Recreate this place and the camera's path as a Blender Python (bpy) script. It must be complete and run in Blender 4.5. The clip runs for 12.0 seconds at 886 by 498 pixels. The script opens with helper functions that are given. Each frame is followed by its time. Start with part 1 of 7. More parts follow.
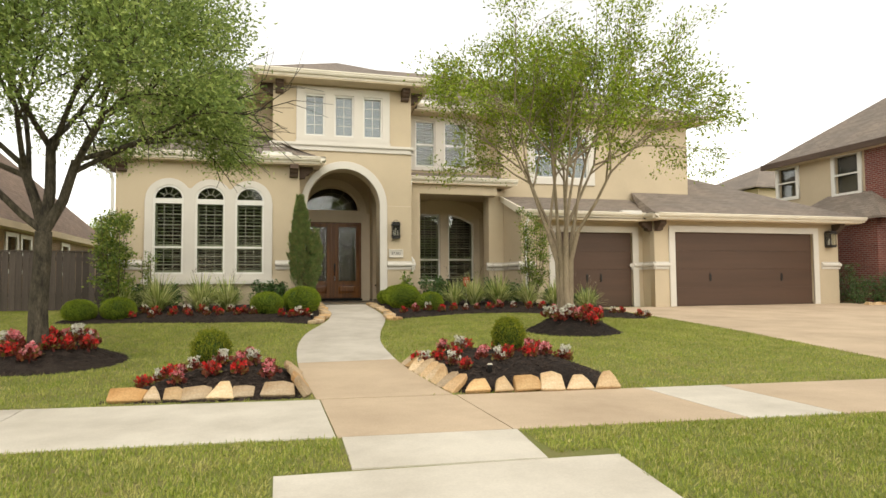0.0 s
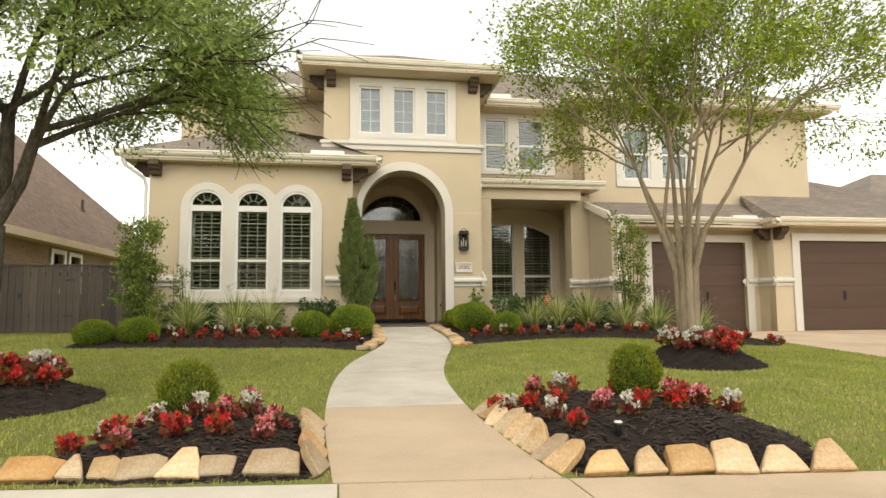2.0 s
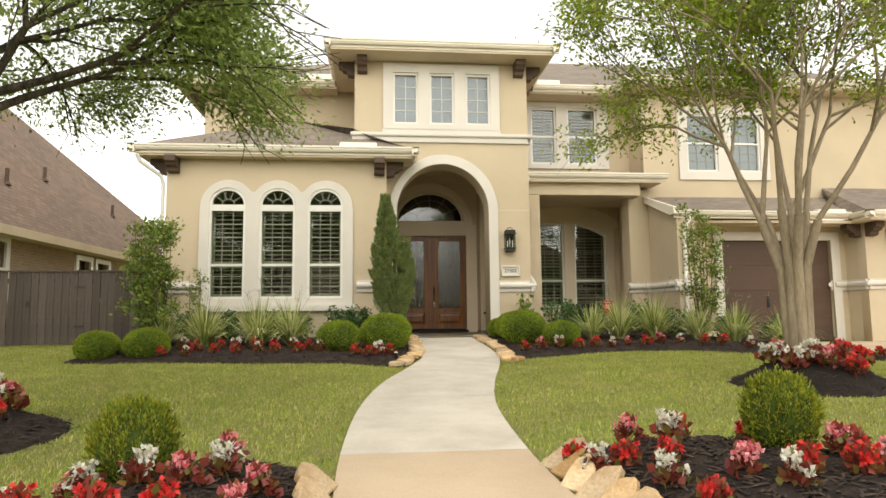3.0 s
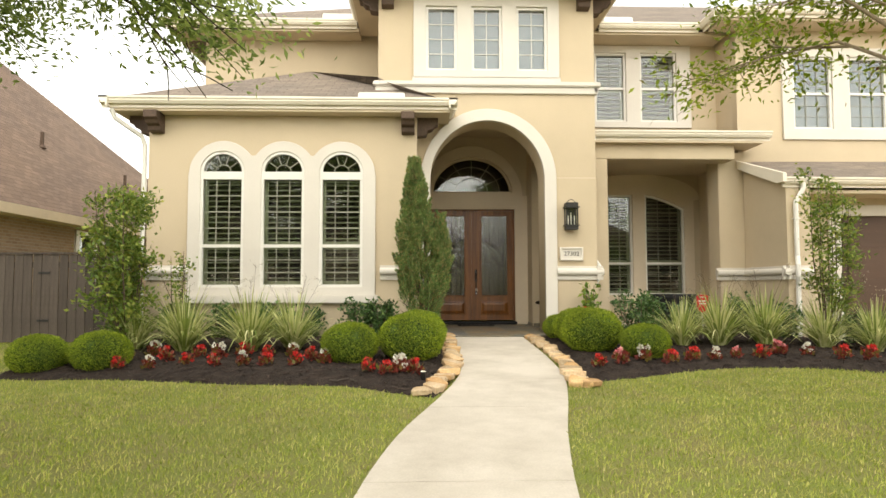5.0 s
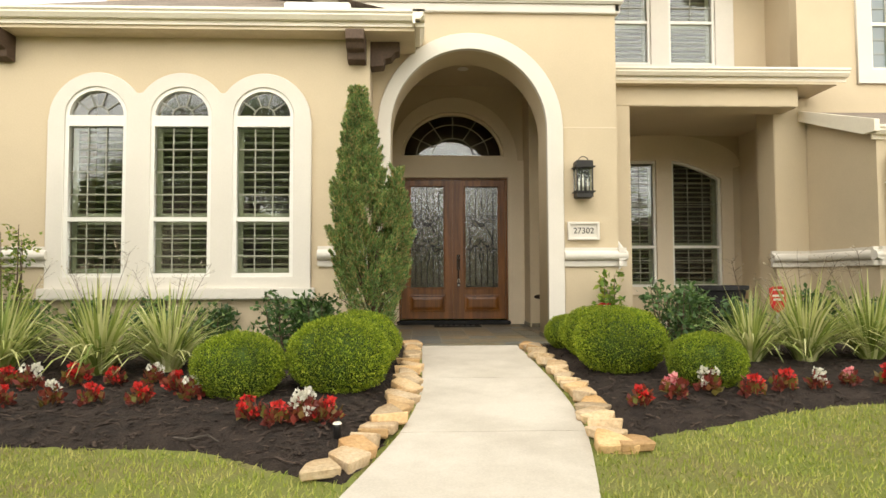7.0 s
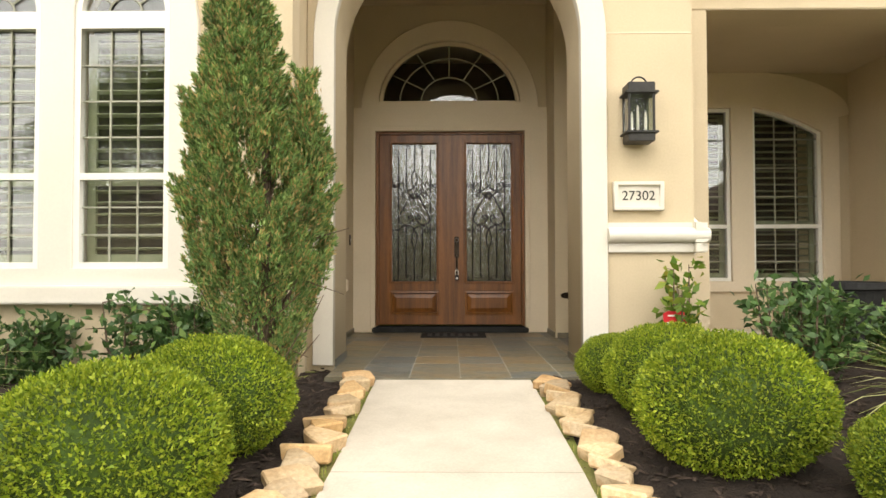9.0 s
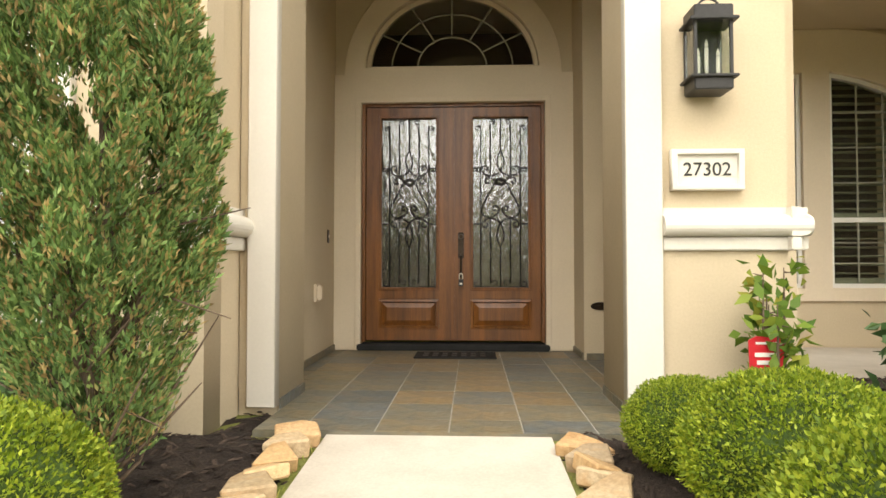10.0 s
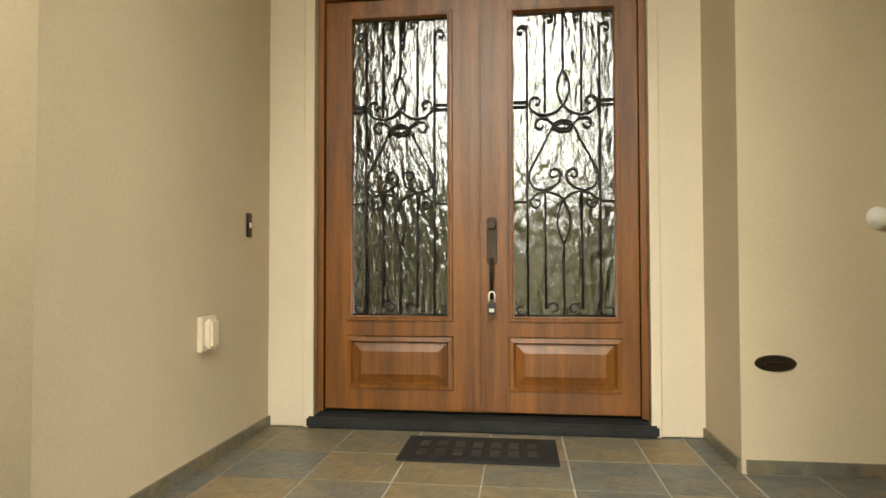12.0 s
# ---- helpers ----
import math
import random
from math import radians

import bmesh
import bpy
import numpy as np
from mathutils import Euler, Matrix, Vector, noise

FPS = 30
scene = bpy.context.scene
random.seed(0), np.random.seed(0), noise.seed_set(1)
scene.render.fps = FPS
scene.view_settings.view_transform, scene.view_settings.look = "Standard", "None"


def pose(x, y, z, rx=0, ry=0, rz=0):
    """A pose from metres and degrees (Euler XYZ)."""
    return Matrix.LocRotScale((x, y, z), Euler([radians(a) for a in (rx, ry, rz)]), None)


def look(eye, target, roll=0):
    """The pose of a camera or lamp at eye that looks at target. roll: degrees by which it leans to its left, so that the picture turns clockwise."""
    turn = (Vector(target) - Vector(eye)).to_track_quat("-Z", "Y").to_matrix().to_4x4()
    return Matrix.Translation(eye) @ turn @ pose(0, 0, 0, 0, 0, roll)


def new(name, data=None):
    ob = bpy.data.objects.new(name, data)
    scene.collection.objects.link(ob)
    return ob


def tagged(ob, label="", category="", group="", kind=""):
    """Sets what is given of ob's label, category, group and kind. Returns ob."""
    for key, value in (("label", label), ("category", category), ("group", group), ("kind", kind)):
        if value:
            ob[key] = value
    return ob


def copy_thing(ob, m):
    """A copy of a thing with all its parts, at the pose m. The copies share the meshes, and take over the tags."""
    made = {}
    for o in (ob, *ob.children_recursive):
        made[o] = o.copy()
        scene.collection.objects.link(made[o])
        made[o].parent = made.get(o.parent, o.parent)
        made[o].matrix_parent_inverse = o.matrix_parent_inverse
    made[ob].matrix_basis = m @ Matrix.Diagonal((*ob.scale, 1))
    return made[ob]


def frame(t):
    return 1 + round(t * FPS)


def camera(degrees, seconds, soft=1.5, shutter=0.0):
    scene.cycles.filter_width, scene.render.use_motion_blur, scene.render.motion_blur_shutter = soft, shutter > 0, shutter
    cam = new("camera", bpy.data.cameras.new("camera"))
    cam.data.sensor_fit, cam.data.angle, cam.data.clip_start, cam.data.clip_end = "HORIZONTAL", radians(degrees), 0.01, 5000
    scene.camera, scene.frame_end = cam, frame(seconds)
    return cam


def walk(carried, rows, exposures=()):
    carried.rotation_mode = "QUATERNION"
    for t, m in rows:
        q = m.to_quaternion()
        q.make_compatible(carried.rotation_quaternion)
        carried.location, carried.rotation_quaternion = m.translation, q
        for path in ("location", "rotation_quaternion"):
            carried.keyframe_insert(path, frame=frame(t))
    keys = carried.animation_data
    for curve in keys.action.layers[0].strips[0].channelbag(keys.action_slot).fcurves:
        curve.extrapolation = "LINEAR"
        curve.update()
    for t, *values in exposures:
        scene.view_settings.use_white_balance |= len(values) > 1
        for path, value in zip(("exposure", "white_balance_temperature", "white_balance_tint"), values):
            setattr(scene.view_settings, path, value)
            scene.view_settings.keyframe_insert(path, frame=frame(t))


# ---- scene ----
cam = camera(70.0, 12.0)
PATH = [
    (0, (0.164, -0.722, 1.15), (0.695, 1.203, 1.257), -0.4),
    (0.5, (0.272, -0.119, 1.13), (0.768, 1.816, 1.238), -0.5),
    (1, (0.4, 0.507, 1.09), (0.835, 2.455, 1.229), -0.4),
    (1.5, (0.518, 1.17, 1.059), (0.883, 3.13, 1.221), -0.5),
    (2, (0.659, 1.828, 1.033), (0.981, 3.793, 1.216), -0.4),
    (2.5, (0.732, 2.627, 1.036), (1.023, 4.596, 1.231), -0.7),
    (3, (0.813, 3.367, 1.059), (1.011, 5.346, 1.265), -0.6),
    (5, (1.047, 5.987, 1.43), (1.111, 7.983, 1.548), -0.1),
    (5.5, (1.14, 6.718, 1.444), (1.218, 8.714, 1.548), -0.2),
    (6, (1.259, 7.482, 1.434), (1.343, 9.478, 1.537), -0.1),
    (6.5, (1.418, 8.218, 1.4), (1.5, 10.214, 1.501), -0.2),
    (7, (1.566, 8.982, 1.4), (1.637, 10.979, 1.491), -0.2),
    (9, (2.143, 11.921, 1.436), (2.119, 13.92, 1.488), -0.1),
    (9.5, (2.254, 12.669, 1.445), (2.196, 14.667, 1.5), 0.0),
    (10, (2.338, 13.428, 1.444), (2.245, 15.425, 1.501), 0.0),
    (10.5, (2.393, 14.2, 1.442), (2.279, 16.195, 1.504), 0.1),
    (11, (2.404, 14.922, 1.471), (2.252, 16.916, 1.533), 0.1),
    (11.5, (2.403, 15.626, 1.445), (2.198, 17.613, 1.535), 0.2),
    (12, (2.391, 16.303, 1.517), (2.143, 18.287, 1.574), -0.1),
]
walk(cam, [(t, look(eye, target, roll)) for t, eye, target, roll in PATH], [(0.0, 1.0, 7150, 8), (2.5, 1.15, 7150, 8), (5.0, 1.52, 7200, 8), (7.0, 1.62, 7200, 8), (9.5, 2.05, 7200, 9), (10.5, 2.28, 7250, 8), (11.5, 2.65, 7350, 3), (12.0, 2.97, 7400, 2)])

# ---- sky, sun ----
world = bpy.data.worlds.new("overcast")
scene.world = world
world.use_nodes = True
wn = world.node_tree
sky = wn.nodes.new("ShaderNodeTexSky")
sky.sky_type, sky.sun_disc = "NISHITA", False
sky.sun_elevation, sky.sun_rotation = radians(49), radians(181)
sky.dust_density, sky.air_density = 0.7, 1.0
grey = wn.nodes.new("ShaderNodeHueSaturation")
grey.inputs["Saturation"].default_value = 0.12
wn.links.new(sky.outputs[0], grey.inputs["Color"])
wn.links.new(grey.outputs[0], wn.nodes["Background"].inputs["Color"])
wn.nodes["Background"].inputs["Strength"].default_value = 0.15
sun = new("sun", bpy.data.lights.new("sun", "SUN"))
sun.data.energy, sun.data.angle, sun.data.color = 0.8, radians(110), (1.0, 0.96, 0.9)
sun.matrix_world = look((1.5, -16, 32), (2, 12, 0))


# ---- materials ----
def ramp_to(nt, fac, colours):
    r = nt.nodes.new("ShaderNodeValToRGB")
    els = r.color_ramp.elements
    while len(els) < len(colours):
        els.new(0.5)
    for e, (p, c) in zip(els, colours):
        e.position, e.color = p, (*c, 1)
    nt.links.new(fac, r.inputs[0])
    return r.outputs[0]


def tex_noise(nt, scale, detail=4, rough=0.55, stretch=None, obj=False):
    c = nt.nodes.new("ShaderNodeTexCoord")
    out = c.outputs["Object"]
    if stretch:
        m = nt.nodes.new("ShaderNodeMapping")
        m.inputs["Scale"].default_value = stretch
        nt.links.new(out, m.inputs[0])
        out = m.outputs[0]
    n = nt.nodes.new("ShaderNodeTexNoise")
    n.inputs["Scale"].default_value, n.inputs["Detail"].default_value, n.inputs["Roughness"].default_value = scale, detail, rough
    nt.links.new(out, n.inputs["Vector"])
    return n.outputs["Fac"]


def mix_col(nt, fac, a, b, mode="MIX"):
    m = nt.nodes.new("ShaderNodeMix")
    m.data_type, m.blend_type = "RGBA", mode
    for sock, v in ((m.inputs["Factor"], fac), (m.inputs["A"], a), (m.inputs["B"], b)):
        if isinstance(v, (int, float)):
            sock.default_value = v
        elif isinstance(v, tuple):
            sock.default_value = (*v, 1)
        else:
            nt.links.new(v, sock)
    return m.outputs["Result"]


def surface(name, base, vary=0.15, scale=(1.2, 40), rough=0.8, bump=0.2, bump_scale=120, stretch=None, dark=None, random=0.0, metal=0.0, spec=0.3, bump_dist=0.004, sub=0.0):
    """A plain surface with stains at one scale, grain at another, and fine relief."""
    m = bpy.data.materials.new(name)
    m.use_nodes = True
    nt = m.node_tree
    b = nt.nodes["Principled BSDF"]
    lo = tuple(c * (1 - vary) for c in base)
    hi = tuple(min(1, c * (1 + vary)) for c in base)
    big = ramp_to(nt, tex_noise(nt, scale[0], 5, 0.6, stretch), ((0.3, dark or lo), (0.62, hi)))
    fine = ramp_to(nt, tex_noise(nt, scale[1], 3, 0.6, stretch), ((0.3, (1 - vary * 1.2,) * 3), (0.7, (1.0, 1.0, 1.0))))
    col = mix_col(nt, 1.0, big, fine, "MULTIPLY")
    if random:
        info = nt.nodes.new("ShaderNodeObjectInfo")
        geo = nt.nodes.new("ShaderNodeNewGeometry")
        add = nt.nodes.new("ShaderNodeMath")
        add.operation = "ADD"
        nt.links.new(info.outputs["Random"], add.inputs[0])
        nt.links.new(geo.outputs["Random Per Island"], add.inputs[1])
        fr = nt.nodes.new("ShaderNodeMath")
        fr.operation = "FRACT"
        nt.links.new(add.outputs[0], fr.inputs[0])
        tone = ramp_to(nt, fr.outputs[0], ((0.0, (1 - random,) * 3), (1.0, (1 + random * 0.4,) * 3)))
        col = mix_col(nt, 1.0, col, tone, "MULTIPLY")
    nt.links.new(col, b.inputs["Base Color"])
    b.inputs["Roughness"].default_value, b.inputs["Metallic"].default_value = rough, metal
    b.inputs["Specular IOR Level"].default_value = spec
    if bump:
        bp = nt.nodes.new("ShaderNodeBump")
        bp.inputs["Strength"].default_value, bp.inputs["Distance"].default_value = bump, bump_dist
        nt.links.new(tex_noise(nt, bump_scale, 4, 0.6, stretch), bp.inputs["Height"])
        nt.links.new(bp.outputs[0], b.inputs["Normal"])
    return m


def leafy(name, colours, rough=0.5, trans=0.35, clump=2.2, deep=0.72):
    """Leaves and petals: tone by piece, a little light let through."""
    m = bpy.data.materials.new(name)
    m.use_nodes = True
    nt = m.node_tree
    b = nt.nodes["Principled BSDF"]
    geo = nt.nodes.new("ShaderNodeNewGeometry")
    col = ramp_to(nt, geo.outputs["Random Per Island"], colours)
    patch = ramp_to(nt, tex_noise(nt, clump, 3), ((0.3, (deep, deep, deep)), (0.7, (1.1, 1.1, 1.0))))
    col = mix_col(nt, 1.0, col, patch, "MULTIPLY")
    nt.links.new(col, b.inputs["Base Color"])
    b.inputs["Roughness"].default_value = rough
    b.inputs["Specular IOR Level"].default_value = 0.3
    t = nt.nodes.new("ShaderNodeBsdfTranslucent")
    nt.links.new(col, t.inputs["Color"])
    mix = nt.nodes.new("ShaderNodeMixShader")
    mix.inputs[0].default_value = trans
    nt.links.new(b.outputs[0], mix.inputs[1])
    nt.links.new(t.outputs[0], mix.inputs[2])
    nt.links.new(mix.outputs[0], nt.nodes["Material Output"].inputs["Surface"])
    return m


def glassy(name, tint=(0.9, 0.95, 0.93), rough=0.0, ripple=0.0, ior=1.55):
    m = bpy.data.materials.new(name)
    m.use_nodes = True
    nt = m.node_tree
    b = nt.nodes["Principled BSDF"]
    b.inputs["Base Color"].default_value = (*tint, 1)
    b.inputs["Transmission Weight"].default_value = 1.0
    b.inputs["Roughness"].default_value, b.inputs["IOR"].default_value = rough, ior
    if ripple:
        bp = nt.nodes.new("ShaderNodeBump")
        bp.inputs["Strength"].default_value, bp.inputs["Distance"].default_value = ripple, 0.01
        nt.links.new(tex_noise(nt, 30, 2, 0.5, (1.0, 1.0, 0.35)), bp.inputs["Height"])
        nt.links.new(bp.outputs[0], b.inputs["Normal"])
    return m


def shingled(name, a, b_, course=0.14, along="x"):
    """Asphalt shingles: courses with random tones and a lip at each course."""
    m = bpy.data.materials.new(name)
    m.use_nodes = True
    nt = m.node_tree
    b = nt.nodes["Principled BSDF"]
    c = nt.nodes.new("ShaderNodeTexCoord")
    br = nt.nodes.new("ShaderNodeTexBrick")
    br.inputs["Scale"].default_value = 1.0
    br.inputs["Brick Width"].default_value, br.inputs["Row Height"].default_value = 0.3, course
    br.inputs["Mortar Size"].default_value, br.inputs["Bias"].default_value = 0.006, 0.0
    for k, v in (("Color1", a), ("Color2", b_), ("Mortar", tuple(x * 0.55 for x in a))):
        br.inputs[k].default_value = (*v, 1)
    nt.links.new(c.outputs["UV"], br.inputs["Vector"])
    stain = ramp_to(nt, tex_noise(nt, 0.6, 4), ((0.3, (0.8, 0.8, 0.82)), (0.7, (1.08, 1.05, 1.0))))
    grain = ramp_to(nt, tex_noise(nt, 60, 2), ((0.3, (0.75, 0.75, 0.75)), (0.7, (1.15, 1.15, 1.15))))
    col = mix_col(nt, 1.0, mix_col(nt, 1.0, br.outputs["Color"], stain, "MULTIPLY"), grain, "MULTIPLY")
    nt.links.new(col, b.inputs["Base Color"])
    b.inputs["Roughness"].default_value = 0.95
    bp = nt.nodes.new("ShaderNodeBump")
    bp.inputs["Strength"].default_value, bp.inputs["Distance"].default_value = 0.6, 0.012
    bp.invert = True
    nt.links.new(br.outputs["Fac"], bp.inputs["Height"])
    nt.links.new(bp.outputs[0], b.inputs["Normal"])
    return m


STUCCO = surface("stucco", (0.54, 0.445, 0.31), 0.06, (0.7, 60), 0.9, 0.5, 170, bump_dist=0.004)
TRIM = surface("cream trim", (0.64, 0.60, 0.53), 0.04, (0.9, 50), 0.75, 0.25, 150)
CASING = surface("beige casing", (0.66, 0.56, 0.42), 0.04, (0.9, 50), 0.8, 0.3, 150)
GUTTER = surface("gutter paint", (0.78, 0.72, 0.60), 0.05, (1.5, 30), 0.45, 0.05, 60)
WHITE = surface("white vinyl", (0.72, 0.70, 0.64), 0.03, (2, 40), 0.4, 0.05, 80)
SOFFIT = surface("soffit paint", (0.60, 0.50, 0.36), 0.06, (1.5, 30), 0.8, 0.1, 60)
BRACKET = surface("dark timber", (0.10, 0.065, 0.045), 0.25, (3, 40), 0.7, 0.4, 60, (1, 0.2, 1))
ROOF = shingled("roof shingles", (0.20, 0.165, 0.135), (0.27, 0.225, 0.185))
ROOF_FAR = shingled("neighbour shingles", (0.20, 0.14, 0.105), (0.26, 0.185, 0.14))
CONCRETE = surface("concrete", (0.58, 0.53, 0.455), 0.10, (1.6, 70), 0.9, 0.35, 160, dark=(0.49, 0.44, 0.365))
CONCRETE_TAN = surface("tan concrete", (0.54, 0.42, 0.295), 0.10, (0.8, 70), 0.9, 0.35, 160, dark=(0.46, 0.35, 0.24))
CONCRETE_PALE = surface("pale concrete", (0.62, 0.57, 0.48), 0.09, (0.9, 70), 0.9, 0.35, 160, dark=(0.5, 0.45, 0.37))
FOUNDATION = surface("foundation", (0.27, 0.235, 0.20), 0.2, (2.5, 40), 0.95, 0.5, 60)
LAWN = surface("lawn soil and thatch", (0.20, 0.23, 0.055), 0.3, (2.2, 90), 0.95, 0.9, 120, dark=(0.31, 0.27, 0.11), bump_dist=0.02)
MULCH = surface("mulch", (0.044, 0.031, 0.024), 0.45, (6, 90), 0.95, 1.0, 70, bump_dist=0.03, random=0.4)
ASPHALT = surface("asphalt", (0.06, 0.06, 0.058), 0.2, (0.6, 80), 0.9, 0.5, 150)
# Near-black colour that stands for the lack of light indoors.
SHADE_FILL = surface("dark fill for unlit rooms", (0.10, 0.09, 0.08), 0.15, (1, 10), 0.9, 0)
# Olive shutter paint, with the shade behind the glass mixed into its colour.
SHUTTER = surface("shutter paint darkened for shade", (0.27, 0.28, 0.185), 0.03, (2, 30), 0.5, 0.0)
BAR = surface("glazing bar between panes", (0.32, 0.315, 0.25), 0.03, (2, 30), 0.5, 0.0)
GLASS = glassy("window glass")
# Blue-grey of the sky's reflection, painted on a sheet behind the panes.
SKY_BACK = surface("sky tone behind glass", (0.14, 0.17, 0.19), 0.04, (2, 30), 0.8, 0.0)
DOOR_GLASS = glassy("rain glass", (0.86, 0.9, 0.9), 0.05, 0.7, 1.9)
GARAGE = surface("garage door paint", (0.088, 0.050, 0.032), 0.12, (1.2, 60), 0.5, 0.25, 90, (0.15, 1, 3))
IRON = surface("black iron", (0.02, 0.018, 0.017), 0.3, (6, 60), 0.45, 0.15, 80, spec=0.5)
DOOR_WOOD = surface("stained wood", (0.215, 0.078, 0.014), 0.25, (2, 40), 0.38, 0.15, 60, (6, 6, 0.4), dark=(0.105, 0.036, 0.008), spec=0.5)


def slate_material():
    """Slate tiles: each its own tone of grey, olive, ochre and rust, with cleft relief and stains."""
    m = surface("slate", (0.2, 0.2, 0.2), 0.2, (3, 40), 0.42, 0.6, 25, bump_dist=0.012, spec=0.4)
    nt = m.node_tree
    b = nt.nodes["Principled BSDF"]
    info = nt.nodes.new("ShaderNodeObjectInfo")
    tone = ramp_to(nt, info.outputs["Random"], ((0.0, (0.11, 0.125, 0.13)), (0.2, (0.18, 0.145, 0.08)), (0.36, (0.075, 0.09, 0.10)), (0.55, (0.17, 0.15, 0.10)), (0.75, (0.25, 0.165, 0.075)), (0.85, (0.10, 0.115, 0.12)), (1.0, (0.14, 0.135, 0.10))))
    stain = ramp_to(nt, tex_noise(nt, 5, 5, 0.6), ((0.42, (0.10, 0.11, 0.11)), (0.55, (0.17, 0.14, 0.085)), (0.7, (0.25, 0.14, 0.06))))
    col = mix_col(nt, 0.38, tone, stain)
    light = ramp_to(nt, tex_noise(nt, 14, 4, 0.6), ((0.3, (0.75, 0.75, 0.75)), (0.7, (1.25, 1.25, 1.25))))
    nt.links.new(mix_col(nt, 1.0, col, light, "MULTIPLY"), b.inputs["Base Color"])
    return m


SLATE = slate_material()
GROUT = surface("grout", (0.42, 0.40, 0.35), 0.15, (4, 60), 0.9, 0.3, 90)
RUBBER = surface("black rubber", (0.02, 0.02, 0.02), 0.3, (5, 60), 0.8, 0.3, 80)
BRONZE = surface("dark bronze", (0.05, 0.035, 0.025), 0.3, (8, 60), 0.4, 0.1, 60, metal=0.7)
RED = surface("red sign", (0.55, 0.02, 0.03), 0.08, (5, 40), 0.4, 0.0)
CANDLE = surface("ivory candle sleeve", (0.75, 0.7, 0.6), 0.05, (5, 40), 0.6, 0.0)
def stone_material():
    """Sandstone blocks: buff, ochre, rust or grey by the stone, with streaks."""
    m = surface("flagstone", (0.60, 0.47, 0.31), 0.2, (3, 50), 0.85, 0.7, 30, dark=(0.45, 0.27, 0.11), bump_dist=0.015, random=0.3)
    nt = m.node_tree
    b = nt.nodes["Principled BSDF"]
    old = b.inputs["Base Color"].links[0].from_socket
    info = nt.nodes.new("ShaderNodeObjectInfo")
    tone = ramp_to(nt, info.outputs["Random"], ((0.0, (1.0, 0.98, 0.95)), (0.3, (0.82, 0.82, 0.85)), (0.5, (1.08, 1.05, 1.0)), (0.72, (0.92, 0.74, 0.5)), (0.86, (1.05, 1.0, 0.95)), (1.0, (0.8, 0.6, 0.38))))
    col = mix_col(nt, 1.0, old, tone, "MULTIPLY")
    rust = ramp_to(nt, tex_noise(nt, 6, 4, 0.65, (1, 1, 2.5)), ((0.55, (0.0, 0.0, 0.0)), (0.72, (0.55, 0.55, 0.55))))
    nt.links.new(mix_col(nt, rust, col, (0.42, 0.22, 0.07)), b.inputs["Base Color"])
    return m


STONE = stone_material()
FENCE_WOOD = surface("weathered cedar", (0.115, 0.093, 0.078), 0.25, (2.5, 40), 0.9, 0.5, 50, (5, 5, 0.4), random=0.35)


# ---- building helpers ----
def part(name, bm, material, parent=None, label="", smooth=False):
    me = bpy.data.meshes.new(name)
    bm.normal_update()
    bm.to_mesh(me)
    bm.free()
    if smooth:
        for p in me.polygons:
            p.use_smooth = True
    me.materials.append(material)
    ob = new(name, me)
    if parent is not None:
        ob.parent = parent
        ob.matrix_parent_inverse = parent.matrix_world.inverted() if parent.parent is None else Matrix.Identity(4)
    if label:
        ob["label"] = label
    return ob


def empty(name, at=(0, 0, 0)):
    ob = new(name)
    ob.empty_display_size = 0.2
    ob.location = at
    ob.matrix_world = Matrix.Translation(at)
    return ob


def box(bm, x0, x1, y0, y1, z0, z1, bevel=0.0):
    vs = bmesh.ops.create_cube(bm, size=1.0)["verts"]
    for v in vs:
        v.co = Vector((x0 + (v.co.x + 0.5) * (x1 - x0), y0 + (v.co.y + 0.5) * (y1 - y0), z0 + (v.co.z + 0.5) * (z1 - z0)))
    if bevel:
        es = list({e for v in vs for e in v.link_edges})
        bmesh.ops.bevel(bm, geom=es, offset=bevel, segments=2, affect="EDGES")
    return bm


def boxed(*a, bevel=0.0):
    return box(bmesh.new(), *a, bevel=bevel)


def slab(polys, depth, front, bevel=0.0):
    """A sheet in the plane of the facade: outlines of (x, z), the first the outside and the rest holes, its face at y = front."""
    cu = bpy.data.curves.new("outline", "CURVE")
    cu.dimensions, cu.fill_mode, cu.extrude = "2D", "BOTH", depth / 2 - bevel
    cu.bevel_depth, cu.bevel_resolution, cu.offset = bevel, 1, -bevel
    for pts in polys:
        s = cu.splines.new("POLY")
        s.points.add(len(pts) - 1)
        for p, (x, z) in zip(s.points, pts):
            p.co = (x, z, 0, 1)
        s.use_cyclic_u = True
    ob = bpy.data.objects.new("outline", cu)
    me = bpy.data.meshes.new_from_object(ob)
    bm = bmesh.new()
    bm.from_mesh(me)
    bpy.data.objects.remove(ob)
    bpy.data.curves.remove(cu)
    bpy.data.meshes.remove(me)
    for v in bm.verts:
        x, y, z = v.co
        v.co = (x, front + depth / 2 - z, y)
    return bm


def rect(x0, x1, z0, z1):
    return [(x0, z0), (x1, z0), (x1, z1), (x0, z1)]


def arched(x0, x1, z0, spring, rise, n=28):
    """An opening with a round head."""
    cx, r = (x0 + x1) / 2, (x1 - x0) / 2
    return [(x0, z0), (x1, z0)] + [(cx + r * math.cos(math.pi * i / n), spring + rise * math.sin(math.pi * i / n)) for i in range(n + 1)]


def turned(bm, m):
    bmesh.ops.transform(bm, matrix=m, verts=bm.verts)
    return bm


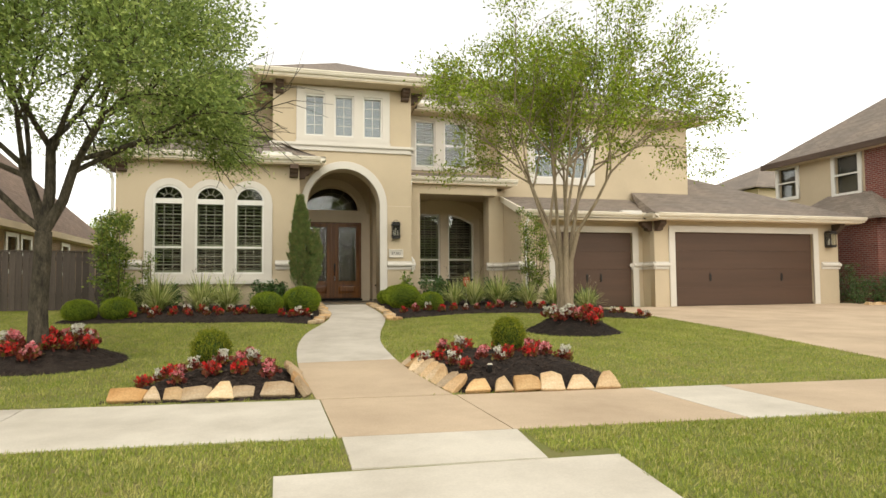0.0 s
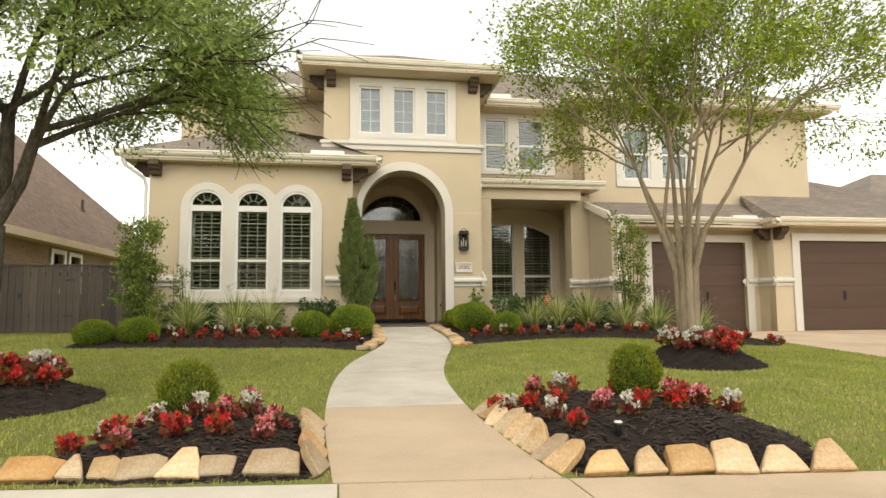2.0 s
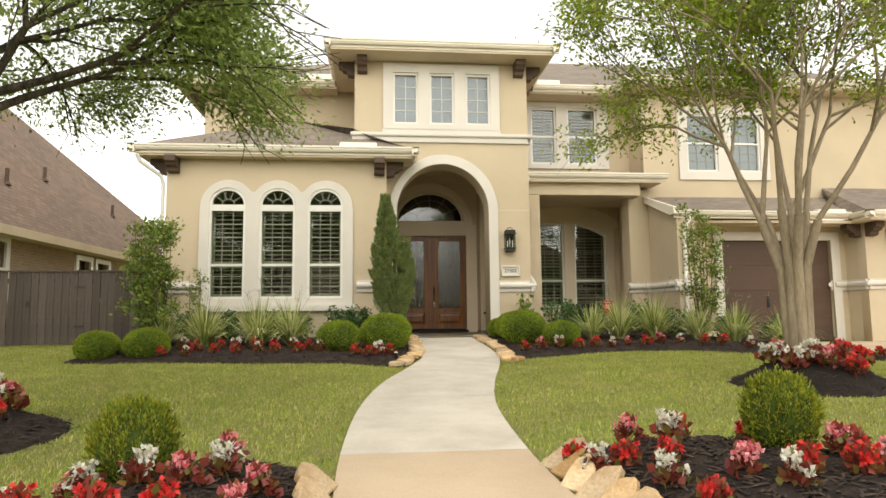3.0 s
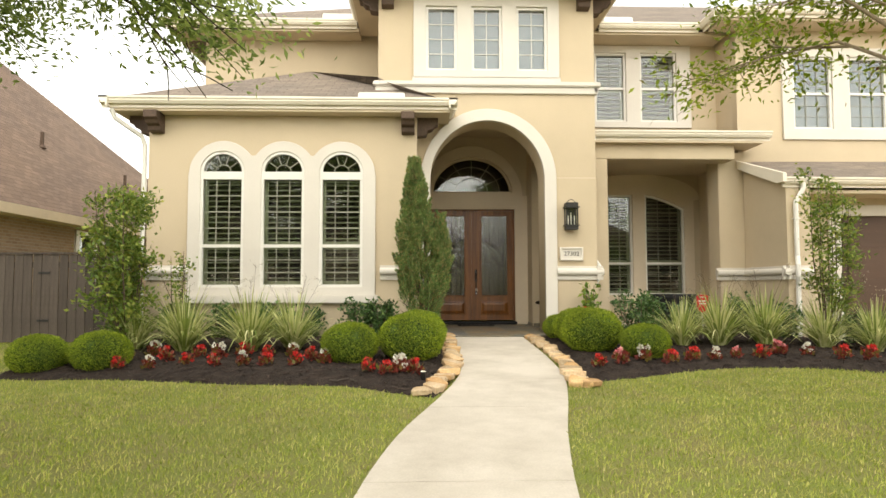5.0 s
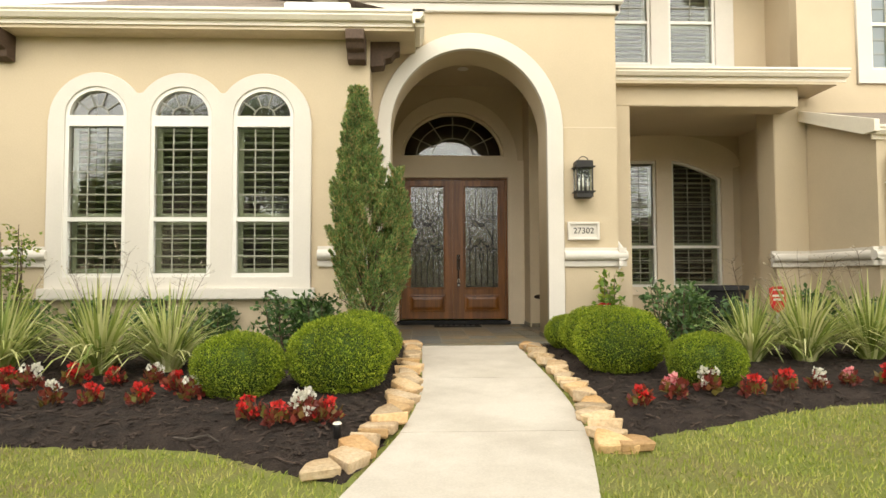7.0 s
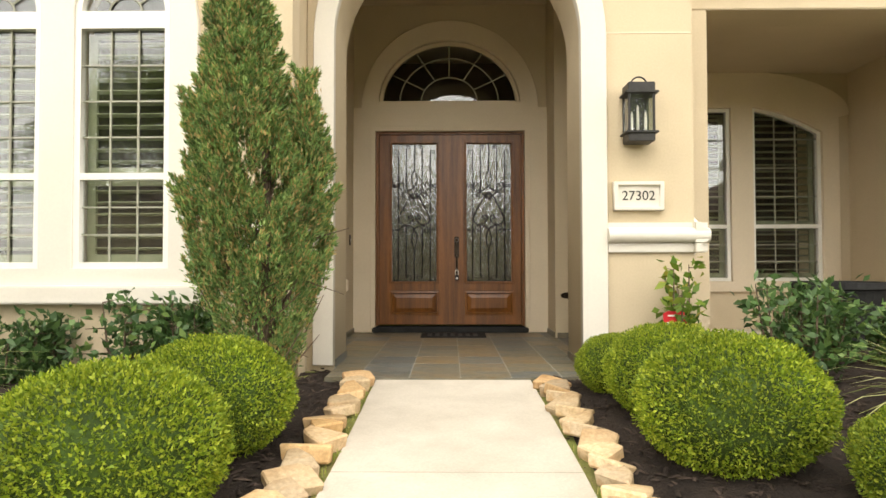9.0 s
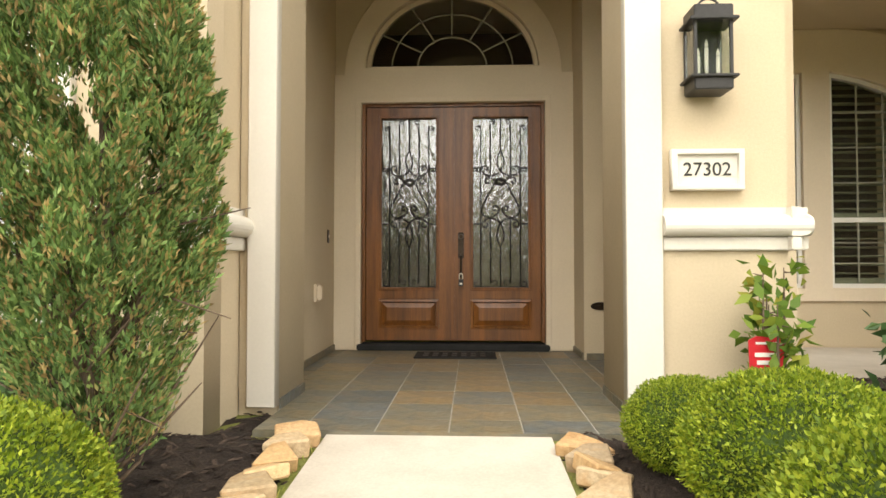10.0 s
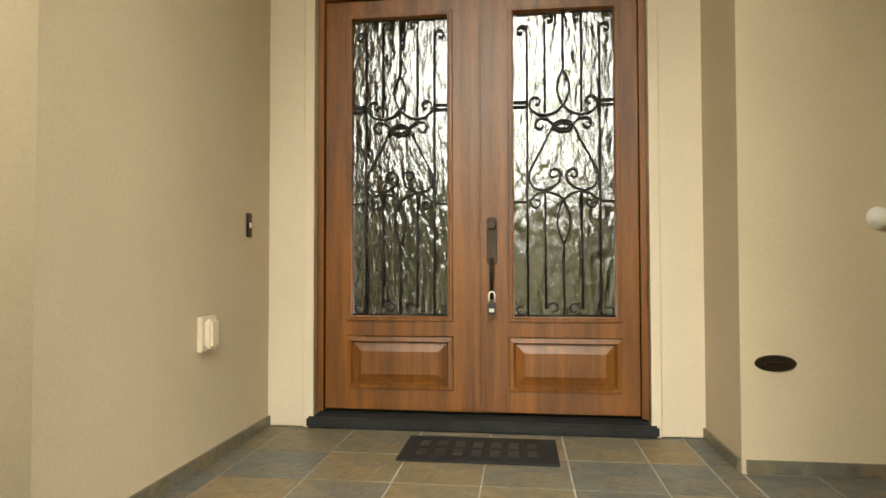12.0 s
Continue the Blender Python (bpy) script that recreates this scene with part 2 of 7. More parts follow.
def tube(bm, pts, radii, seg=8, cap=True):
    """A round rod along points; its frame is carried from ring to ring."""
    rings = []
    pts = [Vector(p) for p in pts]
    if isinstance(radii, (int, float)):
        radii = [radii] * len(pts)
    q, last = None, None
    for i, p in enumerate(pts):
        d = pts[min(i + 1, len(pts) - 1)] - pts[max(i - 1, 0)]
        d = d.normalized() if d.length > 1e-6 else last
        q = d.to_track_quat("Z", "Y") if q is None else last.rotation_difference(d) @ q
        last = d
        rings.append([bm.verts.new(p + q @ Vector((math.cos(2 * math.pi * k / seg), math.sin(2 * math.pi * k / seg), 0)) * radii[i]) for k in range(seg)])
    for a, b in zip(rings, rings[1:]):
        for k in range(seg):
            bm.faces.new((a[k], a[(k + 1) % seg], b[(k + 1) % seg], b[k]))
    if cap:
        bm.faces.new(rings[0][::-1])
        bm.faces.new(rings[-1])
    return bm


def roof_part(name, faces, material, parent, thick=0.09):
    """Roof slopes from corner lists, with a real thickness and shingle coordinates that run along each slope."""
    bm = bmesh.new()
    uv = bm.loops.layers.uv.new("UVMap")
    for f in faces:
        pts = [Vector(p) for p in f]
        n = (pts[1] - pts[0]).cross(pts[2] - pts[0]).normalized()
        if n.z < 0:
            pts.reverse()
            n = -n
        u = Vector((-n.y, n.x, 0)).normalized() if Vector((n.x, n.y, 0)).length > 1e-4 else Vector((1, 0, 0))
        v = n.cross(u)
        top = [bm.verts.new(p) for p in pts]
        low = [bm.verts.new(p - Vector((0, 0, thick))) for p in pts]
        fs = [bm.faces.new(top), bm.faces.new(low[::-1])]
        for i in range(len(pts)):
            j = (i + 1) % len(pts)
            fs.append(bm.faces.new((top[j], top[i], low[i], low[j])))
        for fc in fs:
            for lp in fc.loops:
                lp[uv].uv = (lp.vert.co.dot(u), lp.vert.co.dot(v))
    return part(name, bm, material, parent)


# ---- lie of the land ----
def ground_z(y, x=0.0):
    """The lawn rises to the house; the driveway's side stays lower."""
    t = min(1.0, max(0.0, (x - 6.0) / 4.0))
    return float(np.interp(y, (5.7, 14.0, 16.7), (0.0, 0.407, 0.565))) * (1 - 0.42 * t * t * (3 - 2 * t))


def skew(x):
    """The sidewalk runs a little askew to the house."""
    return -0.10 * (x - 0.65)


def strip(name, left, right, material, lift, depth, parent=None):
    """Paving between two edges, each a list of (x, y), lying on the land."""
    bm = bmesh.new()
    rows = []
    for (ax, ay), (bx, by) in zip(left, right):
        za, zb = ground_z(ay, ax) + lift, ground_z(by, bx) + lift
        rows.append([bm.verts.new((ax, ay, za)), bm.verts.new((bx, by, zb)), bm.verts.new((bx, by, zb - depth)), bm.verts.new((ax, ay, za - depth))])
    for a, b in zip(rows, rows[1:]):
        for k in range(4):
            bm.faces.new((a[k], a[(k + 1) % 4], b[(k + 1) % 4], b[k]))
    bm.faces.new(rows[0])
    bm.faces.new(rows[-1][::-1])
    bmesh.ops.recalc_face_normals(bm, faces=bm.faces)
    return part(name, bm, material, parent)


def make_ground():
    xs = [-1500, -300, -80] + [-30 + i * 1.0 for i in range(91)] + [120, 300, 1500]
    ys = [-1500, -300, -60, -12, -2] + [-1 + 0.5 * i for i in range(60)] + [45, 100, 300, 1500]
    bm = bmesh.new()
    grid = [[bm.verts.new((x, y, ground_z(y, x) if y > -1.2 else -0.02)) for x in xs] for y in ys]
    for a, b in zip(grid, grid[1:]):
        for i in range(len(xs) - 1):
            bm.faces.new((a[i], a[i + 1], b[i + 1], b[i]))
    tagged(part("ground", bm, LAWN, smooth=True), "gently rising front lawn of short green and straw-tinged grass", "lawn", kind="structure")


make_ground()


def smooth_line(keys, n):
    """Points along a smooth curve through the keys."""
    ks = [Vector(k) for k in keys]
    ks = [2 * ks[0] - ks[1]] + ks + [2 * ks[-1] - ks[-2]]
    out = []
    for i in range(1, len(ks) - 2):
        for j in range(n):
            t = j / n
            p0, p1, p2, p3 = ks[i - 1:i + 3]
            out.append(0.5 * (2 * p1 + (p2 - p0) * t + (2 * p0 - 5 * p1 + 4 * p2 - p3) * t * t + (3 * p1 - p0 - 3 * p2 + p3) * t ** 3))
    return [tuple(p) for p in out + [ks[-2]]]


WALK_L = smooth_line([(0.63, 5.70), (0.56, 6.9), (0.545, 8.05), (0.62, 9.5), (0.84, 10.95), (1.22, 12.35), (1.46, 13.4), (1.57, 14.6), (1.58, 16.72)], 6)
WALK_R = smooth_line([(1.99, 5.56), (1.87, 6.9), (1.85, 8.05), (1.93, 9.5), (2.18, 10.95), (2.50, 12.35), (2.69, 13.4), (2.76, 14.6), (2.74, 16.72)], 6)


def walk_edge(y):
    """x of the walkway's two edges at y."""
    return tuple(float(np.interp(y, [p[1] for p in e], [p[0] for p in e])) for e in (WALK_L, WALK_R))


DRIVE_EDGE = [(8.45, 4.95), (8.6, 6.3), (9.0, 8.4), (9.35, 10.0), (9.6, 11.6), (9.85, 13.5), (10.0, 15.3), (10.2, 17.2)]


def make_paving():
    path = empty("walkway", (1.4, 8, 0))
    tagged(path, "curved concrete front walkway with worn expansion joints", "walkway", kind="structure")
    n = len(WALK_L)
    cuts = [0] + [min(range(n), key=lambda i: abs(WALK_L[i][1] - y)) for y in (7.75, 10.1, 11.85, 13.2, 14.9)] + [n - 1]
    for i, (a, b) in enumerate(zip(cuts, cuts[1:])):
        l, r = WALK_L[a:b + 1], WALK_R[a:b + 1]
        gap = 0.006
        l = [(l[0][0], l[0][1] + gap)] + l[1:-1] + [(l[-1][0], l[-1][1] - gap)]
        r = [(r[0][0], r[0][1] + gap)] + r[1:-1] + [(r[-1][0], r[-1][1] - gap)]
        strip("slab", l, r, CONCRETE_TAN if i == 0 else CONCRETE, 0.012, 0.12, path)
    side = empty("sidewalk", (0, 5, 0))
    tagged(side, "public concrete sidewalk in tan and pale slabs", "sidewalk", kind="structure")
    for x0, x1, m in ((-15.0, -9.0, CONCRETE), (-8.99, -5.2, CONCRETE), (-5.19, -1.99, CONCRETE), (-1.98, 0.655, CONCRETE_PALE), (0.667, 2.01, CONCRETE_TAN), (2.022, 4.04, CONCRETE_TAN), (4.05, 4.95, CONCRETE_PALE), (4.96, 7.4, CONCRETE_TAN), (7.41, 15.0, CONCRETE), (15.01, 26.0, CONCRETE)):
        strip("slab", [(x0, 4.10 + skew(x0)), (x0, 5.68 + skew(x0))], [(x1, 4.10 + skew(x1)), (x1, 5.68 + skew(x1))], m, 0.01, 0.12, side)
    apron = empty("curb_walk", (1.4, 3, 0))
    tagged(apron, "pale concrete landing between the sidewalk and the kerb", "paving", kind="structure")
    strip("slab", [(0.67, 3.255), (0.70, 4.085)], [(1.93, 3.145), (2.04, 3.95)], CONCRETE_PALE, 0.01, 0.12, apron)
    strip("slab", [(0.16, 1.4), (0.19, 2.6), (0.20, 3.24)], [(2.16, 1.4), (2.31, 2.4), (2.42, 3.09)], CONCRETE_PALE, 0.008, 0.12, apron)
    drive = empty("driveway", (14, 12, 0))
    tagged(drive, "broad tan concrete driveway before the garage doors", "driveway", kind="structure")
    L = smooth_line(DRIVE_EDGE, 4)
    for a, b in ((0, 12), (12, 20), (20, len(L) - 1)):
        strip("slab", [(p[0], p[1] + 0.01) for p in L[a:b]] + [(L[b][0], L[b][1] - 0.005)], [(21.5, p[1] + 0.01) for p in L[a:b]] + [(21.5, L[b][1] - 0.005)], CONCRETE_TAN, 0.012, 0.12, drive)
    strip("slab", [(6.6, -1.2), (8.4, 3.3)], [(24.0, -1.2), (21.5, 2.0)], CONCRETE_TAN, 0.008, 0.12, drive)
    road = boxed(-200, 200, -8.5, -1.6, -0.16, -0.005)
    tagged(part("road", road, ASPHALT), "grey asphalt residential street", "street", kind="structure")
    k = boxed(-200, 200, -1.6, -1.3, -0.14, 0.02, bevel=0.02)
    tagged(part("kerb", k, CONCRETE), "low concrete kerb along the street", "kerb", kind="structure")


make_paving()

# ---- the house ----
BAY, TOWER, DOOR_Y, PORCH_Z = 16.65, 17.15, 19.9, 0.595
house = tagged(empty("house", (2, 18, 0.3)), "two-storey tan stucco house with cream trim and hipped shingle roofs", "house", kind="structure")
BAY_WIN = [(-2.67, -1.945), (-1.662, -0.94), (-0.685, 0.038)]
UP_WIN = [(1.105, 1.66), (1.925, 2.475), (2.74, 3.295)]


def wall(bm, label="", name="wall", material=None):
    return part(name, bm, material or STUCCO, house, label)


PORCH_HEAD = lambda x: 3.56 - 0.25 * (x - 5.9) ** 2


def porch_holes():
    return [[(a, 1.22), (b, 1.22)] + [(b + (a - b) * i / 10, h if h else PORCH_HEAD(b + (a - b) * i / 10)) for i in range(11)] for a, b, h in ((5.05, 5.88, 3.53), (6.17, 7.09, 0))]


def build_walls():
    wall(slab([rect(-3.55, 0.95, 0.42, 4.42)] + [arched(a, b, 1.42, 3.36, 0.345) for a, b in BAY_WIN], 0.22, BAY))
    wall(boxed(-3.547, -3.33, BAY + 0.22, 19.3, 0.42, 4.42))
    wall(boxed(0.73, 0.947, BAY + 0.22, TOWER, 0.42, 4.42))
    # entry tower with its deep arch
    wall(slab([[(0.951, 0.42), (1.178, 0.42)] + [(2.2 - 1.022 * math.cos(math.pi * i / 40), 3.33 + 1.065 * math.sin(math.pi * i / 40)) for i in range(41)] + [(3.222, 0.42), (4.15, 0.42), (4.15, 6.86), (0.25, 6.86), (0.25, 4.3), (0.951, 4.3)]] + [rect(a, b, 5.30, 6.48) for a, b in UP_WIN], 0.6, TOWER))
    wall(boxed(0.25, 0.45, TOWER + 0.6, 19.3, 4.3, 6.86))
    wall(boxed(4.0, 4.147, TOWER + 0.6, 20.6, 0.42, 6.86))
    # entry recess
    wall(boxed(0.72, 0.92, TOWER + 0.6, DOOR_Y, 0.5, 4.75))
    wall(boxed(3.36, 4.0, 19.30, DOOR_Y, 0.5, 4.75))
    wall(slab([rect(0.72, 3.998, 0.42, 4.9), rect(1.2, 3.075, 0.42, 3.13), [(1.24, 3.5), (3.015, 3.5)] + [(2.128 + 0.888 * math.cos(math.pi * i / 28), 3.5 + 0.79 * math.sin(math.pi * i / 28)) for i in range(29)]], 0.2, DOOR_Y))
    part("ceiling", boxed(0.72, 3.998, TOWER + 0.602, DOOR_Y - 0.002, 4.75, 4.85), STUCCO, house)
    # covered porch beside the entry
    back = porch_holes()
    wall(slab([rect(4.15, 7.9, 0.42, 4.1)] + back, 0.2, 20.4))
    wall(boxed(4.152, 7.1, 17.95, 18.4, 3.88, 4.25, bevel=0.01), name="porch_beam")
    wall(boxed(4.152, 4.60, 17.95, 18.4, 0.5, 3.878, bevel=0.01))
    wall(boxed(6.95, 7.46, 18.35, 18.85, 0.42, 4.1, bevel=0.01), name="column")
    part("ceiling", boxed(4.152, 7.5, 18.4, 20.4, 4.0, 4.08), STUCCO, house)
    # hidden floor, added to close the porch and throw light upward
    part("porch_slab", boxed(4.152, 7.46, 18.42, 20.39, 0.3, 0.585), CONCRETE, house, "plain concrete porch floor, unseen, added to bounce light")
    # garage wing
    wing = boxed(7.463, 7.66, 16.9, 18.4, 0.42, 3.8)
    for v in wing.verts:
        if v.co.y < 17 and v.co.z > 3:
            v.co.z = 3.22
    wall(wing)
    wall(boxed(7.463, 7.66, 18.4, 20.4, 0.42, 4.1))
    wall(slab([rect(7.67, 12.08, 0.1, 3.25), rect(8.92, 11.68, 0.1, 2.75)], 0.25, 17.65))
    wall(boxed(7.665, 7.9, 16.9, 17.65, 0.42, 3.25))
    wall(boxed(12.083, 12.3, 17.249, 17.9, 0.1, 3.25))
    wall(slab([rect(12.08, 19.45, 0.1, 3.25), rect(12.83, 18.35, 0.1, 2.75)], 0.25, 16.998))
    wall(boxed(19.25, 19.448, 17.25, 26, 0.1, 3.25))
    # dark backing added behind the garage doors, coloured as unlit space
    wall(boxed(12.1, 19.4, 17.9, 18.0, 0.1, 3.2), material=SHADE_FILL)
    wall(boxed(8.8, 11.8, 17.95, 18.05, 0.1, 3.2), material=SHADE_FILL)
    # upper storey
    wall(slab([rect(4.15, 7.5, 4.2, 6.86), rect(4.78, 5.46, 4.98, 6.5), rect(5.77, 6.57, 4.98, 6.5)], 0.2, 19.4))
    wall(slab([rect(7.45, 14.5, 3.7, 6.86), rect(8.61, 9.43, 4.62, 6.12), rect(9.77, 10.59, 4.62, 6.12)], 0.2, 18.5))
    wall(boxed(7.45, 7.65, 18.7, 19.4, 3.9, 6.86))
    wall(boxed(14.3, 14.5, 18.7, 29.0, 3.9, 6.86))
    wall(slab([rect(-3.55, 0.25, 4.3, 6.86)], 0.2, 19.3))
    wall(boxed(-3.547, -3.35, 19.5, 29.0, 0.42, 6.86))
    wall(boxed(-3.55, 14.5, 29.0, 29.2, 0.42, 6.86))
    # dark-coloured closing sheets under the roofs, painted as unlit space
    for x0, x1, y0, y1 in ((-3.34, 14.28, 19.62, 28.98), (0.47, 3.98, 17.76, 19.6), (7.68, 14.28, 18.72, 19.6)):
        part("ceiling", boxed(x0, x1, y0, y1, 6.7, 6.8), SHADE_FILL, house)
    # added boards behind the glass, their dark colour standing for unlit rooms
    part("room", boxed(-3.3, 0.7, 18.6, 18.7, 0.5, 4.4), SHADE_FILL, house)
    part("room", boxed(0.5, 3.9, 18.6, 18.7, 4.95, 6.7), SHADE_FILL, house)
    # made-up hall behind the entry door; its back wall is coloured dark as unlit
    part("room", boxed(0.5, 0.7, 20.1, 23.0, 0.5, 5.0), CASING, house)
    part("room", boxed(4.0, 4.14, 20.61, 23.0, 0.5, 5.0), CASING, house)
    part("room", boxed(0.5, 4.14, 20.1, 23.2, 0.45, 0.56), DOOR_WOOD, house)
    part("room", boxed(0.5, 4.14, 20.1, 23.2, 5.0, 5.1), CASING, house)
    part("room", boxed(0.5, 4.14, 23.0, 23.15, 0.5, 5.1), SHADE_FILL, house)
    part("room", boxed(4.2, 7.6, 21.9, 22.0, 0.4, 4.2), SHADE_FILL, house)
    part("room", boxed(4.2, 14.3, 20.9, 21.0, 4.2, 6.7), SHADE_FILL, house)
    # foundation line under the stucco
    for a in ((-3.53, 0.93, BAY + 0.03, BAY + 0.2), (0.72, 1.17, TOWER + 0.03, TOWER + 0.58), (3.24, 4.13, TOWER + 0.03, TOWER + 0.58), (12.1, 12.83, 17.03, 17.2), (18.35, 19.43, 17.03, 17.2), (6.97, 7.64, 16.95, 18.8), (11.68, 12.1, 17.68, 17.8)):
        part("foundation", boxed(*a, 0.1, 0.425), FOUNDATION, house, "rough grey concrete foundation")


build_walls()


def band_profile(bm, x0, x1, y, z):
    """Half-round water-table band over a flat fillet."""
    box(bm, x0, x1, y - 0.035, y + 0.02, z - 0.245, z - 0.17, bevel=0.006)
    n = 10
    prof = [(y + 0.02, z - 0.165)] + [(y - 0.04 - 0.06 * math.sin(math.pi * i / n), z - 0.105 - 0.06 * math.cos(math.pi * i / n)) for i in range(n + 1)] + [(y - 0.025, z - 0.04), (y - 0.025, z), (y + 0.02, z)]
    a = [bm.verts.new((x0, py, pz)) for py, pz in prof]
    b = [bm.verts.new((x1, py, pz)) for py, pz in prof]
    for i in range(len(prof)):
        j = (i + 1) % len(prof)
        bm.faces.new((a[i], a[j], b[j], b[i]))
    bm.faces.new(a[::-1])
    bm.faces.new(b)
    bmesh.ops.recalc_face_normals(bm, faces=bm.faces)
    return bm


def side_band(x, y0, y1, z, flip):
    """The same band on a wall that runs along y; flip: it faces -x."""
    bm = band_profile(bmesh.new(), 0, y1 - y0, 0, 0)
    m = Matrix.Translation((x, y1 if flip else y0, z)) @ Matrix.Rotation(radians(-90 if flip else 90), 4, "Z")
    return turned(bm, m)


def build_trim():
    for x0, x1, y in ((-3.56, -2.84, BAY), (0.33, 1.04, BAY), (3.43, 4.25, TOWER), (12.0, 12.6, 16.998), (18.7, 19.5, 16.998), (6.86, 7.46, 18.35), (7.36, 7.9, 16.9)):
        part("band", band_profile(bmesh.new(), x0, x1, y, 1.785), TRIM, house, "cream half-round moulding")
    for x, y0, y1, flip in ((0.95, BAY - 0.09, TOWER, False), (7.46, 16.81, 18.35, True), (4.15, TOWER - 0.09, 17.95, False), (12.08, 16.91, 17.65, True), (-3.55, BAY, 19.0, True), (11.68, 17.64, 17.65, True)):
        part("band", side_band(x, y0, y1, 1.785, flip), TRIM, house)
    part("band", band_profile(bmesh.new(), 11.72, 12.08, 17.65, 1.785), TRIM, house)
    # band under the tower windows
    b = boxed(0.2, 4.2, TOWER - 0.05, TOWER + 0.02, 4.88, 5.0, bevel=0.008)
    box(b, 0.16, 4.25, TOWER - 0.10, TOWER + 0.02, 5.0, 5.09, bevel=0.02)
    box(b, 0.86, 3.53, TOWER - 0.05, TOWER + 0.02, 5.09, 5.18, bevel=0.005)
    part("band", b, TRIM, house, "cream stepped moulding")
    part("band", turned(boxed(0, 2.2, -0.06, 0.02, 4.9, 5.07, bevel=0.01), Matrix.Translation((4.15, TOWER - 0.05, 0)) @ Matrix.Rotation(radians(90), 4, "Z")), TRIM, house)
    part("arch_trim", slab([[(1.01, 0.62), (1.181, 0.62)] + [(2.2 - 1.019 * math.cos(math.pi * i / 40), 3.33 + 1.06 * math.sin(math.pi * i / 40)) for i in range(41)] + [(3.219, 0.62), (3.43, 0.62)] + [(2.22 + 1.21 * math.cos(math.pi * i / 40), 3.33 + 1.27 * math.sin(math.pi * i / 40)) for i in range(41)]], 0.09, TOWER - 0.05, 0.006), TRIM, house, "cream arch surround")
    # bay window surround: three merged arches on a sill
    top = []
    for i in range(0, 121):
        x = -2.87 + i * (0.25 + 2.87) / 120
        z = max([3.28 + math.sqrt(max(0, 0.57 ** 2 - (x - c) ** 2)) * 1.045 for c in (-2.30, -1.30, -0.32)] + [3.63 if -2.3 < x < -0.32 else 0])
        top.append((x, z))
    part("window_surround", slab([[(-2.87, 1.28), (0.25, 1.28)] + top[::-1]] + [arched(a, b, 1.42, 3.36, 0.345) for a, b in BAY_WIN], 0.07, BAY - 0.05, 0.006), TRIM, house, "cream surround of three arched windows")
    part("sill", boxed(-2.92, 0.30, BAY - 0.12, BAY + 0.01, 1.155, 1.29, bevel=0.012), TRIM, house)
    part("window_surround", slab([rect(0.88, 3.51, 5.16, 6.69)] + [rect(a, b, 5.30, 6.48) for a, b in UP_WIN], 0.07, TOWER - 0.05, 0.006), TRIM, house)
    part("window_surround", slab([rect(4.6, 6.88, 4.85, 6.66), rect(4.78, 5.46, 4.98, 6.5), rect(5.77, 6.57, 4.98, 6.5)], 0.06, 19.35, 0.006), TRIM, house)
    part("window_surround", slab([rect(8.38, 10.82, 4.4, 6.3), rect(8.61, 9.43, 4.62, 6.12), rect(9.77, 10.59, 4.62, 6.12)], 0.06, 18.45, 0.006), TRIM, house)
    part("window_surround", slab([[(4.66, 1.08), (7.31, 1.08), (7.31, 3.40), (7.45, 3.44)] + [(6.0 + 1.45 * math.cos(math.pi * i / 24), 3.46 + 0.56 * math.sin(math.pi * i / 24)) for i in range(1, 24)] + [(4.55, 3.44), (4.66, 3.40)]] + porch_holes(), 0.06, 20.35, 0.006), CASING, house, "pale beige arched window surround")
    # door casing and transom surround
    part("door_casing", slab([[(0.9, 0.6), (1.2, 0.6), (1.2, 3.13), (3.075, 3.13), (3.075, 0.6), (3.375, 0.6), (3.375, 3.43), (3.25, 3.43)] + [(2.135 + 1.115 * math.cos(math.pi * i / 32), 3.43 + 1.11 * math.sin(math.pi * i / 32)) for i in range(1, 32)] + [(1.02, 3.43), (0.9, 3.43)],
                              [(1.24, 3.5), (3.015, 3.5)] + [(2.128 + 0.888 * math.cos(math.pi * i / 28), 3.5 + 0.79 * math.sin(math.pi * i / 28)) for i in range(29)]], 0.05, DOOR_Y - 0.045, 0.006), CASING, house, "pale beige door casing with arched head")
    part("door_casing", slab([[(1.14, 0.6), (1.2, 0.6), (1.2, 3.13), (3.075, 3.13), (3.075, 0.6), (3.13, 0.6), (3.13, 3.19), (1.14, 3.19)]], 0.03, DOOR_Y - 0.07, 0.004), CASING, house)
    # garage door frames
    for a, b, t, y in ((8.92, 11.68, 2.75, 17.65), (12.83, 18.35, 2.75, 16.998)):
        part("door_frame", slab([[(a - 0.22, 0.3), (a, 0.3), (a, t), (b, t), (b, 0.3), (b + 0.22, 0.3), (b + 0.22, t + 0.2), (a - 0.22, t + 0.2)]], 0.06, y - 0.045, 0.006), TRIM, house)
    # paint joints in the stucco
    for z, x0, x1, y in ((3.36, 3.43, 4.14, TOWER),):
        part("joint", boxed(x0, x1, y - 0.003, y + 0.002, z, z + 0.012), CASING, house)


build_trim()


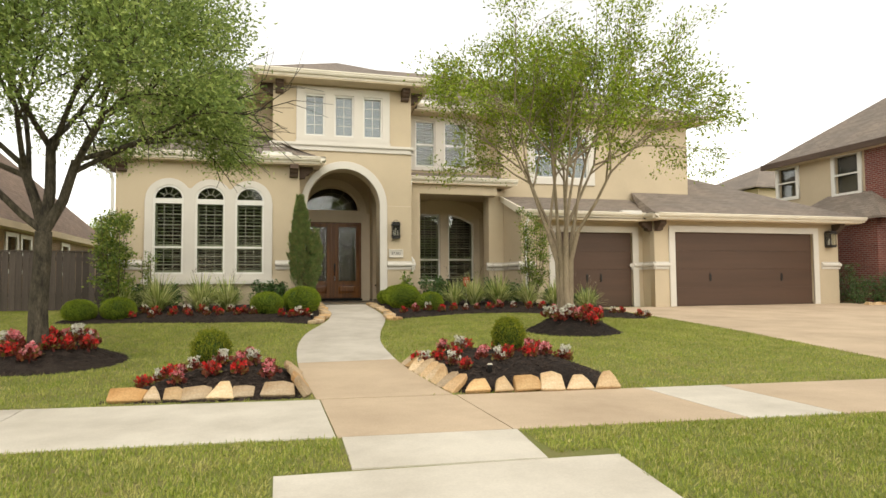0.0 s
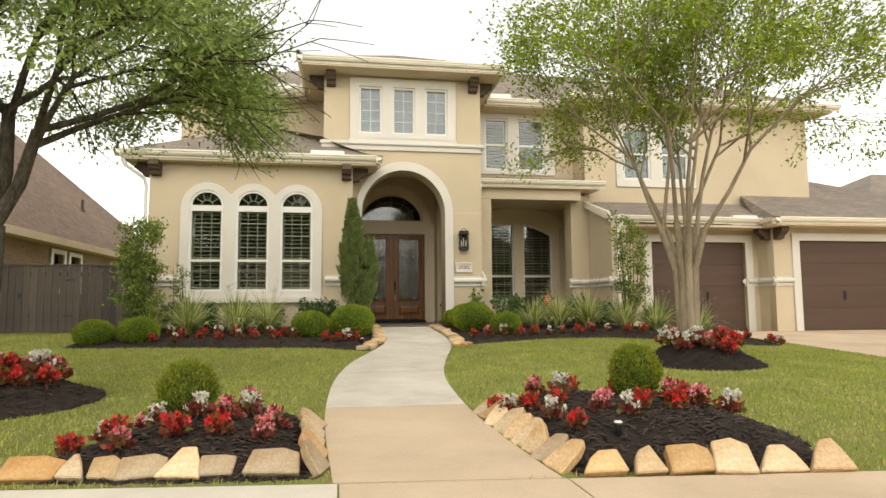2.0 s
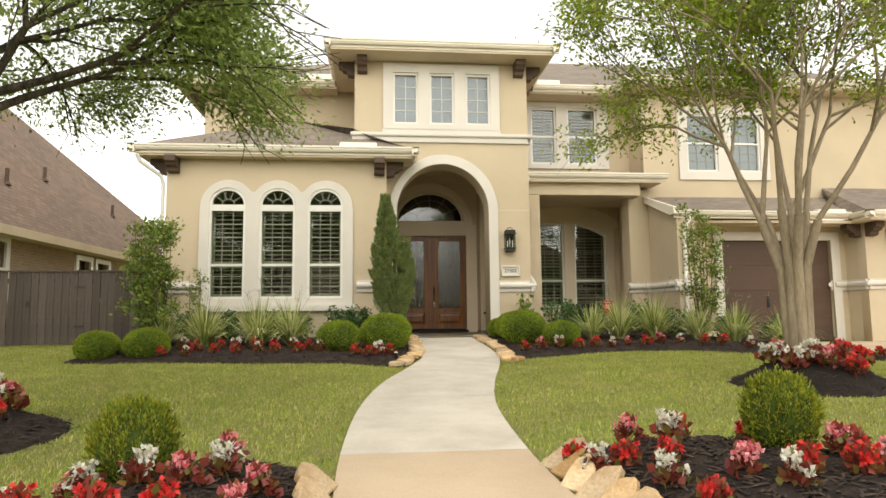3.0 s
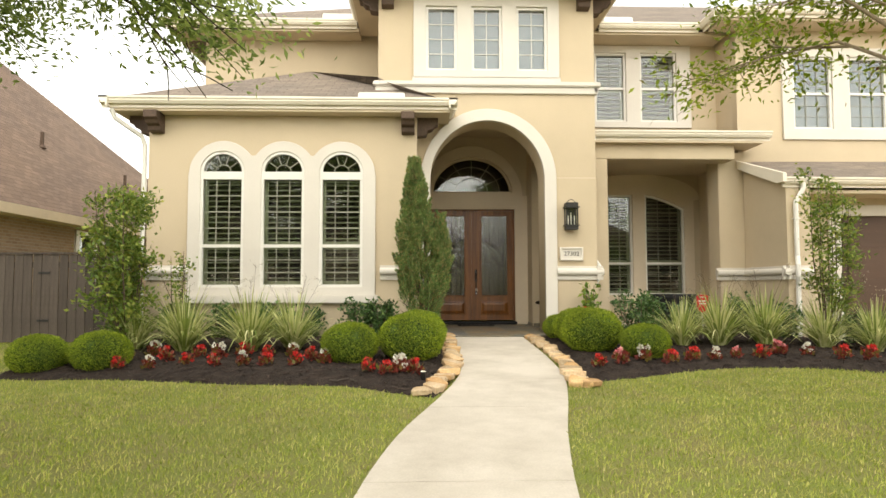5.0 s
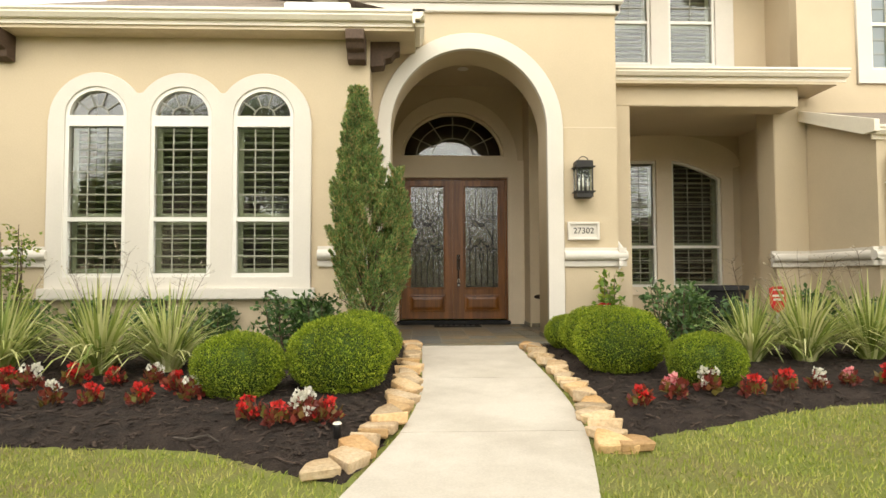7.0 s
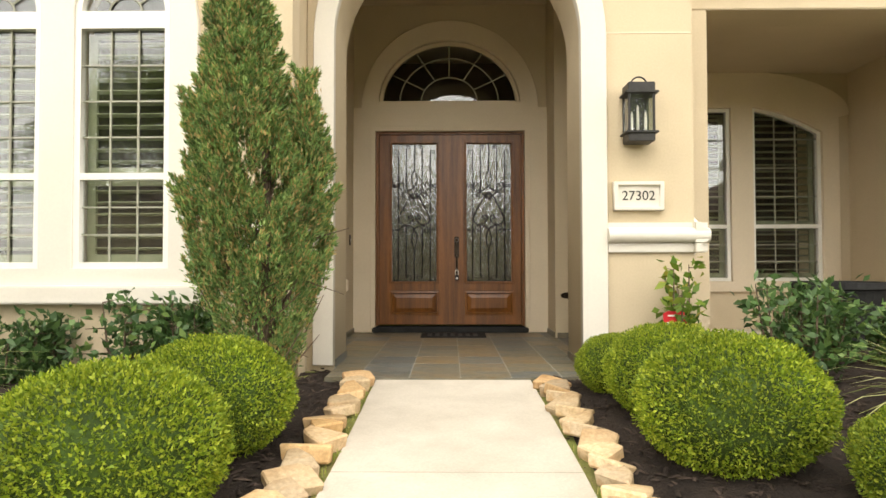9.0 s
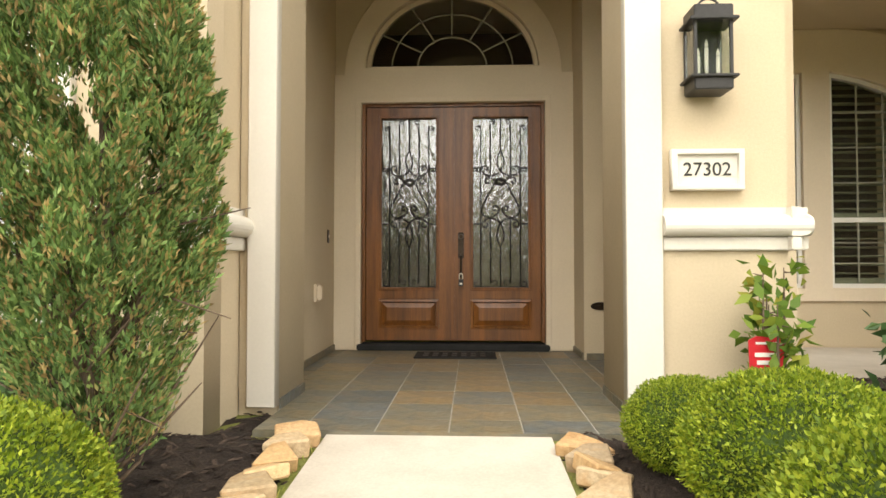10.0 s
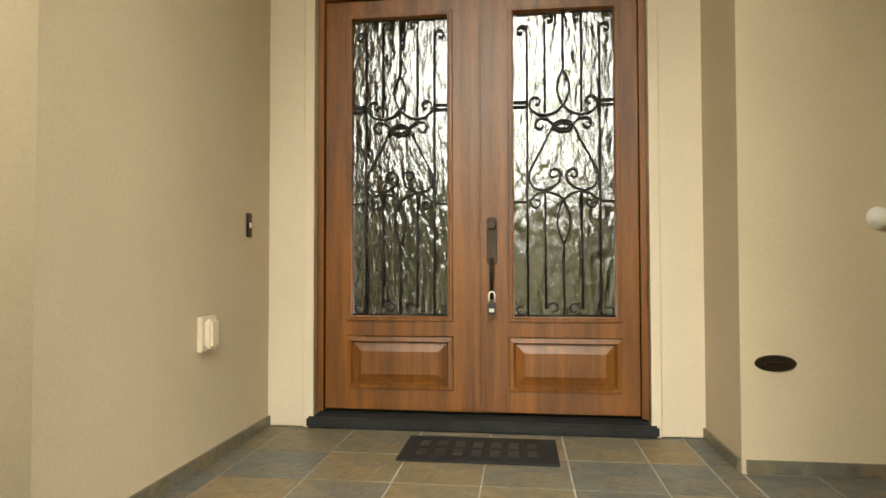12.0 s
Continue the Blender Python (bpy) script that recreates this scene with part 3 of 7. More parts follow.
def eave(pts, z, parent):
    """Gutter along the eave, fascia behind it, downturned lip; pts are the outer line at z (the gutter's top)."""
    for (ax, ay), (bx, by) in zip(pts, pts[1:]):
        d = Vector((bx - ax, by - ay, 0))
        prof = [(0, 0), (0.0, -0.03), (0.02, -0.05), (0.02, -0.07), (0.055, -0.115), (0.11, -0.115), (0.11, 0.0)]
        bm = bmesh.new()
        u = d.normalized()
        n = Vector((-u.y, u.x, 0))
        ra, rb = [bm.verts.new(Vector((ax, ay, z)) + n * o + Vector((0, 0, h))) for o, h in prof], [bm.verts.new(Vector((bx, by, z)) + n * o + Vector((0, 0, h))) for o, h in prof]
        for i in range(len(prof)):
            j = (i + 1) % len(prof)
            bm.faces.new((ra[i], ra[j], rb[j], rb[i]))
        bm.faces.new(ra[::-1])
        bm.faces.new(rb)
        bmesh.ops.recalc_face_normals(bm, faces=bm.faces)
        part("gutter", bm, GUTTER, parent, "cream metal gutter")
        fb = bmesh.new()
        c = [Vector((ax, ay, z)) + n * 0.112, Vector((bx, by, z)) + n * 0.112]
        for p, q, h0, h1 in ((c[0], c[1], -0.17, 0.0),):
            vs = [fb.verts.new(v) for v in (p + Vector((0, 0, h0)), q + Vector((0, 0, h0)), q + Vector((0, 0, h1)), p + Vector((0, 0, h1)))]
            ws = [fb.verts.new(v.co + n * 0.03) for v in vs]
            fb.faces.new(vs)
            fb.faces.new(ws[::-1])
            for i in range(4):
                fb.faces.new((vs[(i + 1) % 4], vs[i], ws[i], ws[(i + 1) % 4]))
        part("fascia", fb, GUTTER, parent)


def bracket(x, y, z, along="y"):
    """Carved rafter tail under an eave, stepped at its nose."""
    prof = [(0.0, 0.0), (0.36, 0.0), (0.36, -0.12), (0.30, -0.14), (0.26, -0.2), (0.18, -0.22), (0.16, -0.3), (0.0, -0.32)]
    bm = bmesh.new()
    a = [bm.verts.new((-0.11, -o, h)) for o, h in prof]
    b = [bm.verts.new((0.11, -o, h)) for o, h in prof]
    for i in range(len(prof)):
        j = (i + 1) % len(prof)
        bm.faces.new((a[i], a[j], b[j], b[i]))
    bm.faces.new(a[::-1])
    bm.faces.new(b)
    bmesh.ops.recalc_face_normals(bm, faces=bm.faces)
    bmesh.ops.bevel(bm, geom=bm.edges[:], offset=0.008, segments=1, affect="EDGES")
    turn = {"y": 0, "+x": 90, "-x": -90}[along]
    part("bracket", turned(bm, Matrix.Translation((x, y, z)) @ Matrix.Rotation(radians(turn), 4, "Z")), BRACKET, house, "dark carved timber bracket")


def build_roofs():
    # bay hip
    z, yb = 4.51, 19.3
    ap = (-1.28, 18.95, 5.88)
    roof_part("roof", [((-4.12, 16.3, z), (1.56, 16.3, z), ap), ((1.56, 16.3, z), (1.56, 17.147, z), (0.248, 17.147, z + 0.665), (0.248, yb, z + 0.665), (-1.28, yb, 5.88), ap),
                       ((-4.12, 16.3, z), ap, (-1.28, yb, 5.88), (-4.12, yb, z))], ROOF, house, 0.04)
    part("soffit", boxed(-4.05, 1.5, 16.36, BAY + 0.1, z - 0.19, z - 0.12), SOFFIT, house)
    part("soffit", boxed(0.95, 1.5, BAY + 0.1, TOWER - 0.002, z - 0.19, z - 0.12), SOFFIT, house)
    part("soffit", boxed(-4.05, -3.45, BAY + 0.1, 19.2, z - 0.19, z - 0.12), SOFFIT, house)
    eave([(-4.2, 16.22), (1.62, 16.22)], z + 0.02, house)
    eave([(1.62, 16.22), (1.62, TOWER - 0.01)], z + 0.02, house)
    eave([(-4.2, 19.2), (-4.2, 16.22)], z + 0.02, house)
    part("roof_patch", boxed(-0.02, 0.75, 16.28, 16.75, z + 0.02, z + 0.12, bevel=0.015), WHITE, house, "white gutter splash guard")
    for x in (-3.4, 0.8):
        bracket(x, BAY, z - 0.19)
    bracket(0.95, BAY + 0.16, z - 0.19, "+x")
    bracket(-3.55, BAY + 0.16, z - 0.19, "-x")
    # tower hip
    z = 6.93
    roof_part("roof", [((-0.3, 16.5, z), (4.68, 16.5, z), (2.19, 19.0, z + 1.15)), ((4.68, 16.5, z), (4.68, 23, z), (2.19, 23, z + 1.15), (2.19, 19.0, z + 1.15)), ((-0.3, 16.5, z), (2.19, 19.0, z + 1.15), (2.19, 23, z + 1.15), (-0.3, 23, z))], ROOF, house)
    part("soffit", boxed(-0.25, 4.62, 16.55, TOWER + 0.1, z - 0.19, z - 0.12), SOFFIT, house)
    part("soffit", boxed(4.15, 4.62, TOWER + 0.1, 19.3, z - 0.19, z - 0.12), SOFFIT, house)
    part("soffit", boxed(-0.25, 0.25, TOWER + 0.1, 19.2, z - 0.19, z - 0.12), SOFFIT, house)
    eave([(-0.38, 16.42), (4.76, 16.42)], z + 0.02, house)
    eave([(4.76, 16.42), (4.76, 19.2)], z + 0.02, house)
    eave([(-0.38, 19.2), (-0.38, 16.42)], z + 0.02, house)
    for x in (0.42, 3.95):
        bracket(x, TOWER, z - 0.19)
    bracket(0.25, TOWER + 0.2, z - 0.19, "-x")
    bracket(4.15, TOWER + 0.2, z - 0.19, "+x")
    # main hip, with the nearer wing on its flank
    z = 6.86
    roof_part("roof", [((-4.2, 18.7, z), (15.1, 18.7, z), (9.6, 24.2, 9.75), (1.3, 24.2, 9.75)), ((-4.2, 18.7, z), (1.3, 24.2, 9.75), (-4.2, 29.8, z)), ((15.1, 18.7, z), (15.1, 29.8, z), (9.6, 24.2, 9.75)), ((-4.2, 29.8, z), (1.3, 24.2, 9.75), (9.6, 24.2, 9.75), (15.1, 29.8, z))], ROOF, house)
    roof_part("roof", [((6.85, 17.9, z), (15.1, 17.9, z), (11.0, 22.0, 9.0)), ((6.85, 17.9, z), (11.0, 22.0, 9.0), (6.85, 22.0, z + 0.1))], ROOF, house)
    part("soffit", boxed(-4.1, -0.26, 18.78, 19.35, z - 0.19, z - 0.12), SOFFIT, house)
    part("soffit", boxed(4.63, 7.4, 18.78, 19.45, z - 0.19, z - 0.12), SOFFIT, house)
    part("soffit", boxed(6.95, 15.0, 17.98, 18.6, z - 0.19, z - 0.12), SOFFIT, house)
    eave([(-4.28, 18.62), (-0.3, 18.62)], z + 0.02, house)
    eave([(4.7, 18.62), (6.8, 18.62)], z + 0.02, house)
    eave([(6.77, 17.82), (15.18, 17.82)], z + 0.02, house)
    eave([(6.77, 18.7), (6.77, 17.82)], z + 0.02, house)
    eave([(-4.28, 29.8), (-4.28, 18.62)], z + 0.02, house)
    part("roof_patch", boxed(-1.0, -0.35, 18.66, 19.1, z + 0.02, z + 0.14, bevel=0.015), WHITE, house)
    part("roof_patch", boxed(4.8, 5.4, 18.66, 19.1, z + 0.02, z + 0.14, bevel=0.015), WHITE, house)
    # porch shed roof
    z = 4.36
    roof_part("roof", [((4.2, 17.75, z), (7.65, 17.75, z), (7.65, 19.4, z + 0.42), (4.2, 19.4, z + 0.42))], ROOF, house)
    part("soffit", boxed(4.2, 7.6, 17.8, 18.5, z - 0.19, z - 0.12), SOFFIT, house)
    eave([(4.18, 17.68), (7.72, 17.68)], z + 0.02, house)
    # garage roofs
    z = 3.28
    roof_part("roof", [((7.4, 16.85, z + 0.09), (12.2, 17.0, z + 0.04), (12.2, 18.49, z + 0.68), (7.4, 18.8, z + 0.77))], ROOF, house)
    roof_part("roof", [((11.75, 16.4, z), (20.0, 16.4, z), (16.0, 20.9, 5.3), (14.45, 20.9, 5.3), (12.2, 18.45, 4.2)), ((20.0, 16.4, z), (20.0, 27.0, z), (16.0, 22.5, 5.3), (16.0, 20.9, 5.3)), ((11.75, 16.4, z), (12.2, 18.45, 4.2), (11.75, 17.1, z))], ROOF, house)
    part("soffit", boxed(7.67, 12.0, 17.0, 17.75, z - 0.2, z - 0.14), SOFFIT, house)
    part("soffit", boxed(11.8, 19.95, 16.45, 17.1, z - 0.19, z - 0.12), SOFFIT, house)
    part("soffit", boxed(19.4, 19.95, 17.1, 26.5, z - 0.19, z - 0.12), SOFFIT, house)
    eave([(7.40, 16.76), (11.75, 16.92)], z + 0.06, house)
    eave([(11.68, 16.32), (20.06, 16.32)], z + 0.02, house)
    eave([(11.68, 17.0), (11.68, 16.32)], z + 0.02, house)
    rk = bmesh.new()
    tri = [(16.74, z + 0.12), (16.74, z - 0.03), (16.95, z - 0.03), (18.82, z + 0.66), (18.82, z + 0.80)]
    a = [rk.verts.new((7.33, p, q)) for p, q in tri]
    b = [rk.verts.new((7.40, p, q)) for p, q in tri]
    rk.faces.new(a), rk.faces.new(b[::-1])
    for i in range(5):
        rk.faces.new((a[(i + 1) % 5], a[i], b[i], b[(i + 1) % 5]))
    bmesh.ops.recalc_face_normals(rk, faces=rk.faces)
    part("barge_board", rk, GUTTER, house, "cream barge board at the roof's raking edge")
    part("roof_patch", boxed(10.9, 11.6, 16.9, 17.3, z, z + 0.12, bevel=0.015), WHITE, house)
    bracket(12.2, 17.0, z - 0.19)
    bracket(12.08, 17.2, z - 0.19, "-x")
    bracket(19.3, 17.0, z - 0.19)
    bracket(19.45, 17.2, z - 0.19, "+x")


build_roofs()


# ---- windows ----
count = [0]


def window(frames, y, label, cols, rows, shutters=True, rail=None, arch=None, depth=0.03, head=None, blind=False):
    """One window unit to a frame (x0, x1, z0, z1): vinyl frame, glass, glazing bars, shutters inside. arch: rise of a lunette above z1."""
    for x0, x1, z0, z1 in frames:
        count[0] += 1
        w = empty(f"window_{count[0]}", ((x0 + x1) / 2, y, z0))
        tagged(w, label, "window", kind="structure")
        f = 0.045
        yy = y + depth
        if arch:
            out = arched(x0, x1, z0, z1 + 0.12, arch)
            inn = [rect(x0 + f, x1 - f, z0 + f, z1 - 0.01), [(x0 + f, z1 + 0.12), (x1 - f, z1 + 0.12)] + [((x0 + x1) / 2 + ((x1 - x0) / 2 - f) * math.cos(math.pi * i / 20), z1 + 0.12 + (arch - f) * math.sin(math.pi * i / 20)) for i in range(1, 20)]]
        elif head:
            xs = [x0 + (x1 - x0) * i / 10 for i in range(11)]
            xi = [x0 + f + (x1 - x0 - 2 * f) * i / 10 for i in range(11)]
            out, inn = [(x0, z0), (x1, z0)] + [(x, head(x)) for x in xs[::-1]], [[(x0 + f, z0 + f), (x1 - f, z0 + f)] + [(x, head(x) - f) for x in xi[::-1]]]
        else:
            out, inn = rect(x0, x1, z0, z1), [rect(x0 + f, x1 - f, z0 + f, z1 - f)]
        part("window_frame", slab([out] + inn, 0.07, yy - 0.03), WHITE, w, "cream vinyl frame")
        bars = bmesh.new()
        zt = z1 - (0.01 if arch else f)
        if rail:
            part("meeting_rail", boxed(x0 + f, x1 - f, yy - 0.025, yy + 0.03, rail - 0.025, rail + 0.025), WHITE, w)
        spans = [(z0 + f, rail - 0.025, rows[0]), (rail + 0.025, zt, rows[1])] if rail else [(z0 + f, zt, rows[0])]
        for a, b, r in spans:
            for i in range(1, r):
                zz = a + (b - a) * i / r
                box(bars, x0 + f, x1 - f, yy + 0.001, yy + 0.016, zz - 0.006, zz + 0.006)
            for i in range(1, cols if r > 1 else 1):
                xx = x0 + f + (x1 - x0 - 2 * f) * i / cols
                box(bars, xx - 0.006, xx + 0.006, yy + 0.001, yy + 0.016, a, b)
        if arch:
            c, zb = (x0 + x1) / 2, z1 + 0.12
            R, H = (x1 - x0) / 2 - f, arch - f
            for i in (1, 2, 3, 4):
                an = math.pi * i / 5
                tube(bars, [(c + 0.4 * R * math.cos(an), yy + 0.008, zb + 0.4 * H * math.sin(an)), (c + R * math.cos(an), yy + 0.008, zb + H * math.sin(an))], 0.008, 4)
            tube(bars, [(c + 0.4 * R * math.cos(math.pi * i / 12), yy + 0.008, zb + 0.4 * H * math.sin(math.pi * i / 12)) for i in range(13)], 0.008, 4)
        part("glazing_bars", bars, WHITE if blind and not rail else BAR, w)
        holes = [(inn[0], "pane")] + ([(inn[1], "pane")] if arch else [])
        for h, nm in holes:
            p = part(nm, slab([h], 0.006, yy + 0.02), GLASS, w)
            p.visible_shadow = False
        # added sheet that gives the pane its mirrored sky colour
        if blind:
            part("blind", boxed(x0 + 0.01, x1 - 0.01, yy + 0.12, yy + 0.125, z0, zt), SKY_BACK, w, "added blue-grey sheet for the sky mirrored in the glass")
        if shutters:
            sh = part("shutter_frame", slab([rect(x0 + 0.02, x1 - 0.02, z0 + 0.02, zt)] + [rect(x0 + 0.085, x1 - 0.085, a + 0.06, b - 0.03) for a, b, r in spans], 0.03, yy + 0.12), SHUTTER, w, "olive louvred interior shutter, darkened for the shade behind glass")
            for a, b, r in spans:
                n = max(3, int((b - a - 0.09) / 0.085))
                for i in range(n):
                    zz = a + 0.06 + (b - a - 0.09) * (i + 0.5) / n
                    bm = boxed(x0 + 0.087, x1 - 0.087, -0.03, 0.03, -0.004, 0.004)
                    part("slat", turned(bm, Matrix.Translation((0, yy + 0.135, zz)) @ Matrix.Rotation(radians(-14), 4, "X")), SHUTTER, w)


window([(a, b, 1.42, 3.24) for a, b in BAY_WIN], BAY, "arched cream-framed window with louvred shutters behind the glass", 3, (3, 4), True, 2.11, 0.345, 0.0)
window([(a, b, 5.30, 6.48) for a, b in UP_WIN], TOWER, "small cream-framed window with a grid of glazing bars", 2, (4,), False, blind=True)
window([(4.78, 5.46, 4.98, 6.5), (5.77, 6.57, 4.98, 6.5)], 19.4, "upstairs cream-framed sash window with shutters", 2, (1, 3), True, 5.72)
window([(8.61, 9.43, 4.62, 6.12), (9.77, 10.59, 4.62, 6.12)], 18.5, "upstairs cream-framed sash window", 3, (3, 3), False, 5.36, blind=True)
window([(5.05, 5.88, 1.22, 3.53)], 20.4, "tall porch window with louvred shutters", 3, (3, 4), True, 1.95)
window([(6.17, 7.09, 1.22, 3.54)], 20.4, "tall porch window with a curved head and louvred shutters", 3, (3, 4), True, 1.95, head=PORCH_HEAD)

# ---- entry: floor, doors, lamps, fittings ----
def build_porch():
    base = boxed(0.72, 4.0, TOWER + 0.02, 20.1, 0.3, PORCH_Z - 0.002)
    box(base, 1.20, 3.2, 16.72, TOWER + 0.02, 0.3, PORCH_Z - 0.002)
    fl = tagged(part("porch_floor", base, GROUT), "entry porch floor of mixed grey and ochre slate tiles", "floor", kind="structure")
    rng = random.Random(4)
    xs = [0.93, 1.05, 1.44, 1.83, 2.215, 2.60, 2.98, 3.24, 3.36]
    for c, (x0, x1) in enumerate(zip(xs, xs[1:])):
        y = 16.70
        k = 0
        while y < 19.86:
            step = 0.26 if k == 0 else 0.405
            y1 = min(y + step, 19.88)
            front = y < TOWER
            a, b = (max(x0, 1.19), min(x1, 3.21)) if y < TOWER + 0.6 else (x0, x1)
            if b - a > 0.06 and y1 - y > 0.05:
                t = boxed(-(b - a) / 2 + 0.004, (b - a) / 2 - 0.004, -(y1 - y) / 2 + 0.004, (y1 - y) / 2 - 0.004, -0.012, rng.uniform(0.001, 0.003), bevel=0.0015)
                ob = part("tile", t, SLATE, fl)
                ob.location = ((a + b) / 2, (y + y1) / 2, PORCH_Z)
            for p, q in ((x0, min(x1, 1.175)), (max(x0, 3.226), x1)):
                if y < TOWER + 0.6 < y1 and q - p > 0.012:
                    t = boxed(-(q - p) / 2 + 0.004, (q - p) / 2 - 0.004, 0.004, y1 - TOWER - 0.61, -0.012, 0.002, bevel=0.0015)
                    part("tile", t, SLATE, fl).location = ((p + q) / 2, TOWER + 0.605, PORCH_Z)
            y = y1
            k += 1
    y = 17.78
    while y < 19.2:
        y1 = min(y + 0.4, 19.28)
        for a, b in ((3.364, 3.67), (3.67, 3.98)):
            t = boxed(-(b - a) / 2 + 0.004, (b - a) / 2 - 0.004, -(y1 - y) / 2 + 0.004, (y1 - y) / 2 - 0.004, -0.012, rng.uniform(0.001, 0.003), bevel=0.0015)
            part("tile", t, SLATE, fl).location = ((a + b) / 2, (y + y1) / 2, PORCH_Z)
        y = y1
    for x0, x1, y0, y1 in ((1.178, 1.19, 17.2, 17.74), (3.21, 3.222, 17.2, 17.74), (0.92, 0.934, 17.76, 19.89), (3.346, 3.36, 19.32, 19.89), (3.38, 3.99, 19.286, 19.3)):
        part("skirting", boxed(x0, x1, y0, y1, PORCH_Z, PORCH_Z + 0.06), SLATE, fl)
    part("riser", boxed(1.19, 3.215, 16.703, 16.72, 0.44, PORCH_Z - 0.004), SLATE, fl)


build_porch()


def spiral(cx, cz, r, a0, turns, n=16, shrink=0.75):
    """A scroll that starts on radius r at angle a0 and winds inward."""
    return [(cx + r * (1 - shrink * i / n) * math.cos(a0 + turns * 2 * math.pi * i / n), cz + r * (1 - shrink * i / n) * math.sin(a0 + turns * 2 * math.pi * i / n)) for i in range(n + 1)]


def grille_lines():
    """Scrollwork of one leaf, in metres from the middle of the glass's top edge; right half, to be mirrored, then the middle."""
    k = 0.00194
    P = lambda x, y: (x * k, -y * k)
    half = []
    half.append([P(105, 40), P(105, 560), P(105, 905)])
    half.append([P(53, 30), P(53, 150), P(53, 300)])
    half.append(spiral(*P(40, 22), 0.03, 0.3, 0.9))
    half.append(spiral(*P(122, 55), 0.034, math.pi, -0.9))
    half.append([P(105, 268), P(150, 268)])
    half.append([P(105, 282), P(150, 282)])
    half.append([P(105, 565), P(150, 565)])
    half.append([P(0, 280), P(20, 300), P(50, 310), P(80, 303), P(98, 285)] + [p for p in spiral(*P(78, 270), 0.04, -0.3, 0.85)])
    half.append([P(20, 345), P(35, 330), P(50, 318)] + spiral(*P(66, 338), 0.042, 2.3, -0.9))
    half.append([P(33, 345), P(50, 385), P(78, 435), P(98, 475), P(100, 505), P(85, 525), P(60, 532), P(35, 525), P(15, 510), P(8, 488)] + spiral(*P(28, 485), 0.038, math.pi, -0.95))
    half.append([P(0, 560), P(20, 543), P(45, 535), P(75, 540), P(97, 560)] + spiral(*P(78, 567), 0.038, 0.3, -0.9))
    half.append([P(53, 540), P(53, 700), P(53, 880)])
    half.append(spiral(*P(30, 880), 0.04, 0.0, 0.9))
    half.append(spiral(*P(125, 880), 0.04, math.pi, 0.9))
    ves = lambda y0, y1, w: [P(w * math.sin(math.pi * i / 12), y0 + (y1 - y0) * i / 12) for i in range(13)]
    half.append(ves(175, 282, 18))
    half.append(ves(560, 690, 18))
    half.append([P(28 * math.sin(math.pi * i / 12), 342 - 17 * math.cos(math.pi * i / 12)) for i in range(13)])
    half.append([P(20 * math.sin(math.pi * i / 12), 342 - 9 * math.cos(math.pi * i / 12)) for i in range(13)])
    mid = [[P(0, 0), P(0, 100), P(0, 175)], [P(0, 690), P(0, 800), P(0, 900)]]
    return half, mid


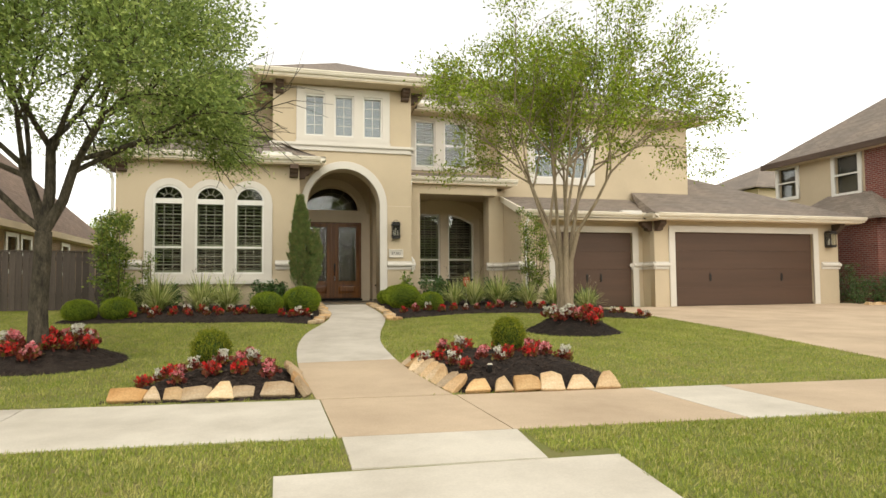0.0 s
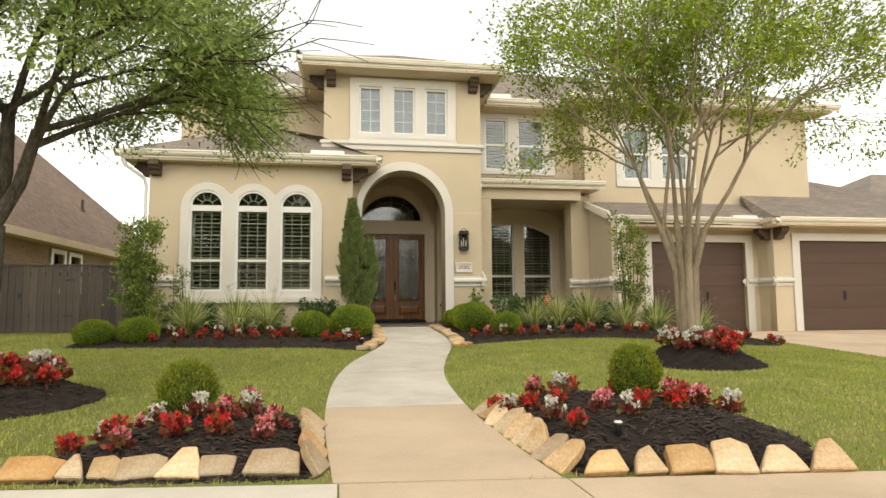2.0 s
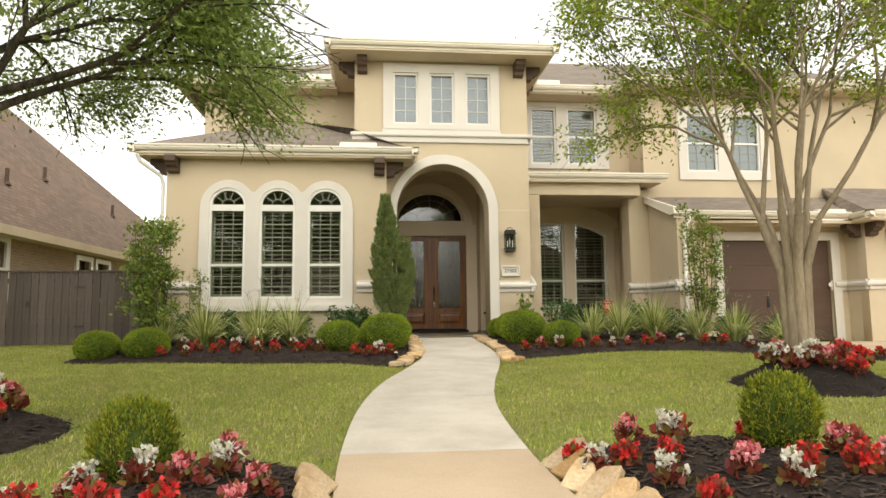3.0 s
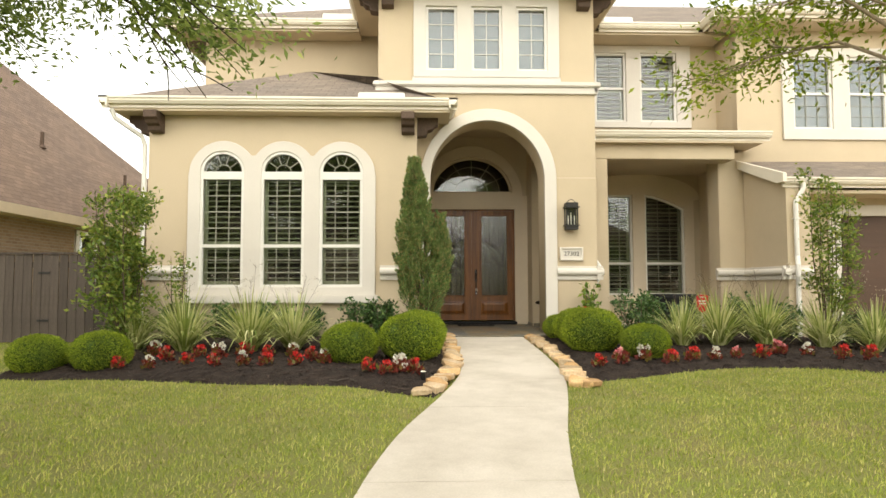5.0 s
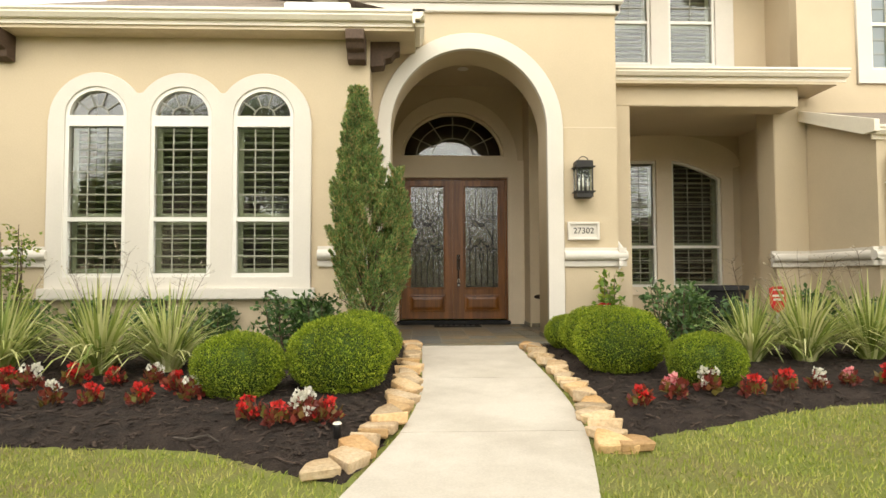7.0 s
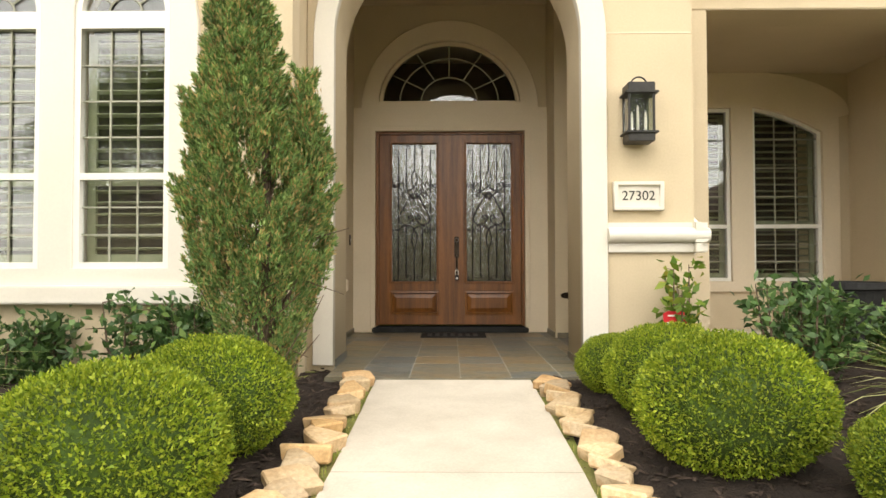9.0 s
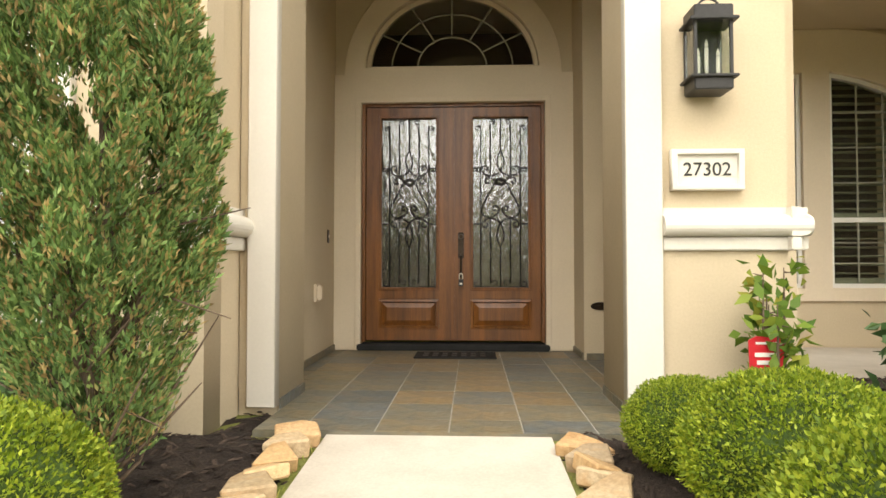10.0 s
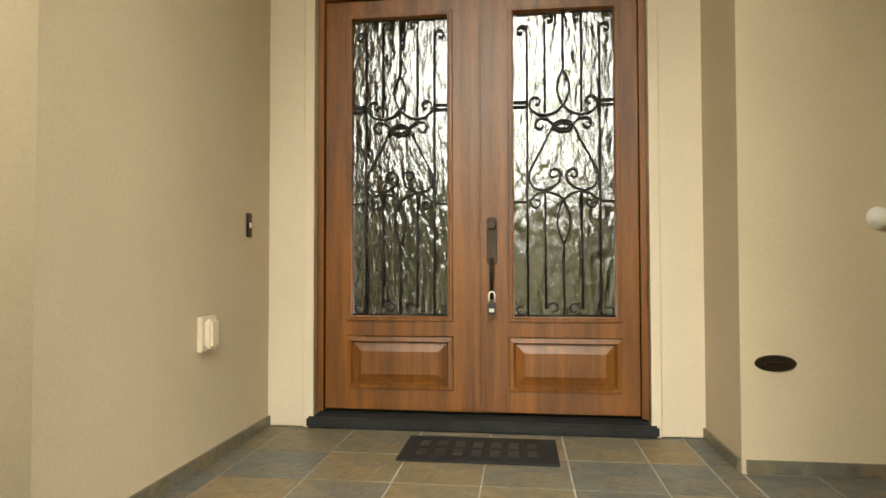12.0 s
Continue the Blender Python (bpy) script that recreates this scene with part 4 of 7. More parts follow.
def build_door():
    d = tagged(empty("door_1", (2.137, DOOR_Y, 0.6)), "double stained-wood entry door with wrought-iron scrolls over rain glass, closed", "door", kind="structure")
    part("threshold", boxed(1.16, 3.115, DOOR_Y - 0.085, DOOR_Y + 0.12, PORCH_Z + 0.002, PORCH_Z + 0.07, bevel=0.012), RUBBER, d, "dark worn threshold")
    part("door_frame", slab([[(1.195, 0.68), (1.235, 0.68), (1.235, 3.1), (3.04, 3.1), (3.04, 0.68), (3.08, 0.68), (3.08, 3.135), (1.195, 3.135)]], 0.12, DOOR_Y + 0.0), DOOR_WOOD, d)
    half, mid = grille_lines()
    yl = DOOR_Y + 0.03
    for x0, x1, gx0, gx1 in ((1.237, 2.134, 1.40, 1.965), (2.141, 3.038, 2.345, 2.91)):
        leaf = part("door_leaf", slab([rect(x0, x1, 0.69, 3.098), rect(gx0, gx1, 1.235, 2.985), rect(gx0 - 0.03, gx1 + 0.03, 0.81, 1.115)], 0.05, yl, 0.004), DOOR_WOOD, d)
        for rail in ("outer", "inner"):
            o = 0.03 if rail == "outer" else 0.012
            w = 0.028 if rail == "outer" else 0.012
            part("moulding", slab([rect(gx0 - o, gx1 + o, 1.235 - o, 2.985 + o), rect(gx0 - o + w, gx1 + o - w, 1.235 - o + w, 2.985 + o - w)], 0.02, yl - (0.014 if rail == "outer" else 0.02), 0.004), DOOR_WOOD, leaf)
        pan = bmesh.new()
        a, b, c, e = gx0 - 0.028, gx1 + 0.028, 0.812, 1.113
        rings = []
        for inset, depth in ((0.0, -0.012), (0.025, -0.016), (0.035, 0.012), (0.085, -0.008), (0.09, -0.008)):
            rings.append([pan.verts.new((px, yl + depth, pz)) for px, pz in ((a + inset, c + inset), (b - inset, c + inset), (b - inset, e - inset), (a + inset, e - inset))])
        for r, s in zip(rings, rings[1:]):
            for i in range(4):
                pan.faces.new((r[i], r[(i + 1) % 4], s[(i + 1) % 4], s[i]))
        pan.faces.new(rings[-1])
        bmesh.ops.recalc_face_normals(pan, faces=pan.faces)
        part("panel", pan, DOOR_WOOD, leaf, "raised and fielded panel")
        g = part("pane", slab([rect(gx0 - 0.001, gx1 + 0.001, 1.234, 2.986)], 0.008, yl + 0.028), DOOR_GLASS, leaf, "rippled privacy glass")
        g.visible_shadow = False
        iron = bmesh.new()
        cx = (gx0 + gx1) / 2
        for line in half:
            for sgn in (1, -1):
                pts = [(cx + sgn * px, yl + 0.012, 2.985 + pz) for px, pz in line]
                tube(iron, pts, 0.0065, 6)
        for line in mid:
            tube(iron, [(cx + px, yl + 0.012, 2.985 + pz) for px, pz in line], 0.0065, 6)
        box(iron, gx0, gx1, yl + 0.008, yl + 0.016, 1.236, 1.244)
        part("grille", iron, IRON, leaf, "black wrought-iron scroll grille", smooth=True)
    act = part("astragal", boxed(2.118, 2.157, yl - 0.022, yl + 0.001, 0.69, 3.098, bevel=0.008), DOOR_WOOD, d)
    h = bmesh.new()
    box(h, 2.19, 2.25, yl - 0.02, yl + 0.002, 1.53, 1.80, bevel=0.008)
    part("lock_plate", h, BRONZE, d, "dark bronze lock plate")
    k = bmesh.new()
    bmesh.ops.create_cone(k, cap_ends=True, segments=20, radius1=0.026, radius2=0.022, depth=0.03, matrix=Matrix.Translation((2.22, yl - 0.035, 1.755)) @ Matrix.Rotation(radians(90), 4, "X"))
    part("deadbolt", k, BRONZE, d)
    g = bmesh.new()
    tube(g, [(2.22, yl - 0.02, 1.56), (2.22, yl - 0.06, 1.55), (2.22, yl - 0.065, 1.48), (2.22, yl - 0.055, 1.40), (2.22, yl - 0.02, 1.36), (2.22, yl + 0.0, 1.36)], [0.008, 0.01, 0.012, 0.01, 0.01, 0.008], 8)
    box(g, 2.204, 2.236, yl - 0.012, yl + 0.001, 1.335, 1.385, bevel=0.005)
    part("door_handle", g, BRONZE, d, "dark bronze pull handle", smooth=True)
    lk = bmesh.new()
    box(lk, 2.197, 2.245, yl - 0.085, yl - 0.055, 1.25, 1.32, bevel=0.006)
    pl = tagged(part("padlock", lk, IRON), "black key-safe padlock hanging from the door handle", "padlock")
    sh = bmesh.new()
    tube(sh, [(2.205, yl - 0.07, 1.318), (2.205, yl - 0.07, 1.36)] + [(2.221 - 0.016 * math.cos(math.pi * i / 8), yl - 0.07, 1.36 + 0.018 * math.sin(math.pi * i / 8)) for i in range(1, 8)] + [(2.237, yl - 0.07, 1.36), (2.237, yl - 0.07, 1.318)], 0.005, 6)
    part("shackle", sh, GUTTER, pl, "steel shackle", smooth=True)
    part("dial", boxed(2.207, 2.235, yl - 0.088, yl - 0.084, 1.265, 1.285), WHITE, pl)
    # arched transom
    w = tagged(empty("window_transom", (2.128, DOOR_Y, 3.5)), "half-round transom window with radiating bars over the door", "window", kind="structure")
    arc = lambda r, s, n=28: [(2.128 + r * math.cos(math.pi * i / n), 3.5 + s * math.sin(math.pi * i / n)) for i in range(n + 1)]
    part("window_frame", slab([arc(0.888, 0.79), [(2.128 - 0.845, 3.535), (2.128 + 0.845, 3.535)] + arc(0.845, 0.745)[2:-2]], 0.06, DOOR_Y + 0.04), CASING, w)
    p = part("pane", slab([arc(0.86, 0.76)], 0.006, DOOR_Y + 0.075), GLASS, w)
    p.visible_shadow = False
    bars = bmesh.new()
    for i in range(1, 6):
        an = math.pi * i / 6
        tube(bars, [(2.128 + 0.36 * math.cos(an), DOOR_Y + 0.06, 3.52 + 0.32 * math.sin(an)), (2.128 + 0.86 * math.cos(an), DOOR_Y + 0.06, 3.5 + 0.765 * math.sin(an))], 0.009, 4)
    for r, s in ((0.36, 0.32), (0.63, 0.56)):
        tube(bars, [(2.128 + r * math.cos(math.pi * i / 20), DOOR_Y + 0.06, 3.52 + s * math.sin(math.pi * i / 20)) for i in range(21)], 0.009, 4)
    part("glazing_bars", bars, BAR, w)


build_door()


def build_garage_doors():
    for n, (a, b, t, y, hs) in enumerate(((8.92, 11.68, 2.75, 17.72, (10.06, 10.56)), (12.83, 18.35, 2.75, 17.07, (14.2, 17.05)))):
        g = tagged(empty(f"garage_door_{n + 1}", ((a + b) / 2, y, 0.33)), "dark brown panelled overhead garage door, closed", "garage door", kind="structure")
        h = (t - 0.345) / 4
        for i in range(4):
            z0 = 0.345 + i * h
            bm = boxed(a + 0.005, b - 0.005, y, y + 0.05, z0 + 0.001, z0 + h - 0.001, bevel=0.003)
            for j in (1, 2):
                box(bm, a + 0.008, b - 0.008, y - 0.004, y + 0.002, z0 + h * (j - 1) / 2 + 0.012, z0 + h * j / 2 - 0.006, bevel=0.002)
            part("section", bm, GARAGE, g)
        for x in hs:
            hb = boxed(x - 0.03, x + 0.03, y - 0.022, y - 0.006, 1.14, 1.41, bevel=0.01)
            tube(hb, [(x, y - 0.02, 1.38), (x, y - 0.06, 1.35), (x, y - 0.06, 1.21), (x, y - 0.02, 1.17)], 0.01, 6)
            part("door_handle", hb, IRON, g, "black strap pull")


build_garage_doors()


def lantern(x, y, z, s=1.0):
    """Black box lantern on a wall, three candles behind clear panes, hoop on top."""
    l = tagged(empty("wall_lantern", (x, y, z)), "black metal wall lantern with three ivory candles behind glass", "lantern")
    w, h, d = 0.098 * s, 0.315 * s, 0.16 * s
    part("back_plate", boxed(x - w, x + w, y - 0.02, y, z - 0.03, z + h + 0.05, bevel=0.004), IRON, l)
    for sx in (-1, 1):
        for dy in (-0.03, -d - 0.03):
            part("post", boxed(x + sx * w - 0.009, x + sx * w + 0.009, y + dy - 0.009, y + dy + 0.009, z, z + h, bevel=0.002), IRON, l)
    cap = boxed(x - w - 0.01, x + w + 0.01, y - d - 0.045, y - 0.0205, z + h, z + h + 0.085, bevel=0.006)
    box(cap, x - w - 0.035, x + w + 0.035, y - d - 0.065, y - 0.0205, z + h - 0.006, z + h + 0.012, bevel=0.004)
    part("cap", cap, IRON, l)
    base = boxed(x - w - 0.008, x + w + 0.008, y - d - 0.043, y - 0.0205, z - 0.075, z, bevel=0.006)
    box(base, x - w - 0.033, x + w + 0.033, y - d - 0.063, y - 0.0205, z - 0.01, z + 0.006, bevel=0.004)
    part("base", base, IRON, l)
    hoop = bmesh.new()
    tube(hoop, [(x - 0.065 * math.cos(math.pi * i / 14), y - 0.12, z + h + 0.08 + 0.065 * math.sin(math.pi * i / 14)) for i in range(15)], 0.007, 6)
    part("hoop", hoop, IRON, l, smooth=True)
    for dx, dy, hh in ((-0.055, -0.11, 0.13), (0.0, -0.085, 0.19), (0.055, -0.11, 0.13)):
        c = bmesh.new()
        tube(c, [(x + dx * s, y + dy, z + 0.006), (x + dx * s, y + dy, z + hh)], 0.011, 10)
        tube(c, [(x + dx * s, y + dy, z + hh), (x + dx * s, y + dy, z + hh + 0.02), (x + dx * s, y + dy, z + hh + 0.05)], [0.006, 0.011, 0.002], 8)
        part("candle", c, CANDLE, l, smooth=True)
    for pane in ((x - w, x + w, y - d - 0.032, y - d - 0.029), (x - w - 0.0015, x - w + 0.0015, y - d - 0.02, y - 0.04), (x + w - 0.0015, x + w + 0.0015, y - d - 0.02, y - 0.04)):
        p = part("pane", boxed(*pane, z + 0.007, z + h - 0.007), GLASS, l)
        p.visible_shadow = False


lantern(3.67, TOWER, 2.5)
lantern(19.0, 16.998, 2.36, 1.3)


def plaque():
    y = TOWER
    x0, x1, z0, z1 = 3.48, 3.89, 1.885, 2.12
    body = slab([rect(x0, x1, z0, z1), rect(x0 + 0.035, x1 - 0.035, z0 + 0.03, z1 - 0.03)], 0.06, y - 0.06, 0.006)
    p = tagged(part("house_number", body, TRIM), "cream cast plaque reading 27302 in black numerals", "house number")
    part("panel", boxed(x0 + 0.034, x1 - 0.034, y - 0.035, y - 0.002, z0 + 0.029, z1 - 0.029), TRIM, p)
    cu = bpy.data.curves.new("numerals", "FONT")
    cu.body, cu.size, cu.align_x, cu.align_y, cu.extrude = "27302", 0.11, "CENTER", "CENTER", 0.002
    ob = bpy.data.objects.new("numerals", cu)
    me = bpy.data.meshes.new_from_object(ob)
    bpy.data.objects.remove(ob)
    bm = bmesh.new()
    bm.from_mesh(me)
    bpy.data.meshes.remove(me)
    turned(bm, Matrix.Translation(((x0 + x1) / 2, y - 0.038, (z0 + z1) / 2)) @ Matrix.Rotation(radians(90), 4, "X"))
    part("numerals", bm, IRON, p, "black numerals 27302")


plaque()


def fittings():
    mat = boxed(1.79, 2.56, 19.28, 19.70, PORCH_Z + 0.003, PORCH_Z + 0.014, bevel=0.003)
    m = tagged(part("doormat", mat, RUBBER), "thin black ribbed doormat before the entry door", "doormat")
    for i in range(7):
        for j in range(2):
            part("bar", boxed(1.87 + i * 0.09, 1.92 + i * 0.09, 19.36 + j * 0.14, 19.46 + j * 0.14, PORCH_Z + 0.0145, PORCH_Z + 0.018), IRON, m)
    o = boxed(0.92, 0.945, 19.03, 19.17, 1.13, 1.29, bevel=0.004)
    box(o, 0.943, 0.985, 19.045, 19.125, 1.145, 1.28, bevel=0.012)
    tagged(part("outlet_box", o, CASING), "beige weatherproof outlet cover on the stucco", "outlet")
    b = boxed(0.92, 0.932, 19.54, 19.59, 1.68, 1.81, bevel=0.003)
    bell = tagged(part("doorbell", b, BRONZE), "narrow bronze doorbell plate with a lit button", "doorbell")
    part("button", boxed(0.932, 0.938, 19.555, 19.575, 1.73, 1.76, bevel=0.002), CANDLE, bell)
    v = bmesh.new()
    bmesh.ops.create_cone(v, cap_ends=True, segments=32, radius1=0.09, radius2=0.082, depth=0.012, matrix=Matrix.Translation((3.51, 19.294, 1.085)) @ Matrix.Diagonal((1, 1, 0.42, 1)) @ Matrix.Rotation(radians(90), 4, "X"))
    ov = tagged(part("wall_plate", v, BRONZE), "small dark oval plate set in the porch wall", "wall plate")
    part("raised_bar", boxed(3.46, 3.56, 19.283, 19.288, 1.077, 1.093), BRONZE, ov)
    r = bmesh.new()
    bmesh.ops.create_cone(r, cap_ends=True, segments=28, radius1=0.09, radius2=0.075, depth=0.015, matrix=Matrix.Translation((2.25, 18.95, 4.742)))
    rl = tagged(part("ceiling_light", r, WHITE), "small round recessed light in the porch ceiling", "ceiling light")
    w = bmesh.new()
    bmesh.ops.create_uvsphere(w, u_segments=16, v_segments=10, radius=0.05, matrix=Matrix.Translation((3.945, 19.29, 1.73)) @ Matrix.Diagonal((1, 0.7, 1, 1)))
    tagged(part("sensor", w, WHITE, smooth=True), "small white dome sensor on the porch wall", "sensor")


fittings()


def downspout(pts, label):
    bm = bmesh.new()
    tube(bm, pts, 0.042, 8)
    d = tagged(part("downspout", bm, WHITE), label, "downspout")
    for i, z in enumerate((0.7, 2.6)):
        x, y = pts[-1][0], pts[-1][1]
        part("strap", boxed(x - 0.05, x + 0.05, y - 0.05, y + 0.05, z, z + 0.02), WHITE, d)


downspout([(-4.05, 16.35, 4.34), (-4.0, 16.4, 4.2), (-3.66, 16.62, 3.95), (-3.62, 16.66, 3.8), (-3.62, 16.66, 1.95), (-3.72, 16.62, 1.8), (-3.72, 16.62, 1.55), (-3.62, 16.66, 1.4), (-3.62, 16.66, 0.5)], "white downspout at the bay's corner, stepped round the band")
downspout([(4.3, 17.78, 4.26), (4.24, 17.7, 4.1), (4.21, 17.6, 3.9), (4.21, 17.6, 1.95), (4.30, 17.55, 1.8), (4.30, 17.55, 1.6), (4.21, 17.6, 1.42), (4.21, 17.6, 0.5)], "white downspout beside the porch, stepped round the band")
downspout([(7.75, 16.86, 3.36), (7.75, 16.84, 3.15), (7.6, 16.84, 2.9), (7.6, 16.84, 1.95), (7.56, 16.76, 1.8), (7.56, 16.76, 1.6), (7.6, 16.84, 1.42), (7.6, 16.84, 0.5)], "white downspout at the garage corner with offset elbows")

# ---- plant materials ----
BOX_LEAF = leafy("boxwood leaves", ((0.0, (0.11, 0.18, 0.018)), (0.5, (0.26, 0.36, 0.03)), (1.0, (0.52, 0.58, 0.07))))
# Dark green for the shade between the leaves, put on a solid core.
BOX_CORE = surface("shaded bush core", (0.05, 0.085, 0.016), 0.4, (6, 60), 0.95, 0.6, 60)
GOLD_LEAF = leafy("golden arborvitae", ((0.0, (0.10, 0.16, 0.02)), (0.55, (0.25, 0.30, 0.03)), (1.0, (0.48, 0.44, 0.05))))
# Green and brown sprays; fine darker patches paint in the shading between plumes.
JUNIPER = leafy("juniper sprays", ((0.0, (0.11, 0.20, 0.07)), (0.5, (0.22, 0.35, 0.11)), (0.74, (0.36, 0.48, 0.17)), (0.84, (0.50, 0.38, 0.17)), (1.0, (0.52, 0.36, 0.16))), 0.6, 0.25, 7, 0.62)
OAK_LEAF = leafy("oak leaves", ((0.0, (0.16, 0.24, 0.07)), (0.6, (0.32, 0.42, 0.12)), (1.0, (0.52, 0.60, 0.20))), 0.5, 0.5)
CRAPE_LEAF = leafy("crape myrtle leaves", ((0.0, (0.14, 0.21, 0.02)), (0.6, (0.28, 0.38, 0.03)), (0.94, (0.42, 0.50, 0.06)), (1.0, (0.16, 0.08, 0.04))))
SHRUB_LEAF = leafy("shrub leaves", ((0.0, (0.10, 0.17, 0.035)), (0.6, (0.21, 0.30, 0.055)), (1.0, (0.42, 0.44, 0.10))))
DARK_LEAF = leafy("dark glossy leaves", ((0.0, (0.04, 0.085, 0.03)), (0.7, (0.09, 0.17, 0.055)), (1.0, (0.18, 0.27, 0.08))), 0.35, 0.15)
LIME_LEAF = leafy("lime leaves", ((0.0, (0.08, 0.17, 0.03)), (0.7, (0.20, 0.30, 0.04)), (1.0, (0.4, 0.36, 0.06))))
FLAX = leafy("variegated blades", ((0.0, (0.16, 0.23, 0.05)), (0.35, (0.32, 0.38, 0.10)), (0.65, (0.58, 0.60, 0.26)), (1.0, (0.76, 0.74, 0.42))), 0.5, 0.35, 2.2, 0.85)
BEGONIA_LEAF = leafy("bronze begonia leaves", ((0.0, (0.13, 0.03, 0.025)), (0.5, (0.30, 0.06, 0.045)), (0.8, (0.24, 0.13, 0.045)), (1.0, (0.18, 0.19, 0.045))), 0.35, 0.3)
PETAL = {"red": leafy("red petals", ((0.0, (0.62, 0.02, 0.025)), (1.0, (0.90, 0.08, 0.07)))), "pink": leafy("pink petals", ((0.0, (0.82, 0.14, 0.20)), (1.0, (0.95, 0.50, 0.52)))), "white": leafy("white petals", ((0.0, (0.7, 0.68, 0.6)), (1.0, (0.9, 0.88, 0.82))))}
def grass_material():
    """Blades in greens, with straw-coloured patches a foot or two across."""
    m = leafy("grass blades", ((0.0, (0.21, 0.28, 0.045)), (0.5, (0.35, 0.41, 0.07)), (0.8, (0.45, 0.45, 0.11)), (1.0, (0.60, 0.53, 0.23))), 0.6, 0.3, 1.3, 0.82)
    nt = m.node_tree
    b = nt.nodes["Principled BSDF"]
    old = b.inputs["Base Color"].links[0].from_socket
    patch = ramp_to(nt, tex_noise(nt, 2.6, 5, 0.65), ((0.50, (0.0, 0.0, 0.0)), (0.66, (0.5, 0.5, 0.5))))
    col = mix_col(nt, patch, old, (0.56, 0.49, 0.20))
    nt.links.new(col, b.inputs["Base Color"])
    for n in nt.nodes:
        if n.type == "BSDF_TRANSLUCENT":
            nt.links.new(col, n.inputs["Color"])
    return m


GRASS = grass_material()
BARK = surface("oak bark", (0.105, 0.088, 0.062), 0.4, (14, 70), 0.95, 1.0, 34, (1, 1, 0.35), dark=(0.035, 0.03, 0.022), bump_dist=0.04)
CRAPE_BARK = surface("crape myrtle bark", (0.29, 0.23, 0.155), 0.22, (5, 40), 0.8, 0.5, 20, (1, 1, 0.25), dark=(0.22, 0.17, 0.11), bump_dist=0.01)
BUD = leafy("pale buds", ((0.0, (0.45, 0.38, 0.30)), (1.0, (0.70, 0.64, 0.56))))
TWIG = surface("twigs", (0.14, 0.10, 0.07), 0.3, (6, 40), 0.9, 0.3, 40)
CHIP = surface("mulch chips", (0.062, 0.043, 0.033), 0.4, (8, 60), 0.95, 0.5, 60, random=0.55)


def blades(name, quads, material, parent=None, label=""):
    """Many leaves as one mesh; quads: array n x 4 x 3."""
    q = np.asarray(quads, dtype=float)
    n = len(q)
    me = bpy.data.meshes.new(name)
    me.vertices.add(n * 4)
    me.vertices.foreach_set("co", q.reshape(-1))
    me.loops.add(n * 4)
    me.loops.foreach_set("vertex_index", np.arange(n * 4, dtype=np.int32))
    me.polygons.add(n)
    me.polygons.foreach_set("loop_start", np.arange(0, n * 4, 4, dtype=np.int32))
    me.update(calc_edges=True)
    me.validate()
    me.materials.append(material)
    ob = new(name, me)
    if parent is not None:
        ob.parent = parent
        ob.matrix_parent_inverse = parent.matrix_world.inverted() if parent.parent is None else Matrix.Identity(4)
    if label:
        ob["label"] = label
    return ob


def leaf_quads(rng, centres, outward, length, width, spread=0.6, droop=0.0):
    """Diamond leaves at the centres, pointing along outward with some scatter."""
    n = len(centres)
    d = outward + rng.normal(0, spread, (n, 3))
    d[:, 2] -= droop
    d /= np.linalg.norm(d, axis=1, keepdims=True) + 1e-9
    s = np.cross(d, rng.normal(0, 1, (n, 3)))
    s /= np.linalg.norm(s, axis=1, keepdims=True) + 1e-9
    L = length * rng.uniform(0.6, 1.25, (n, 1))
    W = width * rng.uniform(0.6, 1.25, (n, 1))
    nn = np.cross(d, s) * L * 0.12
    return np.stack([centres, centres + d * L * 0.45 + s * W / 2 + nn, centres + d * L, centres + d * L * 0.45 - s * W / 2 + nn], axis=1)


def unit(rng, n):
    v = rng.normal(0, 1, (n, 3))
    return v / np.linalg.norm(v, axis=1, keepdims=True)


# ---- planting beds ----
def inside(poly, x, y):
    r = False
    for (ax, ay), (bx, by) in zip(poly, poly[1:] + poly[:1]):
        if (ay > y) != (by > y) and x < (bx - ax) * (y - ay) / (by - ay) + ax:
            r = not r
    return r


BEDS = {}


